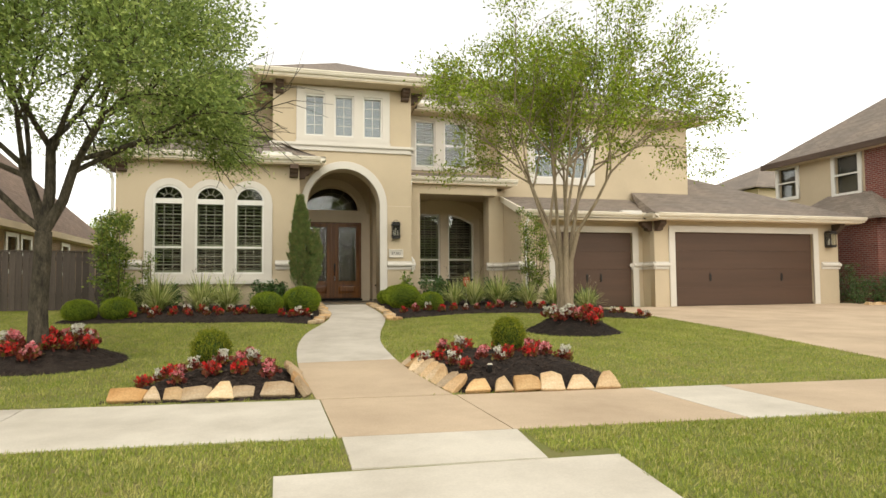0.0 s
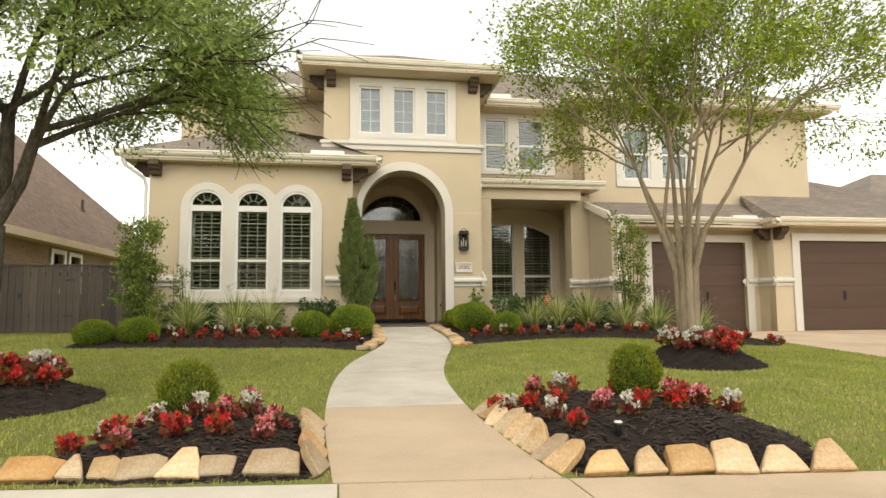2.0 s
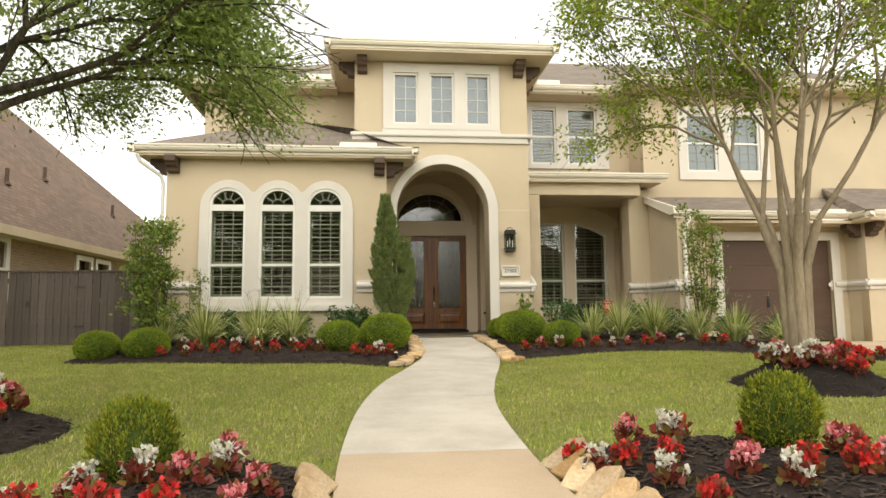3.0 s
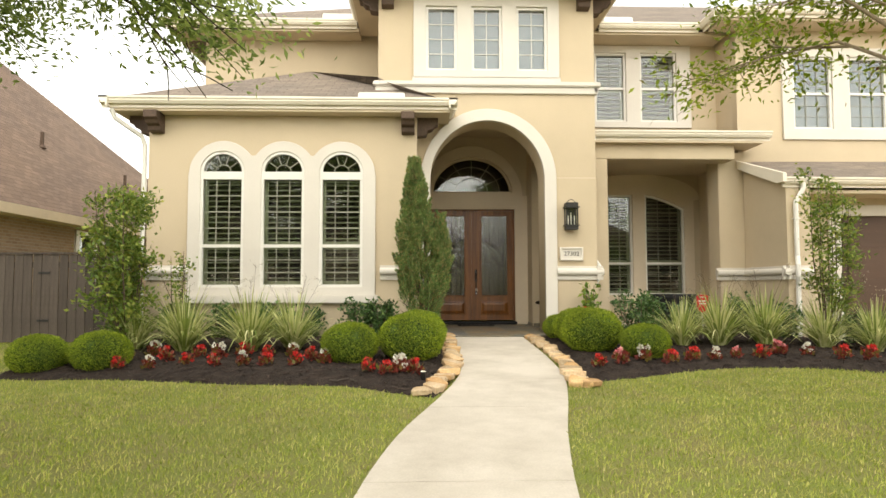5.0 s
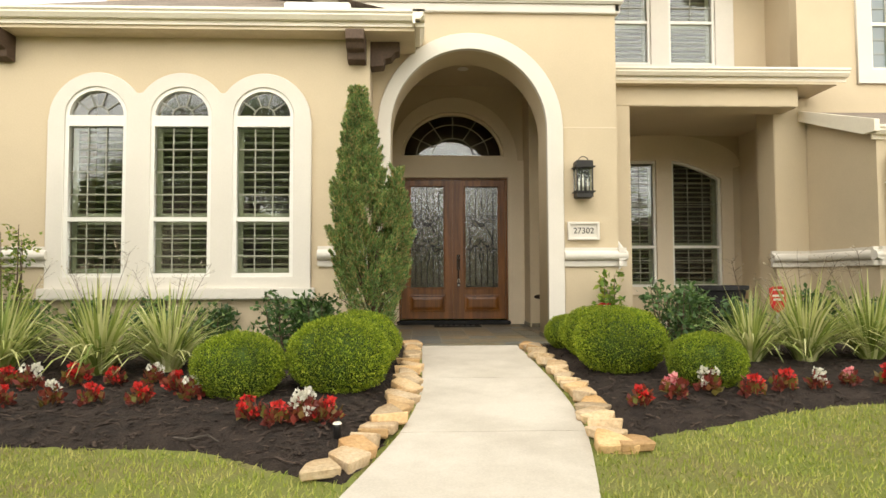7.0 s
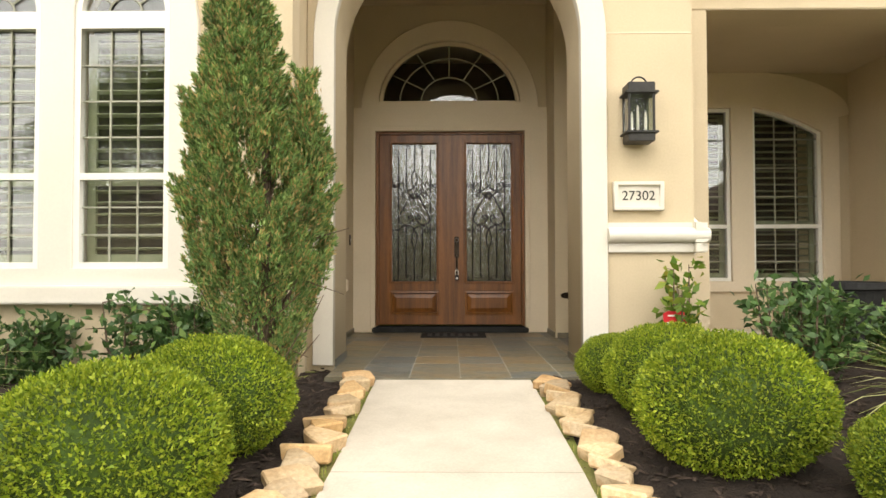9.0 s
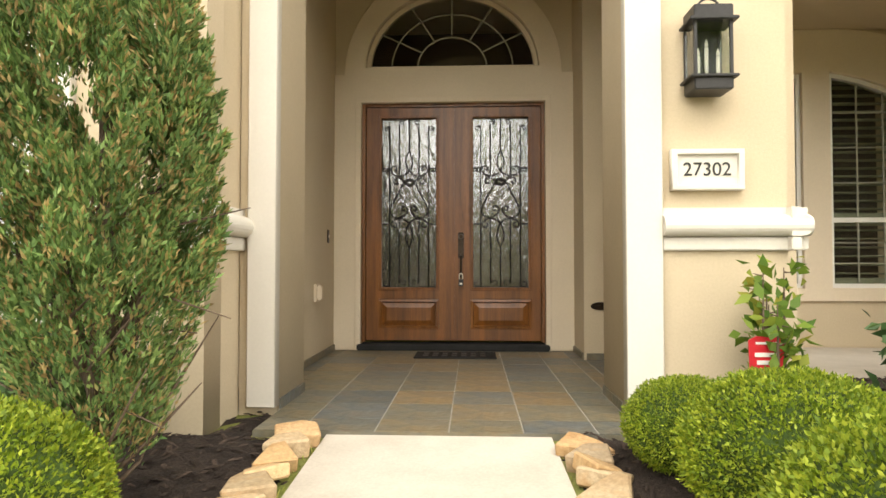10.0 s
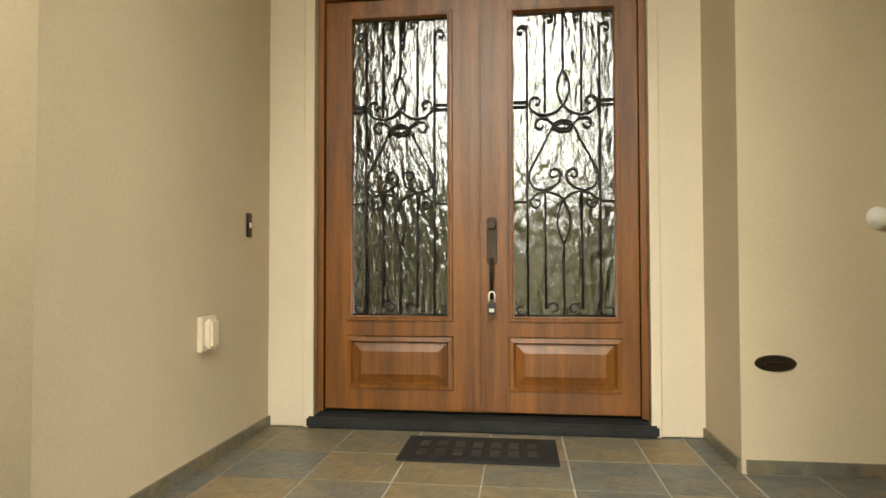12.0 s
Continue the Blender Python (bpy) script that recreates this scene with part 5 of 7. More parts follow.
class Bed:
    """A mulched mound between a front and a back line of (x, y)."""

    def __init__(self, key, front, back, mound, label, soft=0.4):
        self.front, self.back, self.mound, self.soft = smooth_line(front, 10), smooth_line(back, 10), mound, soft
        self.poly = self.front + self.back[::-1]
        seg = np.array(self.poly)
        self.a, self.b = seg, np.roll(seg, -1, axis=0)
        bm = bmesh.new()
        nu, nv = 90, 30
        grid = []
        fr = [self.sample(self.front, u / nu) for u in range(nu + 1)]
        bk = [self.sample(self.back, u / nu) for u in range(nu + 1)]
        for f, k in zip(fr, bk):
            row = []
            for j in range(nv + 1):
                v = j / nv
                x, y = f[0] + (k[0] - f[0]) * v, f[1] + (k[1] - f[1]) * v
                row.append(bm.verts.new((x, y, self.z(x, y) + 0.02 * noise.noise(Vector((x * 9, y * 9, 3))) + 0.012 * noise.noise(Vector((x * 31, y * 31, 7))))))
            grid.append(row)
        for p, q in zip(grid, grid[1:]):
            for j in range(nv):
                bm.faces.new((p[j], q[j], q[j + 1], p[j + 1]))
        bmesh.ops.remove_doubles(bm, verts=bm.verts, dist=0.0008)
        bmesh.ops.recalc_face_normals(bm, faces=bm.faces)
        self.ob = tagged(part("mulch_bed", bm, MULCH, smooth=True), label, "mulch bed", kind="structure")
        BEDS[key] = self

    def sample(self, line, u):
        i = u * (len(line) - 1)
        k = min(int(i), len(line) - 2)
        t = i - k
        return (line[k][0] + (line[k + 1][0] - line[k][0]) * t, line[k][1] + (line[k + 1][1] - line[k][1]) * t)

    def dist(self, x, y):
        p = np.array((x, y))
        d = self.b - self.a
        t = np.clip(((p - self.a) * d).sum(1) / ((d * d).sum(1) + 1e-9), 0, 1)
        return float(np.min(np.linalg.norm(self.a + d * t[:, None] - p, axis=1)))

    def z(self, x, y):
        t = min(1.0, self.dist(x, y) / self.soft)
        return ground_z(y, x) - 0.015 + 0.035 * min(1, t * 5) + self.mound * t * t * (3 - 2 * t)


def ring(cx, cy, rx, ry):
    f = [(cx + rx * math.cos(math.pi + math.pi * i / 8), cy + ry * math.sin(math.pi + math.pi * i / 8)) for i in range(9)]
    b = [(cx + rx * math.cos(math.pi - math.pi * i / 8), cy + ry * math.sin(math.pi - math.pi * i / 8)) for i in range(9)]
    return f, b


Bed("front_a", [(-1.42, 6.02), (-0.6, 5.86), (0.2, 5.78), (0.56, 5.77)], [(-1.42, 6.05), (-1.1, 6.75), (-0.6, 7.42), (0.05, 7.68), (0.44, 7.42), (0.50, 6.5), (0.555, 5.79)], 0.2, "raised dark mulch bed edged with flagstones beside the walkway", 0.75)
Bed("front_b", [(2.02, 5.62), (2.7, 5.56), (3.4, 5.49), (3.82, 5.45)], [(2.0, 5.64), (1.92, 6.6), (1.89, 7.45), (2.4, 7.85), (3.2, 7.75), (3.9, 7.2), (4.15, 6.4), (3.85, 5.48)], 0.2, "raised dark mulch bed edged with flagstones beside the sidewalk", 0.75)
Bed("oak", *ring(-2.6, 8.65, 1.0, 0.95), 0.24, "mounded mulch ring round the oak", 0.8)
Bed("crape", *ring(5.72, 10.22, 0.95, 0.85), 0.28, "mounded mulch ring round the crape myrtle", 0.7)
Bed("house_a", [(-4.0, 13.5), (-3.5, 13.33), (-2.45, 13.3), (-1.1, 13.02), (0.13, 12.88), (0.7, 12.55), (1.18, 12.28)], [(-4.0, 15.9), (-3.52, 16.68), (-2.0, 16.7), (0.0, 16.7), (0.94, 16.72), (0.97, 17.14), (1.19, 17.14), (1.21, 16.69), (1.4, 16.69), (1.54, 16.69), (1.53, 14.8), (1.42, 13.4), (1.20, 12.32)], 0.07, "dark mulch bed along the bay window", 0.5)
Bed("house_b", [(2.64, 12.68), (2.97, 13.0), (3.72, 13.32), (4.3, 13.62), (5.1, 13.82), (5.96, 13.74), (6.64, 13.52), (7.9, 13.0), (8.9, 12.9), (9.4, 13.3)], [(2.66, 12.72), (2.78, 14.4), (2.78, 16.67), (3.1, 16.68), (3.225, 16.7), (3.25, 17.14), (4.14, 17.2), (4.3, 18.3), (6.9, 18.4), (7.4, 16.9), (8.3, 16.9), (8.8, 17.6), (9.2, 16.0), (9.7, 14.8), (9.45, 13.35)], 0.07, "dark mulch bed along the porch and garage", 0.5)


def scatter_chips():
    rng = random.Random(11)
    verts, faces = [], []
    for key, n in (("front_a", 2600), ("front_b", 3000), ("oak", 900), ("crape", 700), ("house_a", 5200), ("house_b", 5600)):
        b = BEDS[key]
        xs, ys = [p[0] for p in b.poly], [p[1] for p in b.poly]
        made = 0
        while made < n:
            x, y = rng.uniform(min(xs), max(xs)), rng.uniform(min(ys), max(ys))
            if not inside(b.poly, x, y):
                continue
            z = b.z(x, y) + rng.uniform(-0.004, 0.012)
            a, l, w = rng.uniform(0, 6.28), rng.uniform(0.015, 0.05), rng.uniform(0.004, 0.012)
            c, s, t = math.cos(a), math.sin(a), rng.uniform(-0.35, 0.35)
            i = len(verts)
            verts += [(x - c * l - s * w, y - s * l + c * w, z - t * l), (x + c * l - s * w, y + s * l + c * w, z + t * l), (x + c * l + s * w, y + s * l - c * w, z + t * l), (x - c * l + s * w, y - s * l - c * w, z - t * l), (x, y, z + 0.008)]
            faces += [(i, i + 1, i + 4), (i + 1, i + 2, i + 4), (i + 2, i + 3, i + 4), (i + 3, i, i + 4)]
            made += 1
    me = bpy.data.meshes.new("mulch_chips")
    me.from_pydata(verts, [], faces)
    me.materials.append(CHIP)
    tagged(new("mulch_chips", me), "shredded dark hardwood mulch lying on the beds", "mulch", kind="stuff")


scatter_chips()


# ---- edging stones ----
def stone(x, y, z, w, d, h, turn, lean, seed):
    """An angular broken flagstone with chipped edges."""
    rng = random.Random(seed)
    bm = bmesh.new()
    kind = rng.choice(("slant", "wedge", "block"))
    top = {"slant": [(-0.55, -0.5), (0.5, -0.5), (0.42, 0.1), (0.3, 0.5), (-0.1, 0.42), (-0.3, 0.15)],
           "wedge": [(-0.5, -0.5), (0.55, -0.5), (0.3, 0.1), (-0.1, 0.5), (-0.35, 0.48), (-0.45, 0.0)],
           "block": [(-0.52, -0.5), (0.5, -0.5), (0.5, 0.3), (0.2, 0.5), (-0.45, 0.42)]}[kind]
    pts = []
    for px, py in top:
        jx, jy = rng.uniform(-0.07, 0.07), rng.uniform(-0.07, 0.07)
        pts.append(((px + jx) * w, (-0.5) * d, (py + jy) * h))
        pts.append(((px + jx) * w * rng.uniform(0.85, 1.0), 0.5 * d, (py + jy) * h * rng.uniform(0.8, 1.0)))
    for p in pts:
        bm.verts.new(p)
    r = bmesh.ops.convex_hull(bm, input=bm.verts[:])
    bmesh.ops.delete(bm, geom=[e for e in r["geom_interior"] if isinstance(e, bmesh.types.BMVert)], context="VERTS")
    bmesh.ops.dissolve_limit(bm, angle_limit=0.12, verts=bm.verts, edges=bm.edges)
    bmesh.ops.bevel(bm, geom=bm.edges[:], offset=0.009, segments=1, affect="EDGES", clamp_overlap=True)
    bmesh.ops.triangulate(bm, faces=bm.faces)
    ob = part("edging_stone", bm, STONE)
    ob.matrix_world = Matrix.Translation((x, y, z)) @ Matrix.Rotation(turn, 4, "Z") @ Matrix.Rotation(lean, 4, "X")
    tagged(ob, "angular tan and ochre sandstone edging block set in mulch", "stone", "edging stones along the walk and beds")


def place_stones():
    rng = random.Random(7)
    for front, line in ((5.90, [(-1.16, 0.38), (-0.90, 0.17), (-0.72, 0.21), (-0.50, 0.29), (-0.28, 0.26), (-0.07, 0.24), (0.27, 0.36)]), (5.76, [(2.27, 0.28), (2.53, 0.21), (2.79, 0.31), (3.06, 0.28), (3.36, 0.34), (3.68, 0.29)])):
        for x, w in line:
            h = rng.uniform(0.15, 0.24)
            stone(x, front + skew(x), 0.02 + h * 0.28, w * rng.uniform(0.9, 1.02), 0.08, h, -0.1 + rng.uniform(-0.15, 0.15), rng.uniform(-1.0, -0.7), rng.random())
    for y in (5.98, 6.25, 6.55, 6.8, 7.05):
        stone(walk_edge(y)[0] - 0.11, y, ground_z(y) + 0.08, 0.26, 0.06, 0.24, radians(78) + rng.uniform(-0.2, 0.2), rng.uniform(-0.9, -0.6), rng.random())
    for i in range(9):
        y = 5.8 + i * 0.2
        stone(walk_edge(y)[1] + 0.13, y, ground_z(y) + 0.075, 0.24, 0.06, 0.27, radians(-66) + rng.uniform(-0.2, 0.2), rng.uniform(-0.9, -0.6), rng.random())
    for side in (0, 1):
        y = 12.6 if side == 0 else 12.85
        while y < 16.6:
            big = rng.uniform(0.14, 0.24)
            x = walk_edge(y)[side] + (-0.13 if side == 0 else 0.13)
            stone(x, y, ground_z(y) + 0.045, rng.uniform(0.18, 0.25), rng.uniform(0.06, 0.1), big, radians(rng.uniform(-40, 40) + (20 if side == 0 else -35)), radians(-90) + rng.uniform(-0.35, 0.35), rng.random())
            y += big * rng.uniform(0.75, 1.0)
    for p in ((1.02, 12.45), (2.85, 12.82)):
        stone(*p, ground_z(p[1]) + 0.045, 0.22, 0.06, 0.16, rng.uniform(-0.4, 0.4), radians(-85), rng.random())


place_stones()


# ---- clipped and loose shrubs ----
def ball_bush(name, leaf, label, count, size, seed, squash=0.9, core=True, rag=0.0):
    """A round bush one metre across about its base: leaves on a shell over a ball coloured dark as inner shade."""
    rng = np.random.default_rng(seed)
    b = empty(name)
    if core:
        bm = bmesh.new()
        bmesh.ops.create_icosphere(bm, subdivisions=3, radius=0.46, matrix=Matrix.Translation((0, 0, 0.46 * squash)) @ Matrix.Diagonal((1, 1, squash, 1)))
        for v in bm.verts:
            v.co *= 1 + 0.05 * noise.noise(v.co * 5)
        part("core", bm, BOX_CORE, b, "solid ball coloured dark as the shaded inside", smooth=True)
    n = unit(rng, count)
    n = n[n[:, 2] > -0.9]
    r = 0.5 * (1 + 0.05 * np.array([noise.noise(Vector(v * 3.2)) for v in n]) + 0.045 * np.array([noise.noise(Vector(v * 13)) for v in n]))[:, None] * rng.uniform(0.86, 1.02, (len(n), 1)) * (1 + rag * np.array([noise.noise(Vector((v[0] * 9, v[1] * 9, v[2] * 3))) for v in n]))[:, None]
    c = n * r * np.array((1, 1, squash)) + np.array((0, 0, 0.48 * squash))
    blades("leaves", leaf_quads(rng, c, n * (0.8 - 1.5 * rag) + np.array((0, 0, 0.35 + 2.0 * rag)), size, size * (0.55 - rag), 0.55 - rag), leaf, b)
    return tagged(b, label, "shrub")


def place(thing, spots, group, tall=1.0):
    """Stand copies of a thing about the place: (x, y, z, scale, turn)."""
    thing["group"] = group
    for i, (x, y, z, s, t) in enumerate(spots):
        m = Matrix.Translation((x, y, z)) @ Matrix.Rotation(t, 4, "Z")
        if i == 0:
            first = (m, s)
            continue
        c = copy_thing(thing, m)
        c.scale = (s, s, s * tall)
    m, s = first
    thing.matrix_world = m
    thing.scale = (s, s, s * tall)


HB, HA = BEDS["house_b"], BEDS["house_a"]
boxwood = ball_bush("boxwood", BOX_LEAF, "clipped round boxwood with bright green new growth", 26000, 0.024, 3, 0.74)
place(boxwood, [(x, y, b.z(x, y) - (0.10 if x < -2 else 0.04), d * 0.94, t) for x, y, d, t, b in ((0.90, 14.22, 0.90, 0.0, HA), (0.13, 14.05, 0.76, 1.0, HA), (0.98, 15.0, 0.84, 2.2, HA), (-2.85, 13.85, 0.74, 0.7, HA), (-3.56, 13.78, 0.70, 3.0, HA), (3.42, 14.85, 0.90, 1.9, HB), (3.42, 15.6, 0.80, 4.0, HB), (3.25, 16.15, 0.58, 5.0, HB), (3.96, 14.25, 0.68, 0.4, HB))], "clipped boxwoods by the walk")
FA, FB = BEDS["front_a"], BEDS["front_b"]
gold = ball_bush("golden_arborvitae", GOLD_LEAF, "small upright golden-green arborvitae in mulch", 9000, 0.07, 5, 1.1, rag=0.25)
place(gold, [(-0.45, 6.87, FA.z(-0.45, 6.87) - 0.02, 0.40, 0), (3.13, 6.92, FB.z(3.13, 6.92) - 0.02, 0.40, 2)], "arborvitae in the front beds", 1.0)


def juniper(x, y, z):
    """Tall ragged cone with upswept sprays, thin and twiggy at its foot."""
    rng = np.random.default_rng(8)
    j = tagged(empty("juniper", (x, y, z)), "tall ragged juniper, brown and bare at its foot", "juniper")
    tw = bmesh.new()
    rr = random.Random(5)
    tube(tw, [(x, y, z - 0.05), (x + 0.03, y, z + 0.9), (x, y + 0.02, z + 2.2)], [0.05, 0.035, 0.01], 7)
    part("stem", tw, TWIG, j, "bare brown stem", smooth=True)
    tw = bmesh.new()
    for i in range(60):
        a, h = rr.uniform(0, 6.28), rr.uniform(0.05, 1.1)
        r = rr.uniform(0.2, 0.5)
        tube(tw, [(x, y, z + h * 0.5), (x + 0.5 * r * math.cos(a), y + 0.5 * r * math.sin(a), z + h + 0.05), (x + r * math.cos(a + 0.3), y + r * math.sin(a + 0.3), z + h + rr.uniform(-0.1, 0.4))], [0.012, 0.007, 0.002], 4, cap=False)
    part("twig", tw, TWIG, j, "bare brown lower twigs", smooth=True)["kind"] = "stuff"
    quads = []
    for i in range(1000):
        h = rng.uniform(0.28, 2.7) if i > 60 else rng.uniform(1.9, 2.76)
        a = rng.uniform(0, 6.28)
        R = float(np.interp(h, [0.2, 0.7, 1.2, 1.6, 1.9, 2.3, 2.76], [0.15, 0.31, 0.40, 0.35, 0.21, 0.13, 0.02]))
        R *= 1 + 0.28 * noise.noise(Vector((math.cos(a) * 1.6, math.sin(a) * 1.6, h * 3.2)))
        r = R * (rng.uniform(0.78, 1.06) if i % 4 else rng.uniform(0.3, 0.7))
        c0 = np.array((x + float(np.interp(h, [0.8, 1.9, 2.76], [0, -0.12, -0.16])) + r * math.cos(a), y + r * math.sin(a), z + h))
        if 150 < i < 210:
            h = rng.uniform(1.3, 1.9)
            r = 0.12 * (2.0 - h) / 0.7
            c0 = np.array((x + 0.25 + r * math.cos(a), y - 0.05 + r * math.sin(a), z + h))
        n = (190 if i % 4 else 150) if h > 0.75 else 50
        out = np.array((math.cos(a) * 0.6, math.sin(a) * 0.6, 1.0))
        t = rng.uniform(0, 1, (n, 1))
        c = c0 + (out / np.linalg.norm(out)) * (t - 0.5) * rng.uniform(0.14, 0.22) + rng.normal(0, 0.023, (n, 3)) * (1.12 - t)
        quads.append(leaf_quads(rng, c, np.tile(out, (n, 1)), 0.037, 0.0105, 0.42))
    blades("foliage", np.concatenate(quads), JUNIPER, j, "blue-green upswept sprays")


juniper(1.07, 15.52, HA.z(1.07, 15.52))


def loose_shrub(name, x, y, z, h, r, leaf, label, seed, stems=7, leaves=1500, size=0.07, low=0.1, category="shrub"):
    """Upright stems with leaves set along them, open between."""
    rng = np.random.default_rng(seed)
    s = tagged(empty(name, (x, y, z)), label, category)
    tw = bmesh.new()
    quads = []
    per = leaves // (stems * 6)
    for i in range(stems):
        a, k = rng.uniform(0, 6.28), rng.uniform(0.75, 1.0)
        sp = r * rng.uniform(0.2, 0.75)
        base = np.array((x + 0.06 * math.cos(a), y + 0.06 * math.sin(a), z - 0.03))
        tip = np.array((x + sp * math.cos(a), y + sp * math.sin(a), z + h * k))
        mid = (base + tip) / 2 + np.array((0.25 * sp * math.cos(a), 0.25 * sp * math.sin(a), 0))
        tube(tw, [base, mid, tip], [0.013, 0.009, 0.003], 5, cap=False)
        for q in range(6):
            t = low + (1 - low) * (q + rng.uniform(0, 1)) / 6
            p = base + (mid - base) * min(1, 2 * t) if t < 0.5 else mid + (tip - mid) * (2 * t - 1)
            d = unit(rng, 1)[0] * np.array((1, 1, 0.3))
            L = r * rng.uniform(0.25, 0.6) * (1.15 - 0.6 * t)
            e = p + d * L + np.array((0, 0, 0.1 * L))
            tube(tw, [p, e], [0.005, 0.002], 4, cap=False)
            u = rng.uniform(0.15, 1.05, (per, 1))
            c = p + (e - p) * u + rng.normal(0, 0.035 + 0.05 * r, (per, 3))
            quads.append(leaf_quads(rng, c, np.tile(d * 0.6 + np.array((0, 0, 0.3)), (per, 1)), size, size * 0.5, 0.6))
    part("stem", tw, TWIG, s, smooth=True)
    blades("leaves", np.concatenate(quads), leaf, s)
    return s


loose_shrub("tall_shrub", -3.12, 15.15, HA.z(-3.12, 15.15), 2.4, 0.82, SHRUB_LEAF, "tall open shrub with yellow-green leaves against the bay corner", 21, 10, 5600, 0.08)
loose_shrub("tall_shrub", -2.55, 15.7, HA.z(-2.55, 15.7), 1.5, 0.35, SHRUB_LEAF, "slender open shrub beside the window sill", 22, 4, 600, 0.06)
loose_shrub("tall_shrub", 7.1, 15.3, HB.z(7.1, 15.3), 2.6, 0.6, SHRUB_LEAF, "tall open shrub with bare stems by the garage corner", 23, 9, 3000, 0.07, 0.25)
loose_shrub("lime_shrub", 3.98, 16.85, HB.z(3.98, 16.85), 0.82, 0.2, LIME_LEAF, "young shrub with large lime and amber leaves", 24, 5, 260, 0.1, 0.3)
for i, (x, y, h, r) in enumerate(((-2.9, 16.3, 0.5, 0.35), (-2.2, 16.3, 0.5, 0.36), (-1.45, 16.3, 0.52, 0.36), (-0.85, 16.3, 0.42, 0.34), (0.1, 16.1, 0.6, 0.36), (0.5, 16.2, 0.56, 0.34), (4.6, 16.4, 0.72, 0.42), (4.98, 16.9, 0.62, 0.36), (6.35, 16.5, 0.62, 0.32), (5.7, 16.9, 0.42, 0.36), (6.95, 16.2, 0.5, 0.36), (8.0, 15.8, 0.5, 0.4), (8.6, 15.2, 0.48, 0.4))):
    b = HA if x < 2 else HB
    loose_shrub("dark_shrub", x, y, b.z(x, y), h, r, DARK_LEAF, "low dark glossy-leaved shrub against the stucco", 40 + i, 9, 900, 0.085, 0.1)["group"] = "low shrubs along the wall"


def flax(seed):
    """Clump of long arching striped blades."""
    rng = random.Random(seed)
    f = empty("flax_lily")
    verts, faces = [], []
    for i in range(260):
        a = rng.uniform(0, 6.28)
        L, lean, w = rng.uniform(0.5, 1.0), rng.uniform(0.2, 1.2), rng.uniform(0.009, 0.017)
        r0 = rng.uniform(0, 0.09)
        c, s = math.cos(a), math.sin(a)
        b0 = len(verts)
        for k in range(6):
            t = k / 5
            rad = r0 + L * lean * (t ** 1.3) * 0.85
            z = L * (1 - 0.25 * lean) * t - lean * lean * 0.42 * L * t ** 3
            ww = w * (1 - t) ** 0.6 + 0.001
            verts += [(rad * c - s * ww, rad * s + c * ww, z), (rad * c + s * ww, rad * s - c * ww, z)]
            if k:
                j = b0 + 2 * k
                faces.append((j - 2, j - 1, j + 1, j))
    me = bpy.data.meshes.new("foliage")
    me.from_pydata(verts, [], faces)
    me.materials.append(FLAX)
    ob = new("foliage", me)
    ob.parent = f
    stalks, buds = bmesh.new(), []
    gen = np.random.default_rng(seed + 60)
    for i in range(5):
        a, r = rng.uniform(0, 6.28), rng.uniform(0.15, 0.4)
        top = Vector((r * math.cos(a), r * math.sin(a), rng.uniform(0.85, 1.1)))
        mid = Vector((top.x * 0.35, top.y * 0.35, top.z * 0.55))
        tube(stalks, [(0, 0, 0), mid, top], [0.003, 0.0025, 0.0015], 4, cap=False)
        for k in range(9):
            p = mid.lerp(top, rng.uniform(0.45, 1.0))
            e = p + Vector((rng.uniform(-0.1, 0.1), rng.uniform(-0.1, 0.1), rng.uniform(0.02, 0.09)))
            tube(stalks, [p, e], [0.0012, 0.0008], 3, cap=False)
            buds += [list(e + Vector(gen.normal(0, 0.012, 3)))] * 2
    part("flower_stalk", stalks, TWIG, f, "thin brown flower stalks")["kind"] = "stuff"
    c = np.array(buds)
    blades("buds", leaf_quads(gen, c, unit(gen, len(c)), 0.016, 0.013, 0.4), BUD, f, "tiny pale buds")["kind"] = "stuff"
    return tagged(f, "clump of arching cream-striped flax lily in mulch", "flax lily")


for sd, spots in ((1, ((-2.25, 14.9, 1.0, 0), (-0.76, 14.95, 0.95, 2), (5.4, 15.2, 1.0, 4), (6.9, 15.1, 0.92, 1))), (2, ((-1.33, 14.85, 1.02, 1), (4.85, 15.2, 0.85, 3), (6.1, 15.25, 1.0, 5), (8.3, 14.5, 0.8, 2), (7.6, 15.0, 0.92, 3), (-3.0, 15.1, 0.7, 2)))):
    place(flax(sd), [(x, y, (HA if x < 2 else HB).z(x, y) - 0.01, s * 1.08, t) for x, y, s, t in spots], "flax lilies before the house")


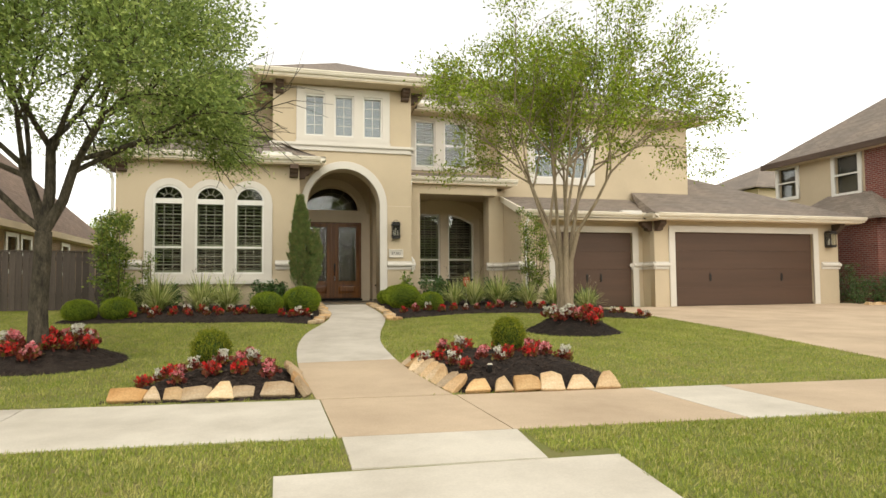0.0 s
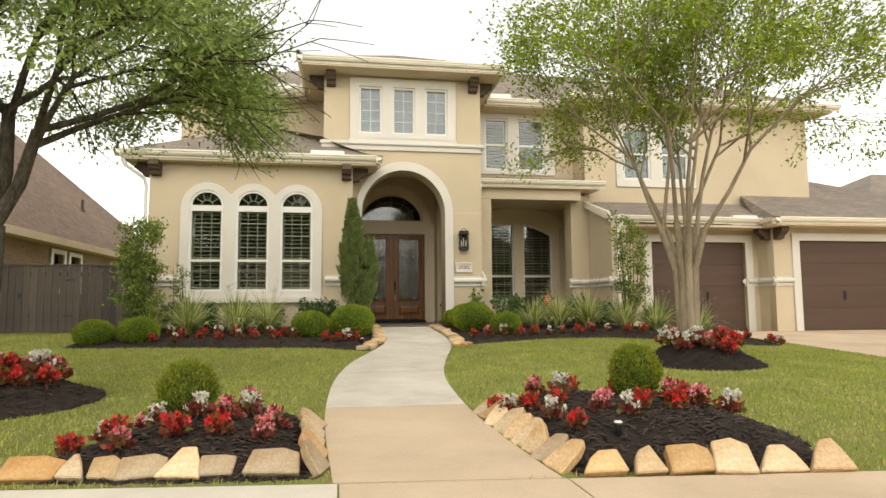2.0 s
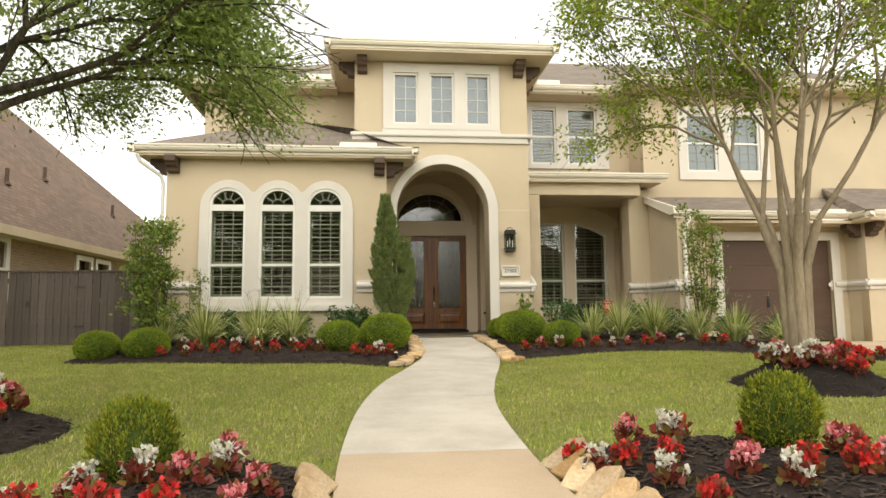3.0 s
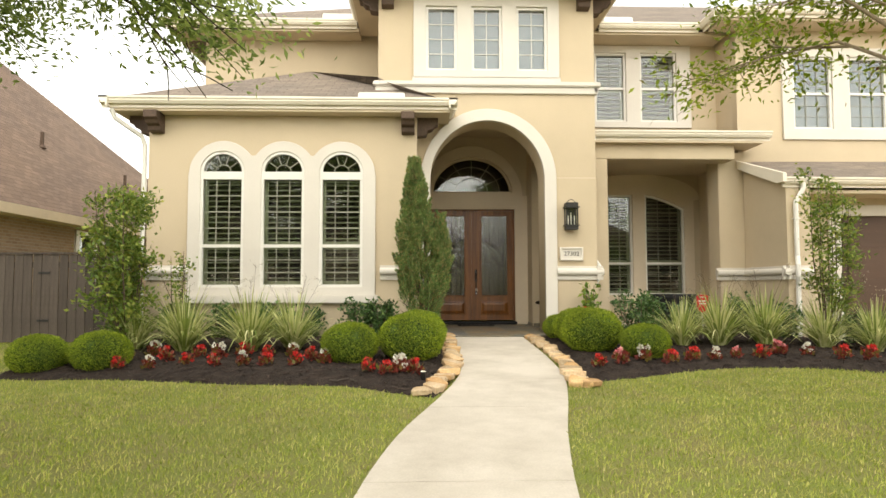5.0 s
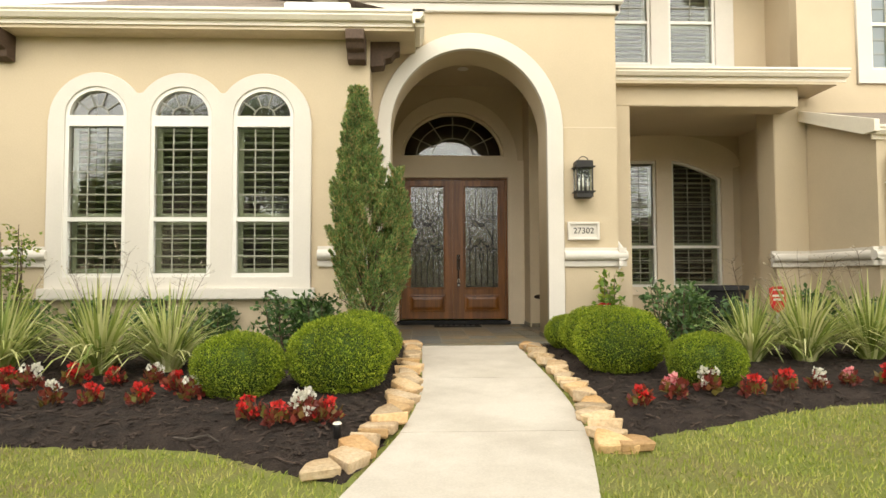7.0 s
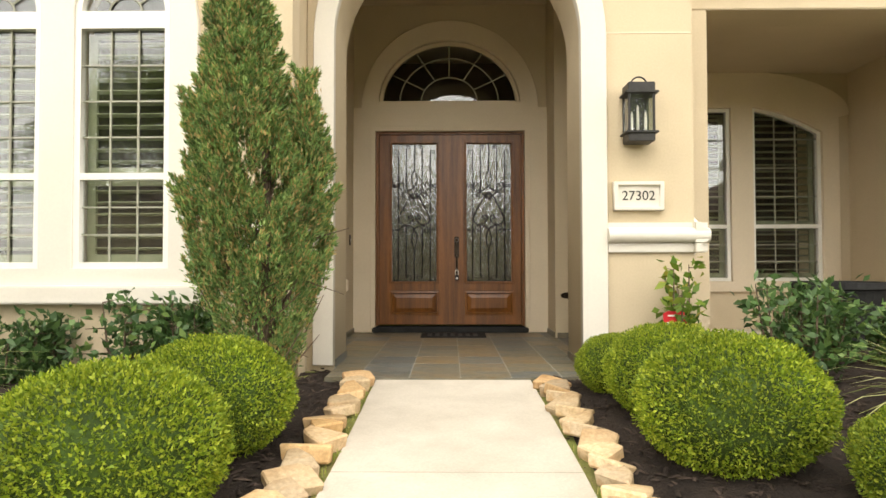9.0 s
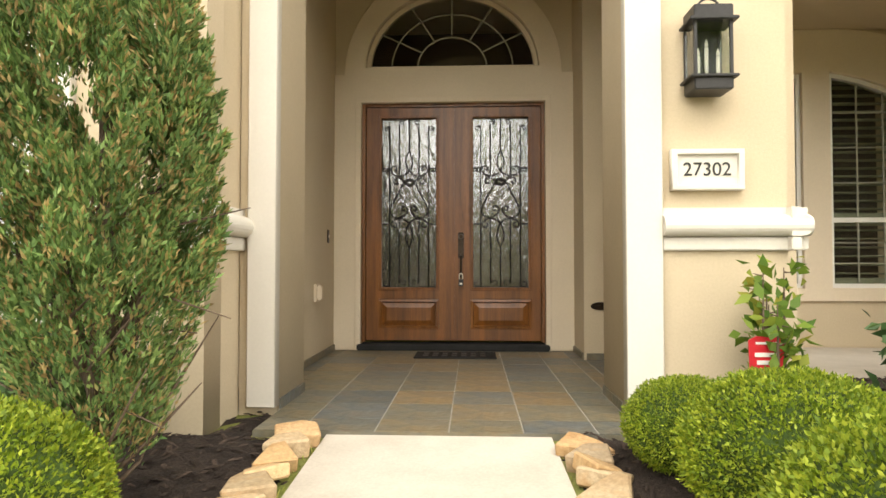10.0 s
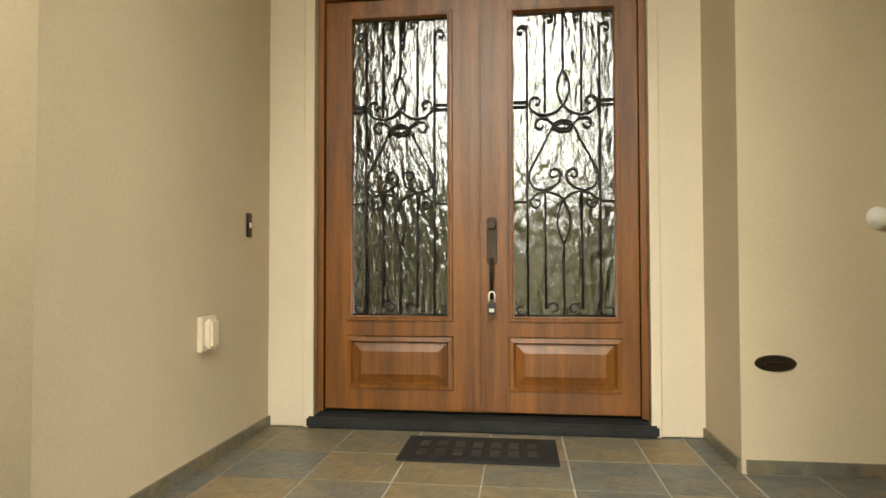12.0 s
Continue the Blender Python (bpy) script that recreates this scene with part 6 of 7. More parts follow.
def begonia(seed, petal, heads):
    """Bedding begonia: cupped bronze leaves on short stems, clusters of petals on top."""
    rng = np.random.default_rng(seed)
    b = empty("begonia")
    n = 70
    d = unit(rng, n)
    d[:, 2] = abs(d[:, 2])
    c = d * rng.uniform(0.02, 0.115, (n, 1)) * np.array((1, 1, 1.35)) + np.array((0, 0, 0.03))
    blades("leaves", leaf_quads(rng, c, d * 0.8 + np.array((0, 0, 0.4)), 0.075, 0.065, 0.45), BEGONIA_LEAF, b)
    for i in range(heads):
        a, r = rng.uniform(0, 6.28), rng.uniform(0.0, 0.11)
        p = np.array((r * math.cos(a), r * math.sin(a), 0.19 + rng.uniform(-0.06, 0.05) - 0.4 * r))
        m = 16
        dd = unit(rng, m)
        blades("flower", leaf_quads(rng, p + dd * 0.012, dd + np.array((0, 0, 0.3)), 0.04, 0.038, 0.3), PETAL[petal], b, f"{petal} flower head")
    return tagged(b, f"bronze-leaved bedding begonia with {petal} flowers", "begonia")


def plant_begonias():
    rng = random.Random(3)
    kinds = {"red": [], "pink": [], "white": []}

    def put(b, x, y, s, petal):
        kinds[petal].append((x, y, b.z(x, y) - 0.01, s * rng.uniform(0.9, 1.15), rng.uniform(0, 6.28)))
    for b, spots in ((FA, ((-0.95, 6.15, "red"), (-0.86, 6.5, "white"), (-0.72, 6.28, "red"), (-0.62, 6.05, "pink"), (-0.66, 6.7, "pink"), (-0.36, 6.98, "white"), (-0.3, 6.12, "red"), (-0.02, 6.42, "pink"), (-0.03, 6.12, "red"), (0.06, 6.95, "pink"), (0.3, 6.6, "pink"), (0.25, 6.15, "pink"), (-0.5, 6.45, "white"), (0.1, 6.68, "white"), (-0.22, 6.4, "white"))),
                     (FB, ((2.25, 6.95, "white"), (2.2, 7.2, "red"), (2.42, 6.9, "red"), (2.6, 7.25, "pink"), (2.62, 6.75, "red"), (2.75, 7.0, "white"), (2.5, 6.5, "white"), (2.85, 6.35, "pink"), (2.55, 6.15, "red"), (3.15, 6.3, "red"), (3.45, 6.25, "red"), (3.4, 6.75, "pink"), (3.6, 7.0, "pink"), (3.62, 6.6, "pink"), (3.8, 6.75, "red"), (3.72, 6.35, "pink"), (3.95, 6.3, "white"), (3.4, 7.15, "pink"), (2.95, 7.3, "red"), (3.3, 7.0, "red"), (3.0, 6.15, "white"), (4.05, 6.45, "red")))):
        for x, y, p in spots:
            put(b, *((x - 0.1, y + 0.2) if b is FA else (2.02 + 0.93 * (x - 2.2), y + 0.1)), 0.68, p)
    for key, n, cx, cy in (("oak", 15, -2.6, 8.65), ("crape", 14, 5.72, 10.22)):
        b = BEDS[key]
        for i in range(n):
            a = 6.28 * i / n + rng.uniform(-0.15, 0.15)
            r = rng.uniform(0.32, 0.5) if key == "crape" else rng.uniform(0.35, 0.62)
            put(b, cx + r * math.cos(a), cy + r * math.sin(a), 0.95, rng.choice(("red", "red", "pink", "white") if key == "crape" else ("red", "red", "pink", "red", "white")))
    xs = [-2.75 + 0.3 * i for i in range(10)] + [0.62, 0.8, 0.95, 0.45, 0.78]
    for i, x in enumerate(xs):
        y = 14.15 + rng.uniform(-0.25, 0.3) if i < 10 else 13.25 + rng.uniform(-0.12, 0.22)
        put(HA, x, y, 0.75, ("red", "white", "red", "red", "white", "red", "red", "white", "red", "pink")[i % 10])
    for i in range(8):
        put(HA, -2.5 + 0.34 * i + rng.uniform(-0.1, 0.1), 13.75 + rng.uniform(-0.15, 0.1), 0.66, ("red", "white", "red")[i % 3])
    for i in range(20):
        x = 3.15 + 0.33 * i
        front = float(np.interp(x, [2.64, 2.97, 3.72, 4.3, 5.1, 5.96, 6.64, 7.9, 8.9], [12.68, 13.0, 13.32, 13.62, 13.82, 13.74, 13.52, 13.0, 12.9]))
        put(HB, x, front + rng.uniform(0.3, 0.62), 0.75, ("red", "pink", "white", "red", "red", "white", "pink")[i % 7])
    for petal, spots in kinds.items():
        half = len(spots) // 2
        place(begonia(len(petal), petal, 9), spots[:half], "bedding begonias", 1.12)
        place(begonia(len(petal) + 9, petal, 6), spots[half:], "bedding begonias", 1.12)


plant_begonias()


# ---- trees ----
def grow(rng, tw, p, d, length, radius, depth, tips, spread, up, seg=7):
    """One limb and its children; tips collects where leaves hang."""
    q = p + d * length * 0.5 + unit(rng, 1)[0] * length * 0.05
    e = q + (d + np.array((0, 0, up * 0.3))) / np.linalg.norm(d + np.array((0, 0, up * 0.3))) * length * 0.5
    tube(tw, [p, q, e], [radius, radius * 0.82, radius * 0.66], seg if depth > 2 else 4, cap=False)
    if depth <= 3:
        tips.append((q, d, depth))
        tips.append((e, d, depth))
    if depth == 0:
        return
    for i in range(3 if depth > 1 else 2):
        nd = d + unit(rng, 1)[0] * spread + np.array((0, 0, up * 0.2))
        nd /= np.linalg.norm(nd)
        grow(rng, tw, e if i else q * 0.3 + e * 0.7, nd, length * rng.uniform(0.68, 0.9), radius * 0.6, depth - 1, tips, spread, up, seg)


def leaves_on(rng, tips, per, scatter, size, droop):
    quads = []
    for p, d, k in tips:
        n = int(per * rng.uniform(0.3, 1.5))
        c = p + rng.normal(0, scatter, (n, 3)) * np.array((1, 1, 0.7))
        quads.append(leaf_quads(rng, c, np.tile(d, (n, 1)), size, size * 0.42, 0.8, droop))
    return np.concatenate(quads)


def crape_myrtle(x, y, z):
    rng = np.random.default_rng(31)
    t = tagged(empty("crape_myrtle", (x, y, z)), "multi-stemmed crape myrtle with smooth pale bark and fresh sparse leaves", "tree")
    tw, tips = bmesh.new(), []
    for i in range(7):
        a = 6.28 * i / 7 + rng.uniform(-0.3, 0.3)
        o = np.array((math.cos(a), math.sin(a), 0))
        b = np.array((x, y, z - 0.05)) + o * 0.08
        m1 = b + o * rng.uniform(0.02, 0.06) + np.array((0, 0, rng.uniform(0.9, 1.2)))
        m2 = m1 + o * rng.uniform(0.08, 0.18) + np.array((0, 0, rng.uniform(0.5, 0.7)))
        tube(tw, [b, (b + m1) / 2, m1, m2], [0.08, 0.066, 0.056, 0.046], 9, cap=False)
        for j in range(2 if i % 2 else 1):
            d = o * rng.uniform(0.15, 0.7) + np.array((rng.normal(0, 0.2), rng.normal(0, 0.2), 1.0))
            d /= np.linalg.norm(d)
            grow(rng, tw, m2, d, rng.uniform(1.05, 1.5), 0.034, 4, tips, 0.68, 0.08)
    part("trunk", tw, CRAPE_BARK, t, "smooth peeling pale stems", smooth=True)
    tips = [q for q in tips if q[0][2] > z + 1.75 and rng.uniform() < 0.66]
    blades("crown", leaves_on(rng, tips, 34, 0.13, 0.08, 0.15), CRAPE_LEAF, t, "sparse yellow-green leaves")


crape_myrtle(5.58, 10.22, BEDS["crape"].z(5.58, 10.22))


def oak(x, y, z, per=66, size=0.068):
    rng = np.random.default_rng(52)
    t = tagged(empty("oak_tree", (x, y, z)), "young live oak with rough grey bark and small dark leaves", "tree")
    tw, tips = bmesh.new(), []
    fork = np.array((x + 0.03, y, z + 1.45))
    tube(tw, [(x, y, z - 0.1), (x, y, z + 0.06), (x - 0.01, y, z + 0.5), (x + 0.02, y, z + 1.0), fork], [0.15, 0.125, 0.11, 0.105, 0.10], 12, cap=False)
    stems = (((-0.34, 0.05, 1.0), 0.85, 0.072, ((-0.7, 0.2, 0.6), (0.1, -0.6, 0.7), (-0.9, -0.2, 0.45), (-0.2, 0.3, 1.0))),
             ((0.02, 0.10, 1.0), 1.15, 0.076, ((0.1, 0.7, 0.6), (-0.25, -0.6, 0.7), (0.4, -0.3, 0.9))),
             ((0.42, -0.05, 1.0), 0.95, 0.07, ((0.95, 0.2, 0.5), (0.5, -0.7, 0.5), (0.8, 0.6, 0.6), (0.5, 0.0, 1.0))),
             ((-0.85, -0.15, 0.75), 0.7, 0.05, ((-0.9, 0.2, 0.5), (-0.5, -0.6, 0.6))))
    for lean, reach, r, limbs in stems:
        d = np.array(lean) / np.linalg.norm(lean)
        bend = fork + d * reach * 0.5 + np.array((0.03, 0.02, -0.03))
        top = fork + d * reach + np.array((0.0, 0.0, 0.06))
        tube(tw, [fork - d * 0.06, bend, top], [r, r * 0.9, r * 0.78], 9, cap=False)
        for i, limb in enumerate(limbs):
            v = np.array(limb) / np.linalg.norm(limb)
            grow(rng, tw, top if i == 0 else bend * (0.15 * i) + top * (1 - 0.15 * i), v, rng.uniform(0.85, 1.05), r * 0.55, 4, tips, 0.62, -0.03)
    part("trunk", tw, BARK, t, "rough grey-brown trunk and limbs", smooth=True)
    tips = [q for q in tips if q[0][2] > z + 2.4 + 0.2 * max(0.0, q[0][1] - y) and q[0][0] < x + 2.45 and rng.uniform() < 0.8]
    blades("crown", leaves_on(rng, tips, per, 0.2, size, 0.25), OAK_LEAF, t, "dense small dark-green leaves")
    return t


oak(-2.67, 8.5, BEDS["oak"].z(-2.67, 8.5))

# ---- small garden things ----
def yard_sign(x, y, z):
    bm = bmesh.new()
    prof = [(-0.09, 0.25), (-0.05, 0.27), (0.05, 0.27), (0.09, 0.25), (0.085, 0.1), (0.05, 0.03), (0.0, 0.0), (-0.05, 0.03), (-0.085, 0.1)]
    a = [bm.verts.new((x + px, y - 0.004, z + 0.33 + pz)) for px, pz in prof]
    b = [bm.verts.new((x + px, y + 0.004, z + 0.33 + pz)) for px, pz in prof]
    bm.faces.new(a)
    bm.faces.new(b[::-1])
    for i in range(len(a)):
        j = (i + 1) % len(a)
        bm.faces.new((a[j], a[i], b[i], b[j]))
    bmesh.ops.recalc_face_normals(bm, faces=bm.faces)
    s = tagged(part("yard_sign", bm, RED), "small red shield-shaped yard sign on a stake", "sign")
    for w, h in ((0.055, 0.235), (0.06, 0.175), (0.05, 0.135)):
        part("bar", boxed(x - w, x + w, y - 0.0075, y - 0.0045, z + 0.33 + h - (0.006 if h > 0.2 else 0.011), z + 0.33 + h + (0.006 if h > 0.2 else 0.011)), WHITE, s)
    part("stake", boxed(x - 0.012, x + 0.012, y + 0.005, y + 0.015, z - 0.05, z + 0.5), WHITE, s, "thin white stake")


yard_sign(5.25, 15.4, HB.z(5.25, 15.4) + 0.12)
yard_sign(3.86, 16.8, HB.z(3.86, 16.8) - 0.15)


def planter(x, y, z):
    bm = bmesh.new()
    prof = [(0.28, 0.0), (0.38, 0.55), (0.42, 0.56), (0.42, 0.62), (0.36, 0.62), (0.34, 0.5), (0.0, 0.48)]
    n = 28
    rings = [[bm.verts.new((x + r * math.cos(6.2832 * k / n), y + r * math.sin(6.2832 * k / n), z + h)) for k in range(n)] for r, h in prof[:-1]]
    for p, q in zip(rings, rings[1:]):
        for k in range(n):
            bm.faces.new((p[k], p[(k + 1) % n], q[(k + 1) % n], q[k]))
    bm.faces.new(rings[0][::-1])
    bm.faces.new(rings[-1])
    tagged(part("planter", bm, RUBBER), "wide black tub planter under the porch window", "planter")


planter(5.85, 18.0, HB.z(5.85, 18.0))


def path_light(x, y, z):
    bm = bmesh.new()
    tube(bm, [(x, y, z - 0.04), (x, y, z + 0.07), (x, y, z + 0.085)], [0.022, 0.026, 0.028], 12)
    l = tagged(part("path_light", bm, IRON, smooth=True), "small black in-ground path light in mulch", "garden light")
    c = bmesh.new()
    tube(c, [(x, y, z + 0.085), (x, y, z + 0.095)], [0.03, 0.024], 12)
    part("lens", c, GUTTER, l)


path_light(2.55, 6.0, FB.z(2.55, 6.0))
path_light(1.05, 12.95, HA.z(1.05, 12.95))
st = bmesh.new()
tube(st, [(0.02, 13.05, HA.z(0.02, 13.05) + 0.012), (0.12, 13.0, HA.z(0.12, 13.0) + 0.02), (0.24, 13.02, HA.z(0.24, 13.02) + 0.03), (0.33, 12.95, HA.z(0.33, 12.95) + 0.015)], [0.008, 0.008, 0.007, 0.004], 6)
tagged(part("stick", st, FENCE_WOOD), "fallen grey stick lying on the mulch", "stick")
dr = bmesh.new()
tube(dr, [(5.75, 14.55, ground_z(14.5) + 0.06), (5.78, 14.2, ground_z(14.2) + 0.045)], 0.05, 14)
tagged(part("drain_pipe", dr, RUBBER), "black drain pipe end at the bed's edge", "pipe")


# ---- fences ----
def fence(name, x0, x1, y, top, label, gate=None):
    f = tagged(empty(name, ((x0 + x1) / 2, y, ground_z(y))), label, "fence")
    rng = random.Random(int(x0 * 10))
    w = 0.14
    x = x0
    made = []
    for i in range(3):
        h = rng.uniform(-0.02, 0.02)
        bm = boxed(-w / 2 + 0.003, w / 2 - 0.003, -0.01, 0.01, 0.0, top - ground_z(y) + h)
        for v in bm.verts:
            if v.co.z > 0.5:
                v.co.x *= 0.93
        me = bpy.data.meshes.new("picket")
        bm.to_mesh(me)
        bm.free()
        me.materials.append(FENCE_WOOD)
        made.append(me)
    while x < x1:
        ob = new("picket", rng.choice(made))
        ob.parent = f
        ob.matrix_parent_inverse = f.matrix_world.inverted()
        ob.matrix_basis = pose(x + w / 2, y + rng.uniform(-0.004, 0.004), ground_z(y) + 0.03, 0, rng.uniform(-0.5, 0.5), 0)
        x += w
    for z in (0.35, 1.2):
        part("rail", boxed(x0, x1, y + 0.012, y + 0.055, ground_z(y) + z, ground_z(y) + z + 0.09), FENCE_WOOD, f)
    part("cap_rail", boxed(x0, x1, y - 0.03, y + 0.05, top + 0.032, top + 0.06), FENCE_WOOD, f)
    if gate:
        for z in (0.35, 1.1):
            part("hinge", boxed(gate - 0.02, gate + 0.16, y - 0.022, y - 0.014, ground_z(y) + z, ground_z(y) + z + 0.035), IRON, f, "black strap hinge")
        part("latch", boxed(gate - 0.9, gate - 0.84, y - 0.03, y - 0.014, ground_z(y) + 0.75, ground_z(y) + 0.85), IRON, f)


fence("side_fence", -9.6, -3.56, 16.2, 1.92, "weathered grey cedar picket fence with a gate", -5.0)
fence("side_fence", 20.2, 30.0, 19.0, 2.1, "weathered grey cedar picket fence beyond the driveway")

# ---- hedges by the driveway ----
for i, (x, y, d) in enumerate(((19.9, 16.6, 1.0), (20.6, 16.4, 1.1), (21.4, 16.5, 1.15), (20.1, 17.6, 1.5))):
    loose_shrub("driveway_shrub", x, y, ground_z(y, x), 0.95 * d, 0.5 * d, DARK_LEAF, "dense dark-green shrub beside the driveway", 80 + i, 12, 1500, 0.07, 0.05)["group"] = "shrubs beside the driveway"
rs = random.Random(9)
for i in range(7):
    stone(19.6 + i * 0.3, 16.0, ground_z(16.0, 20.0) + 0.05, 0.3, 0.2, 0.12, rs.uniform(-0.4, 0.4), 0.1, rs.random())

# ---- neighbouring houses ----
def brick_material(name, a, b_, mortar):
    m = shingled(name, a, b_, 0.075)
    for n in m.node_tree.nodes:
        if n.type == "TEX_BRICK":
            n.inputs["Brick Width"].default_value, n.inputs["Mortar Size"].default_value = 0.21, 0.008
            n.inputs["Mortar"].default_value = (*mortar, 1)
    return m


BRICK = brick_material("tan brick", (0.33, 0.22, 0.15), (0.42, 0.30, 0.21), (0.42, 0.37, 0.31))
RED_BRICK = brick_material("red brick", (0.17, 0.045, 0.035), (0.24, 0.075, 0.055), (0.3, 0.25, 0.22))


def side_wall(x, y0, y1, z0, z1, material, parent, holes=()):
    """A wall that runs along y and faces either way, with openings (y0, y1, z0, z1)."""
    bm = slab([rect(y0, y1, z0, z1)] + [rect(*h) for h in holes], 0.2, -0.1)
    turned(bm, Matrix.Translation((x, 0, 0)) @ Matrix.Rotation(radians(90), 4, "Z"))
    uv = bm.loops.layers.uv.verify()
    for f in bm.faces:
        for lp in f.loops:
            lp[uv].uv = (lp.vert.co.y + lp.vert.co.x, lp.vert.co.z)
    return part("wall", bm, material, parent)


def brick_box(*a):
    """A wall along x with brick courses that follow its length."""
    bm = boxed(*a)
    uv = bm.loops.layers.uv.verify()
    for f in bm.faces:
        for lp in f.loops:
            lp[uv].uv = (lp.vert.co.x + lp.vert.co.y, lp.vert.co.z)
    return bm


def far_window(x, y0, y1, z0, z1, parent, facing):
    # a dark box behind the pane, coloured as the unlit inside
    w = part("window", boxed(x - 0.02, x + 0.02, y0, y1, z0, z1), SHADE_FILL, parent)
    fr = slab([rect(y0 - 0.16, y1 + 0.16, z0 - 0.14, z1 + 0.14), rect(y0, y1, z0, (z0 + z1) / 2 - 0.03), rect(y0, y1, (z0 + z1) / 2 + 0.03, z1)], 0.08, -0.04)
    turned(fr, Matrix.Translation((x + 0.18 * facing, 0, 0)) @ Matrix.Rotation(radians(90), 4, "Z"))
    part("frame", fr, WHITE, w, "white window frame")
    p = part("pane", boxed(x + 0.04 * facing - 0.004, x + 0.04 * facing + 0.004, y0, y1, z0, z1), GLASS, w)


def west_neighbour():
    h = tagged(empty("neighbour_house", (-12, 24, 0.4)), "single-storey tan brick house with a long brown hipped roof", "house")
    wins = ((18.6, 19.5, 1.6, 2.9), (23.2, 24.0, 1.7, 2.8), (24.5, 25.3, 1.7, 2.8), (29.0, 29.8, 1.7, 2.8))
    side_wall(-8.3, 10.0, 35.4, 0.3, 3.1, BRICK, h, wins)
    for a in wins:
        far_window(-8.36, *a, h, 1)
    part("wall", brick_box(-16, -8.4, 10.0, 10.2, 0.3, 3.1), BRICK, h)
    part("wall", brick_box(-16, -8.4, 35.2, 35.4, 0.3, 3.1), BRICK, h)
    z = 3.2
    roof_part("roof", [((-7.7, 9.4, z), (-7.7, 36.0, z), (-12.0, 25.5, 8.4), (-12.0, 15.0, 8.4)), ((-7.7, 36.0, z), (-16.3, 36.0, z), (-12.0, 25.5, 8.4)), ((-16.3, 9.4, z), (-7.7, 9.4, z), (-12, 15.0, 8.4)), ((-16.3, 36, z), (-16.3, 9.4, z), (-12, 15, 8.4), (-12, 25.5, 8.4))], ROOF_FAR, h)
    part("soffit", boxed(-8.3, -7.75, 9.5, 35.9, 3.02, 3.1), SOFFIT, h)
    part("fascia", boxed(-7.75, -7.68, 9.4, 36.0, 3.0, 3.22), SOFFIT, h, "brown gutter")
    for x, y in ((-9.4, 23.5), (-9.0, 27.5), (-9.9, 21.0), (-8.8, 20.5)):
        zz = 3.2 + (-7.7 - x) * 5.2 / 4.3
        v = bmesh.new()
        tube(v, [(x, y, zz - 0.1), (x, y, zz + 0.42)], 0.05, 10)
        tube(v, [(x, y, zz - 0.02), (x, y, zz + 0.06)], [0.12, 0.07], 10)
        part("roof_vent", v, BRACKET, h, "brown vent pipe")


west_neighbour()


def east_neighbour():
    h = tagged(empty("neighbour_house", (26, 19, 0.4)), "two-storey stucco and red brick house with hipped shingle roofs", "house")
    wins = ((18.2, 19.23, 4.56, 6.0), (21.15, 22.1, 4.76, 6.0))
    side_wall(22.0, 17.9, 22.3, 0.3, 6.2, STUCCO, h, wins)
    for a in wins:
        far_window(22.06, *a, h, -1)
    side_wall(21.94, 12.2, 17.89, 0.3, 6.2, RED_BRICK, h, ((15.6, 16.7, 4.6, 5.9),))
    far_window(22.0, 15.6, 16.7, 4.6, 5.9, h, -1)
    part("wall", brick_box(22.0, 32.0, 12.2, 12.4, 0.3, 6.2), RED_BRICK, h)
    part("wall", boxed(22.0, 32.0, 22.1, 22.3, 0.3, 6.2), STUCCO, h)
    z = 6.25
    roof_part("roof", [((21.4, 11.6, z), (21.4, 22.6, z), (26.6, 17.6, 10.0), (26.6, 16.6, 10.0)), ((21.4, 11.6, z), (26.6, 16.6, 10.0), (32, 11.6, z)), ((21.4, 22.6, z), (32, 22.6, z), (26.6, 17.6, 10.0)), ((32, 11.6, z), (26.6, 16.6, 10.0), (26.6, 17.6, 10.0), (32, 22.6, z))], ROOF, h)
    part("soffit", boxed(21.45, 22.0, 11.7, 22.5, 6.05, 6.13), SOFFIT, h)
    part("fascia", boxed(21.38, 21.46, 11.6, 22.6, 6.05, 6.28), BRACKET, h)
    # low brick wing
    side_wall(21.0, 16.7, 20.6, 0.3, 3.35, RED_BRICK, h)
    part("wall", brick_box(21.1, 21.93, 16.7, 16.9, 0.3, 3.35), RED_BRICK, h)
    part("wall", brick_box(21.1, 21.93, 20.4, 20.6, 0.3, 3.35), RED_BRICK, h)
    roof_part("roof", [((20.5, 16.2, 3.4), (20.5, 21.1, 3.4), (22.0, 19.5, 4.6), (22.0, 17.8, 4.6)), ((20.5, 16.2, 3.4), (22.0, 17.8, 4.6), (22.0, 16.2, 3.4)), ((20.5, 21.1, 3.4), (22.0, 21.1, 3.4), (22.0, 19.5, 4.6))], ROOF, h)
    far = boxed(31.5, 43, 34, 42, 0.3, 7.3)
    f = tagged(empty("far_house", (37, 38, 0.4)), "distant stucco house with a hipped roof", "house")
    part("wall", far, STUCCO, f)
    roof_part("roof", [((30.8, 33.4, 7.35), (43.6, 33.4, 7.35), (39, 38, 9.6), (35.4, 38, 9.6)), ((30.8, 33.4, 7.35), (35.4, 38, 9.6), (30.8, 42.6, 7.35)), ((43.6, 33.4, 7.35), (43.6, 42.6, 7.35), (39, 38, 9.6)), ((30.8, 42.6, 7.35), (35.4, 38, 9.6), (39, 38, 9.6), (43.6, 42.6, 7.35))], ROOF, f)


east_neighbour()


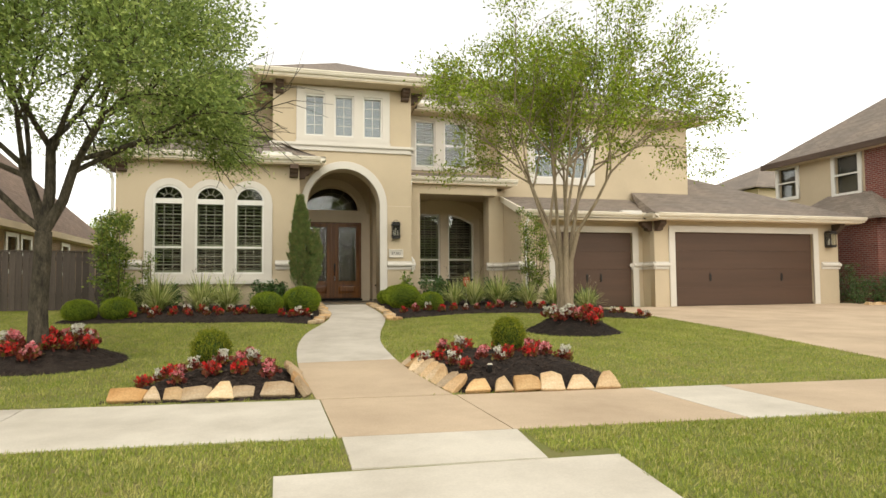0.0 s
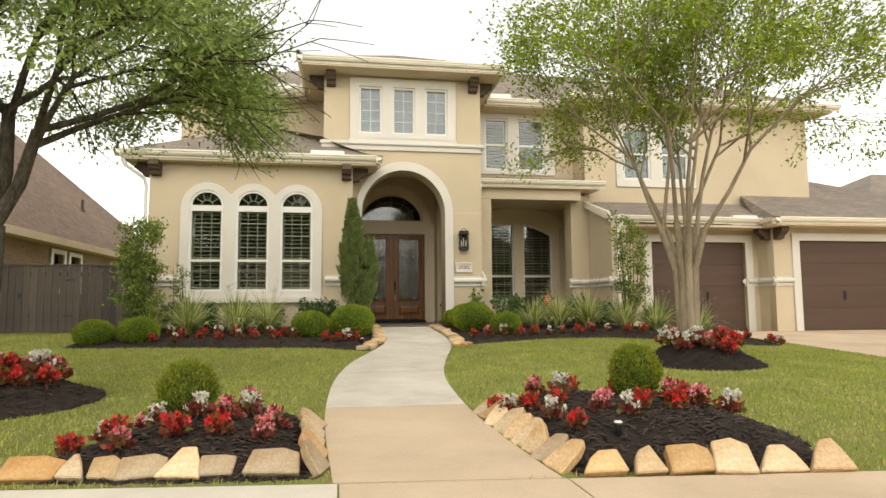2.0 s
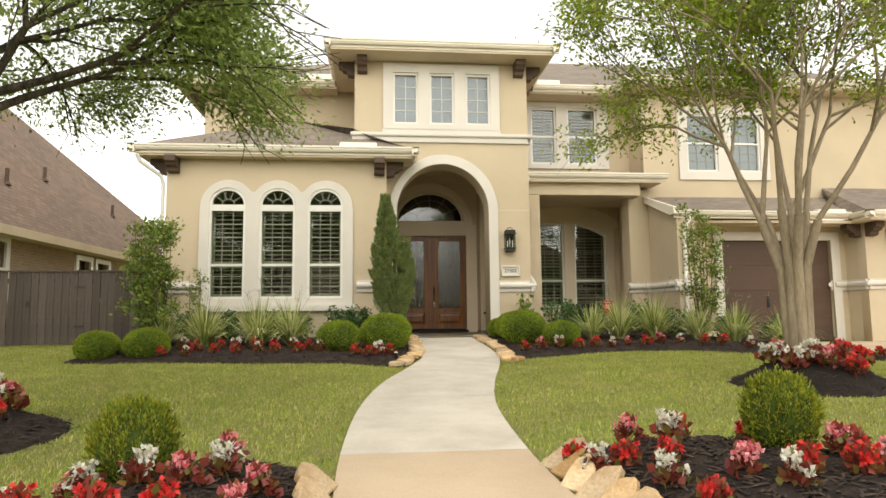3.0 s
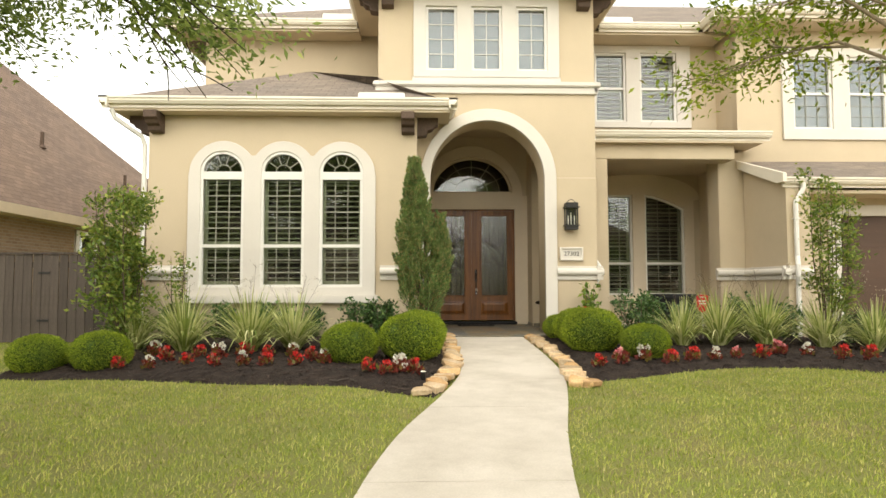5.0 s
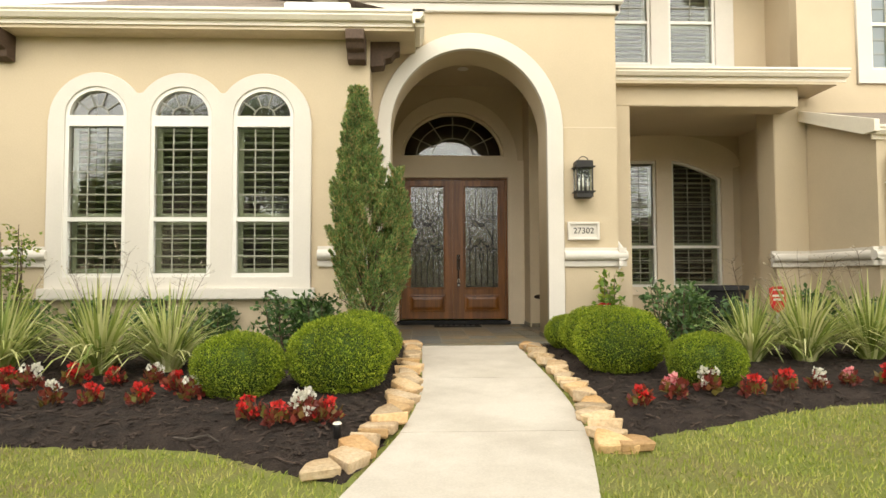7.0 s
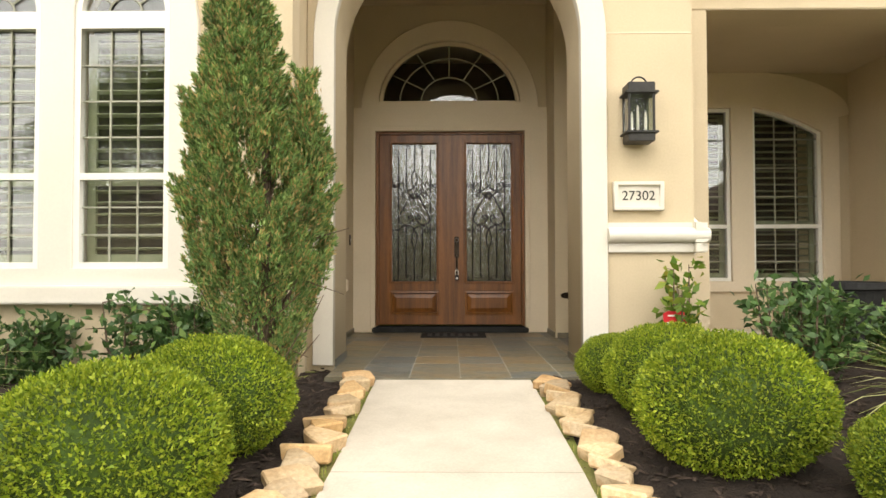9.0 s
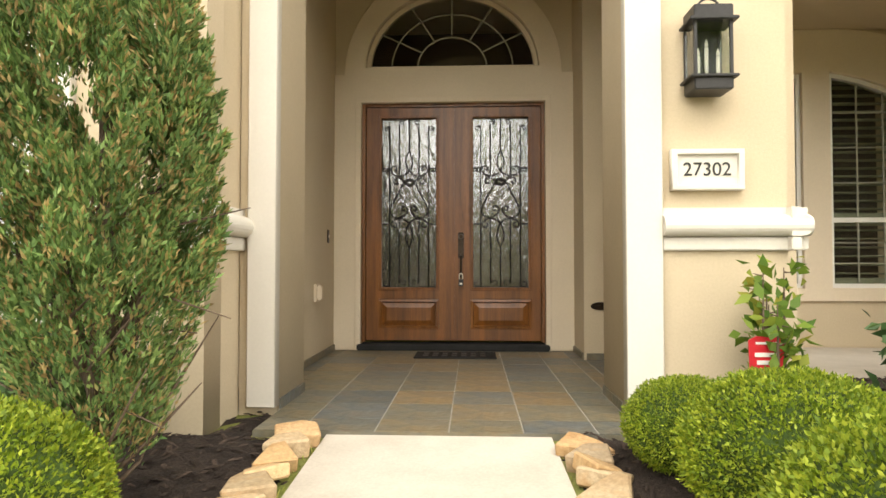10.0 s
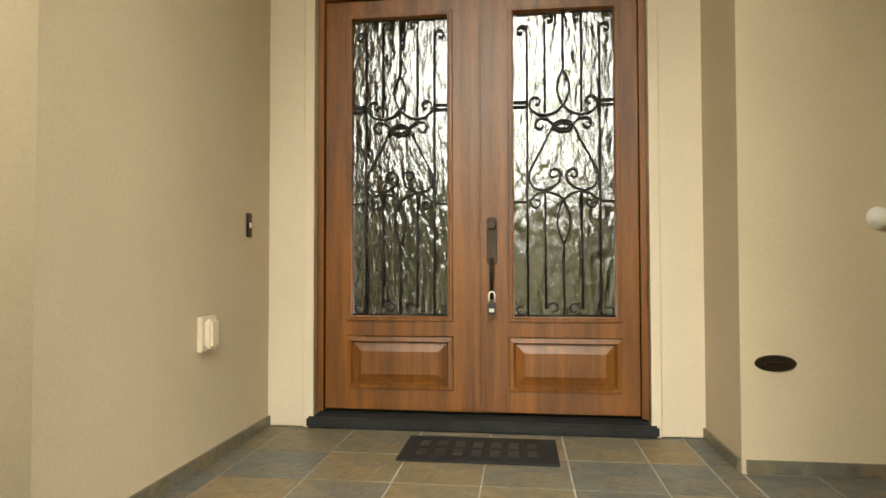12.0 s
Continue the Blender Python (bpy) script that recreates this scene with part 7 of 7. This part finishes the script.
def across_street():
    """What the window glass mirrors: houses and trees over the road."""
    for x in (-17.5, -2.0, 13.5, 29.0):
        h = tagged(empty("opposite_house", (x, -26, 0)), "plain tan house over the road with a brown hipped roof", "house")
        part("wall", boxed(x - 7, x + 7, -32, -22, -0.05, 5.6), STUCCO, h)
        roof_part("roof", [((x - 7.6, -21.4, 5.6), (x + 7.6, -21.4, 5.6), (x + 2.5, -27, 9), (x - 2.5, -27, 9)), ((x - 7.6, -32.6, 5.6), (x + 7.6, -32.6, 5.6), (x + 2.5, -27, 9), (x - 2.5, -27, 9)), ((x - 7.6, -21.4, 5.6), (x - 2.5, -27, 9), (x - 7.6, -32.6, 5.6)), ((x + 7.6, -21.4, 5.6), (x + 2.5, -27, 9), (x + 7.6, -32.6, 5.6))], ROOF_FAR, h)
    tree = oak(-9.0, -13.5, 0.0, 12, 0.16)
    for x, y, a in ((4.5, -14.5, 130), (13.0, -13.0, 220), (-16, 44, 10), (-10, 48, 80)):
        copy_thing(tree, pose(x, y, 0 if y < 0 else 0.5, 0, 0, a))


across_street()


# ---- lawn ----
def lawn():
    rng = np.random.default_rng(77)
    ok = []
    polys = [b.poly for b in BEDS.values()]
    drive = [(6.6, -1.2), (8.4, 3.3)] + DRIVE_EDGE + [(30, 17.2), (30, -1.2)]
    for x0, x1, y0, y1, n in ((-6.0, 10.0, 4.7, 16.5, 330000), (-5.0, 0.77, 1.2, 4.7, 70000), (1.9, 9.0, 1.2, 4.1, 75000), (-13, -6.0, 6.2, 16.1, 60000), (-13.0, -5.0, 1.2, 5.5, 34000), (-13.0, 9.0, -1.2, 1.2, 90000)):
        xs, ys = rng.uniform(x0, x1, n), rng.uniform(y0, y1, n)
        keep = np.ones(n, bool)
        wl = np.interp(ys, [p[1] for p in WALK_L], [p[0] for p in WALK_L])
        wr = np.interp(ys, [p[1] for p in WALK_R], [p[0] for p in WALK_R])
        keep &= ~((ys > 5.6) & (xs > wl - 0.01) & (xs < wr + 0.01))
        sk = skew(xs)
        keep &= ~((ys > 4.08 + sk) & (ys < 5.70 + sk))
        keep &= ~((ys < 3.25) & (ys > 1.38) & (xs > 0.17) & (xs < 2.16 + 0.15 * (ys - 1.4)))
        keep &= ~((ys >= 3.1) & (ys < 4.2) & (xs > 0.66) & (xs < 2.05))
        for poly in polys + [drive]:
            r = np.zeros(n, bool)
            for (ax, ay), (bx, by) in zip(poly, poly[1:] + poly[:1]):
                if ay != by:
                    r ^= ((ay > ys) != (by > ys)) & (xs < (bx - ax) * (ys - ay) / (by - ay) + ax)
            keep &= ~r
        keep &= ~((xs > -3.55) & (ys > 16.6))
        ok.append(np.stack([xs[keep], ys[keep]], axis=1))
    p = np.concatenate(ok)
    n = len(p)
    gz = np.array([ground_z(y, x) for x, y in p])
    a = rng.uniform(0, 6.283, n)
    L = rng.uniform(0.02, 0.046, n)
    lean = rng.uniform(0.2, 1.3, n)
    w = rng.uniform(0.0022, 0.0045, n)
    c, s = np.cos(a), np.sin(a)
    base = np.stack([p[:, 0], p[:, 1], gz - 0.004], axis=1)
    side = np.stack([-s * w, c * w, np.zeros(n)], axis=1)
    tip = base + np.stack([c * np.sin(lean) * L, s * np.sin(lean) * L, np.cos(lean) * L + 0.008], axis=1)
    mid = base * 0.5 + tip * 0.5 + np.stack([np.zeros(n), np.zeros(n), L * 0.12], axis=1)
    blades("grass", np.stack([base - side, base + side, mid + side * 0.9, tip], axis=1), GRASS)
    tagged(bpy.data.objects["grass"], "short mixed green and straw-coloured lawn grass", "grass", kind="stuff")


lawn()
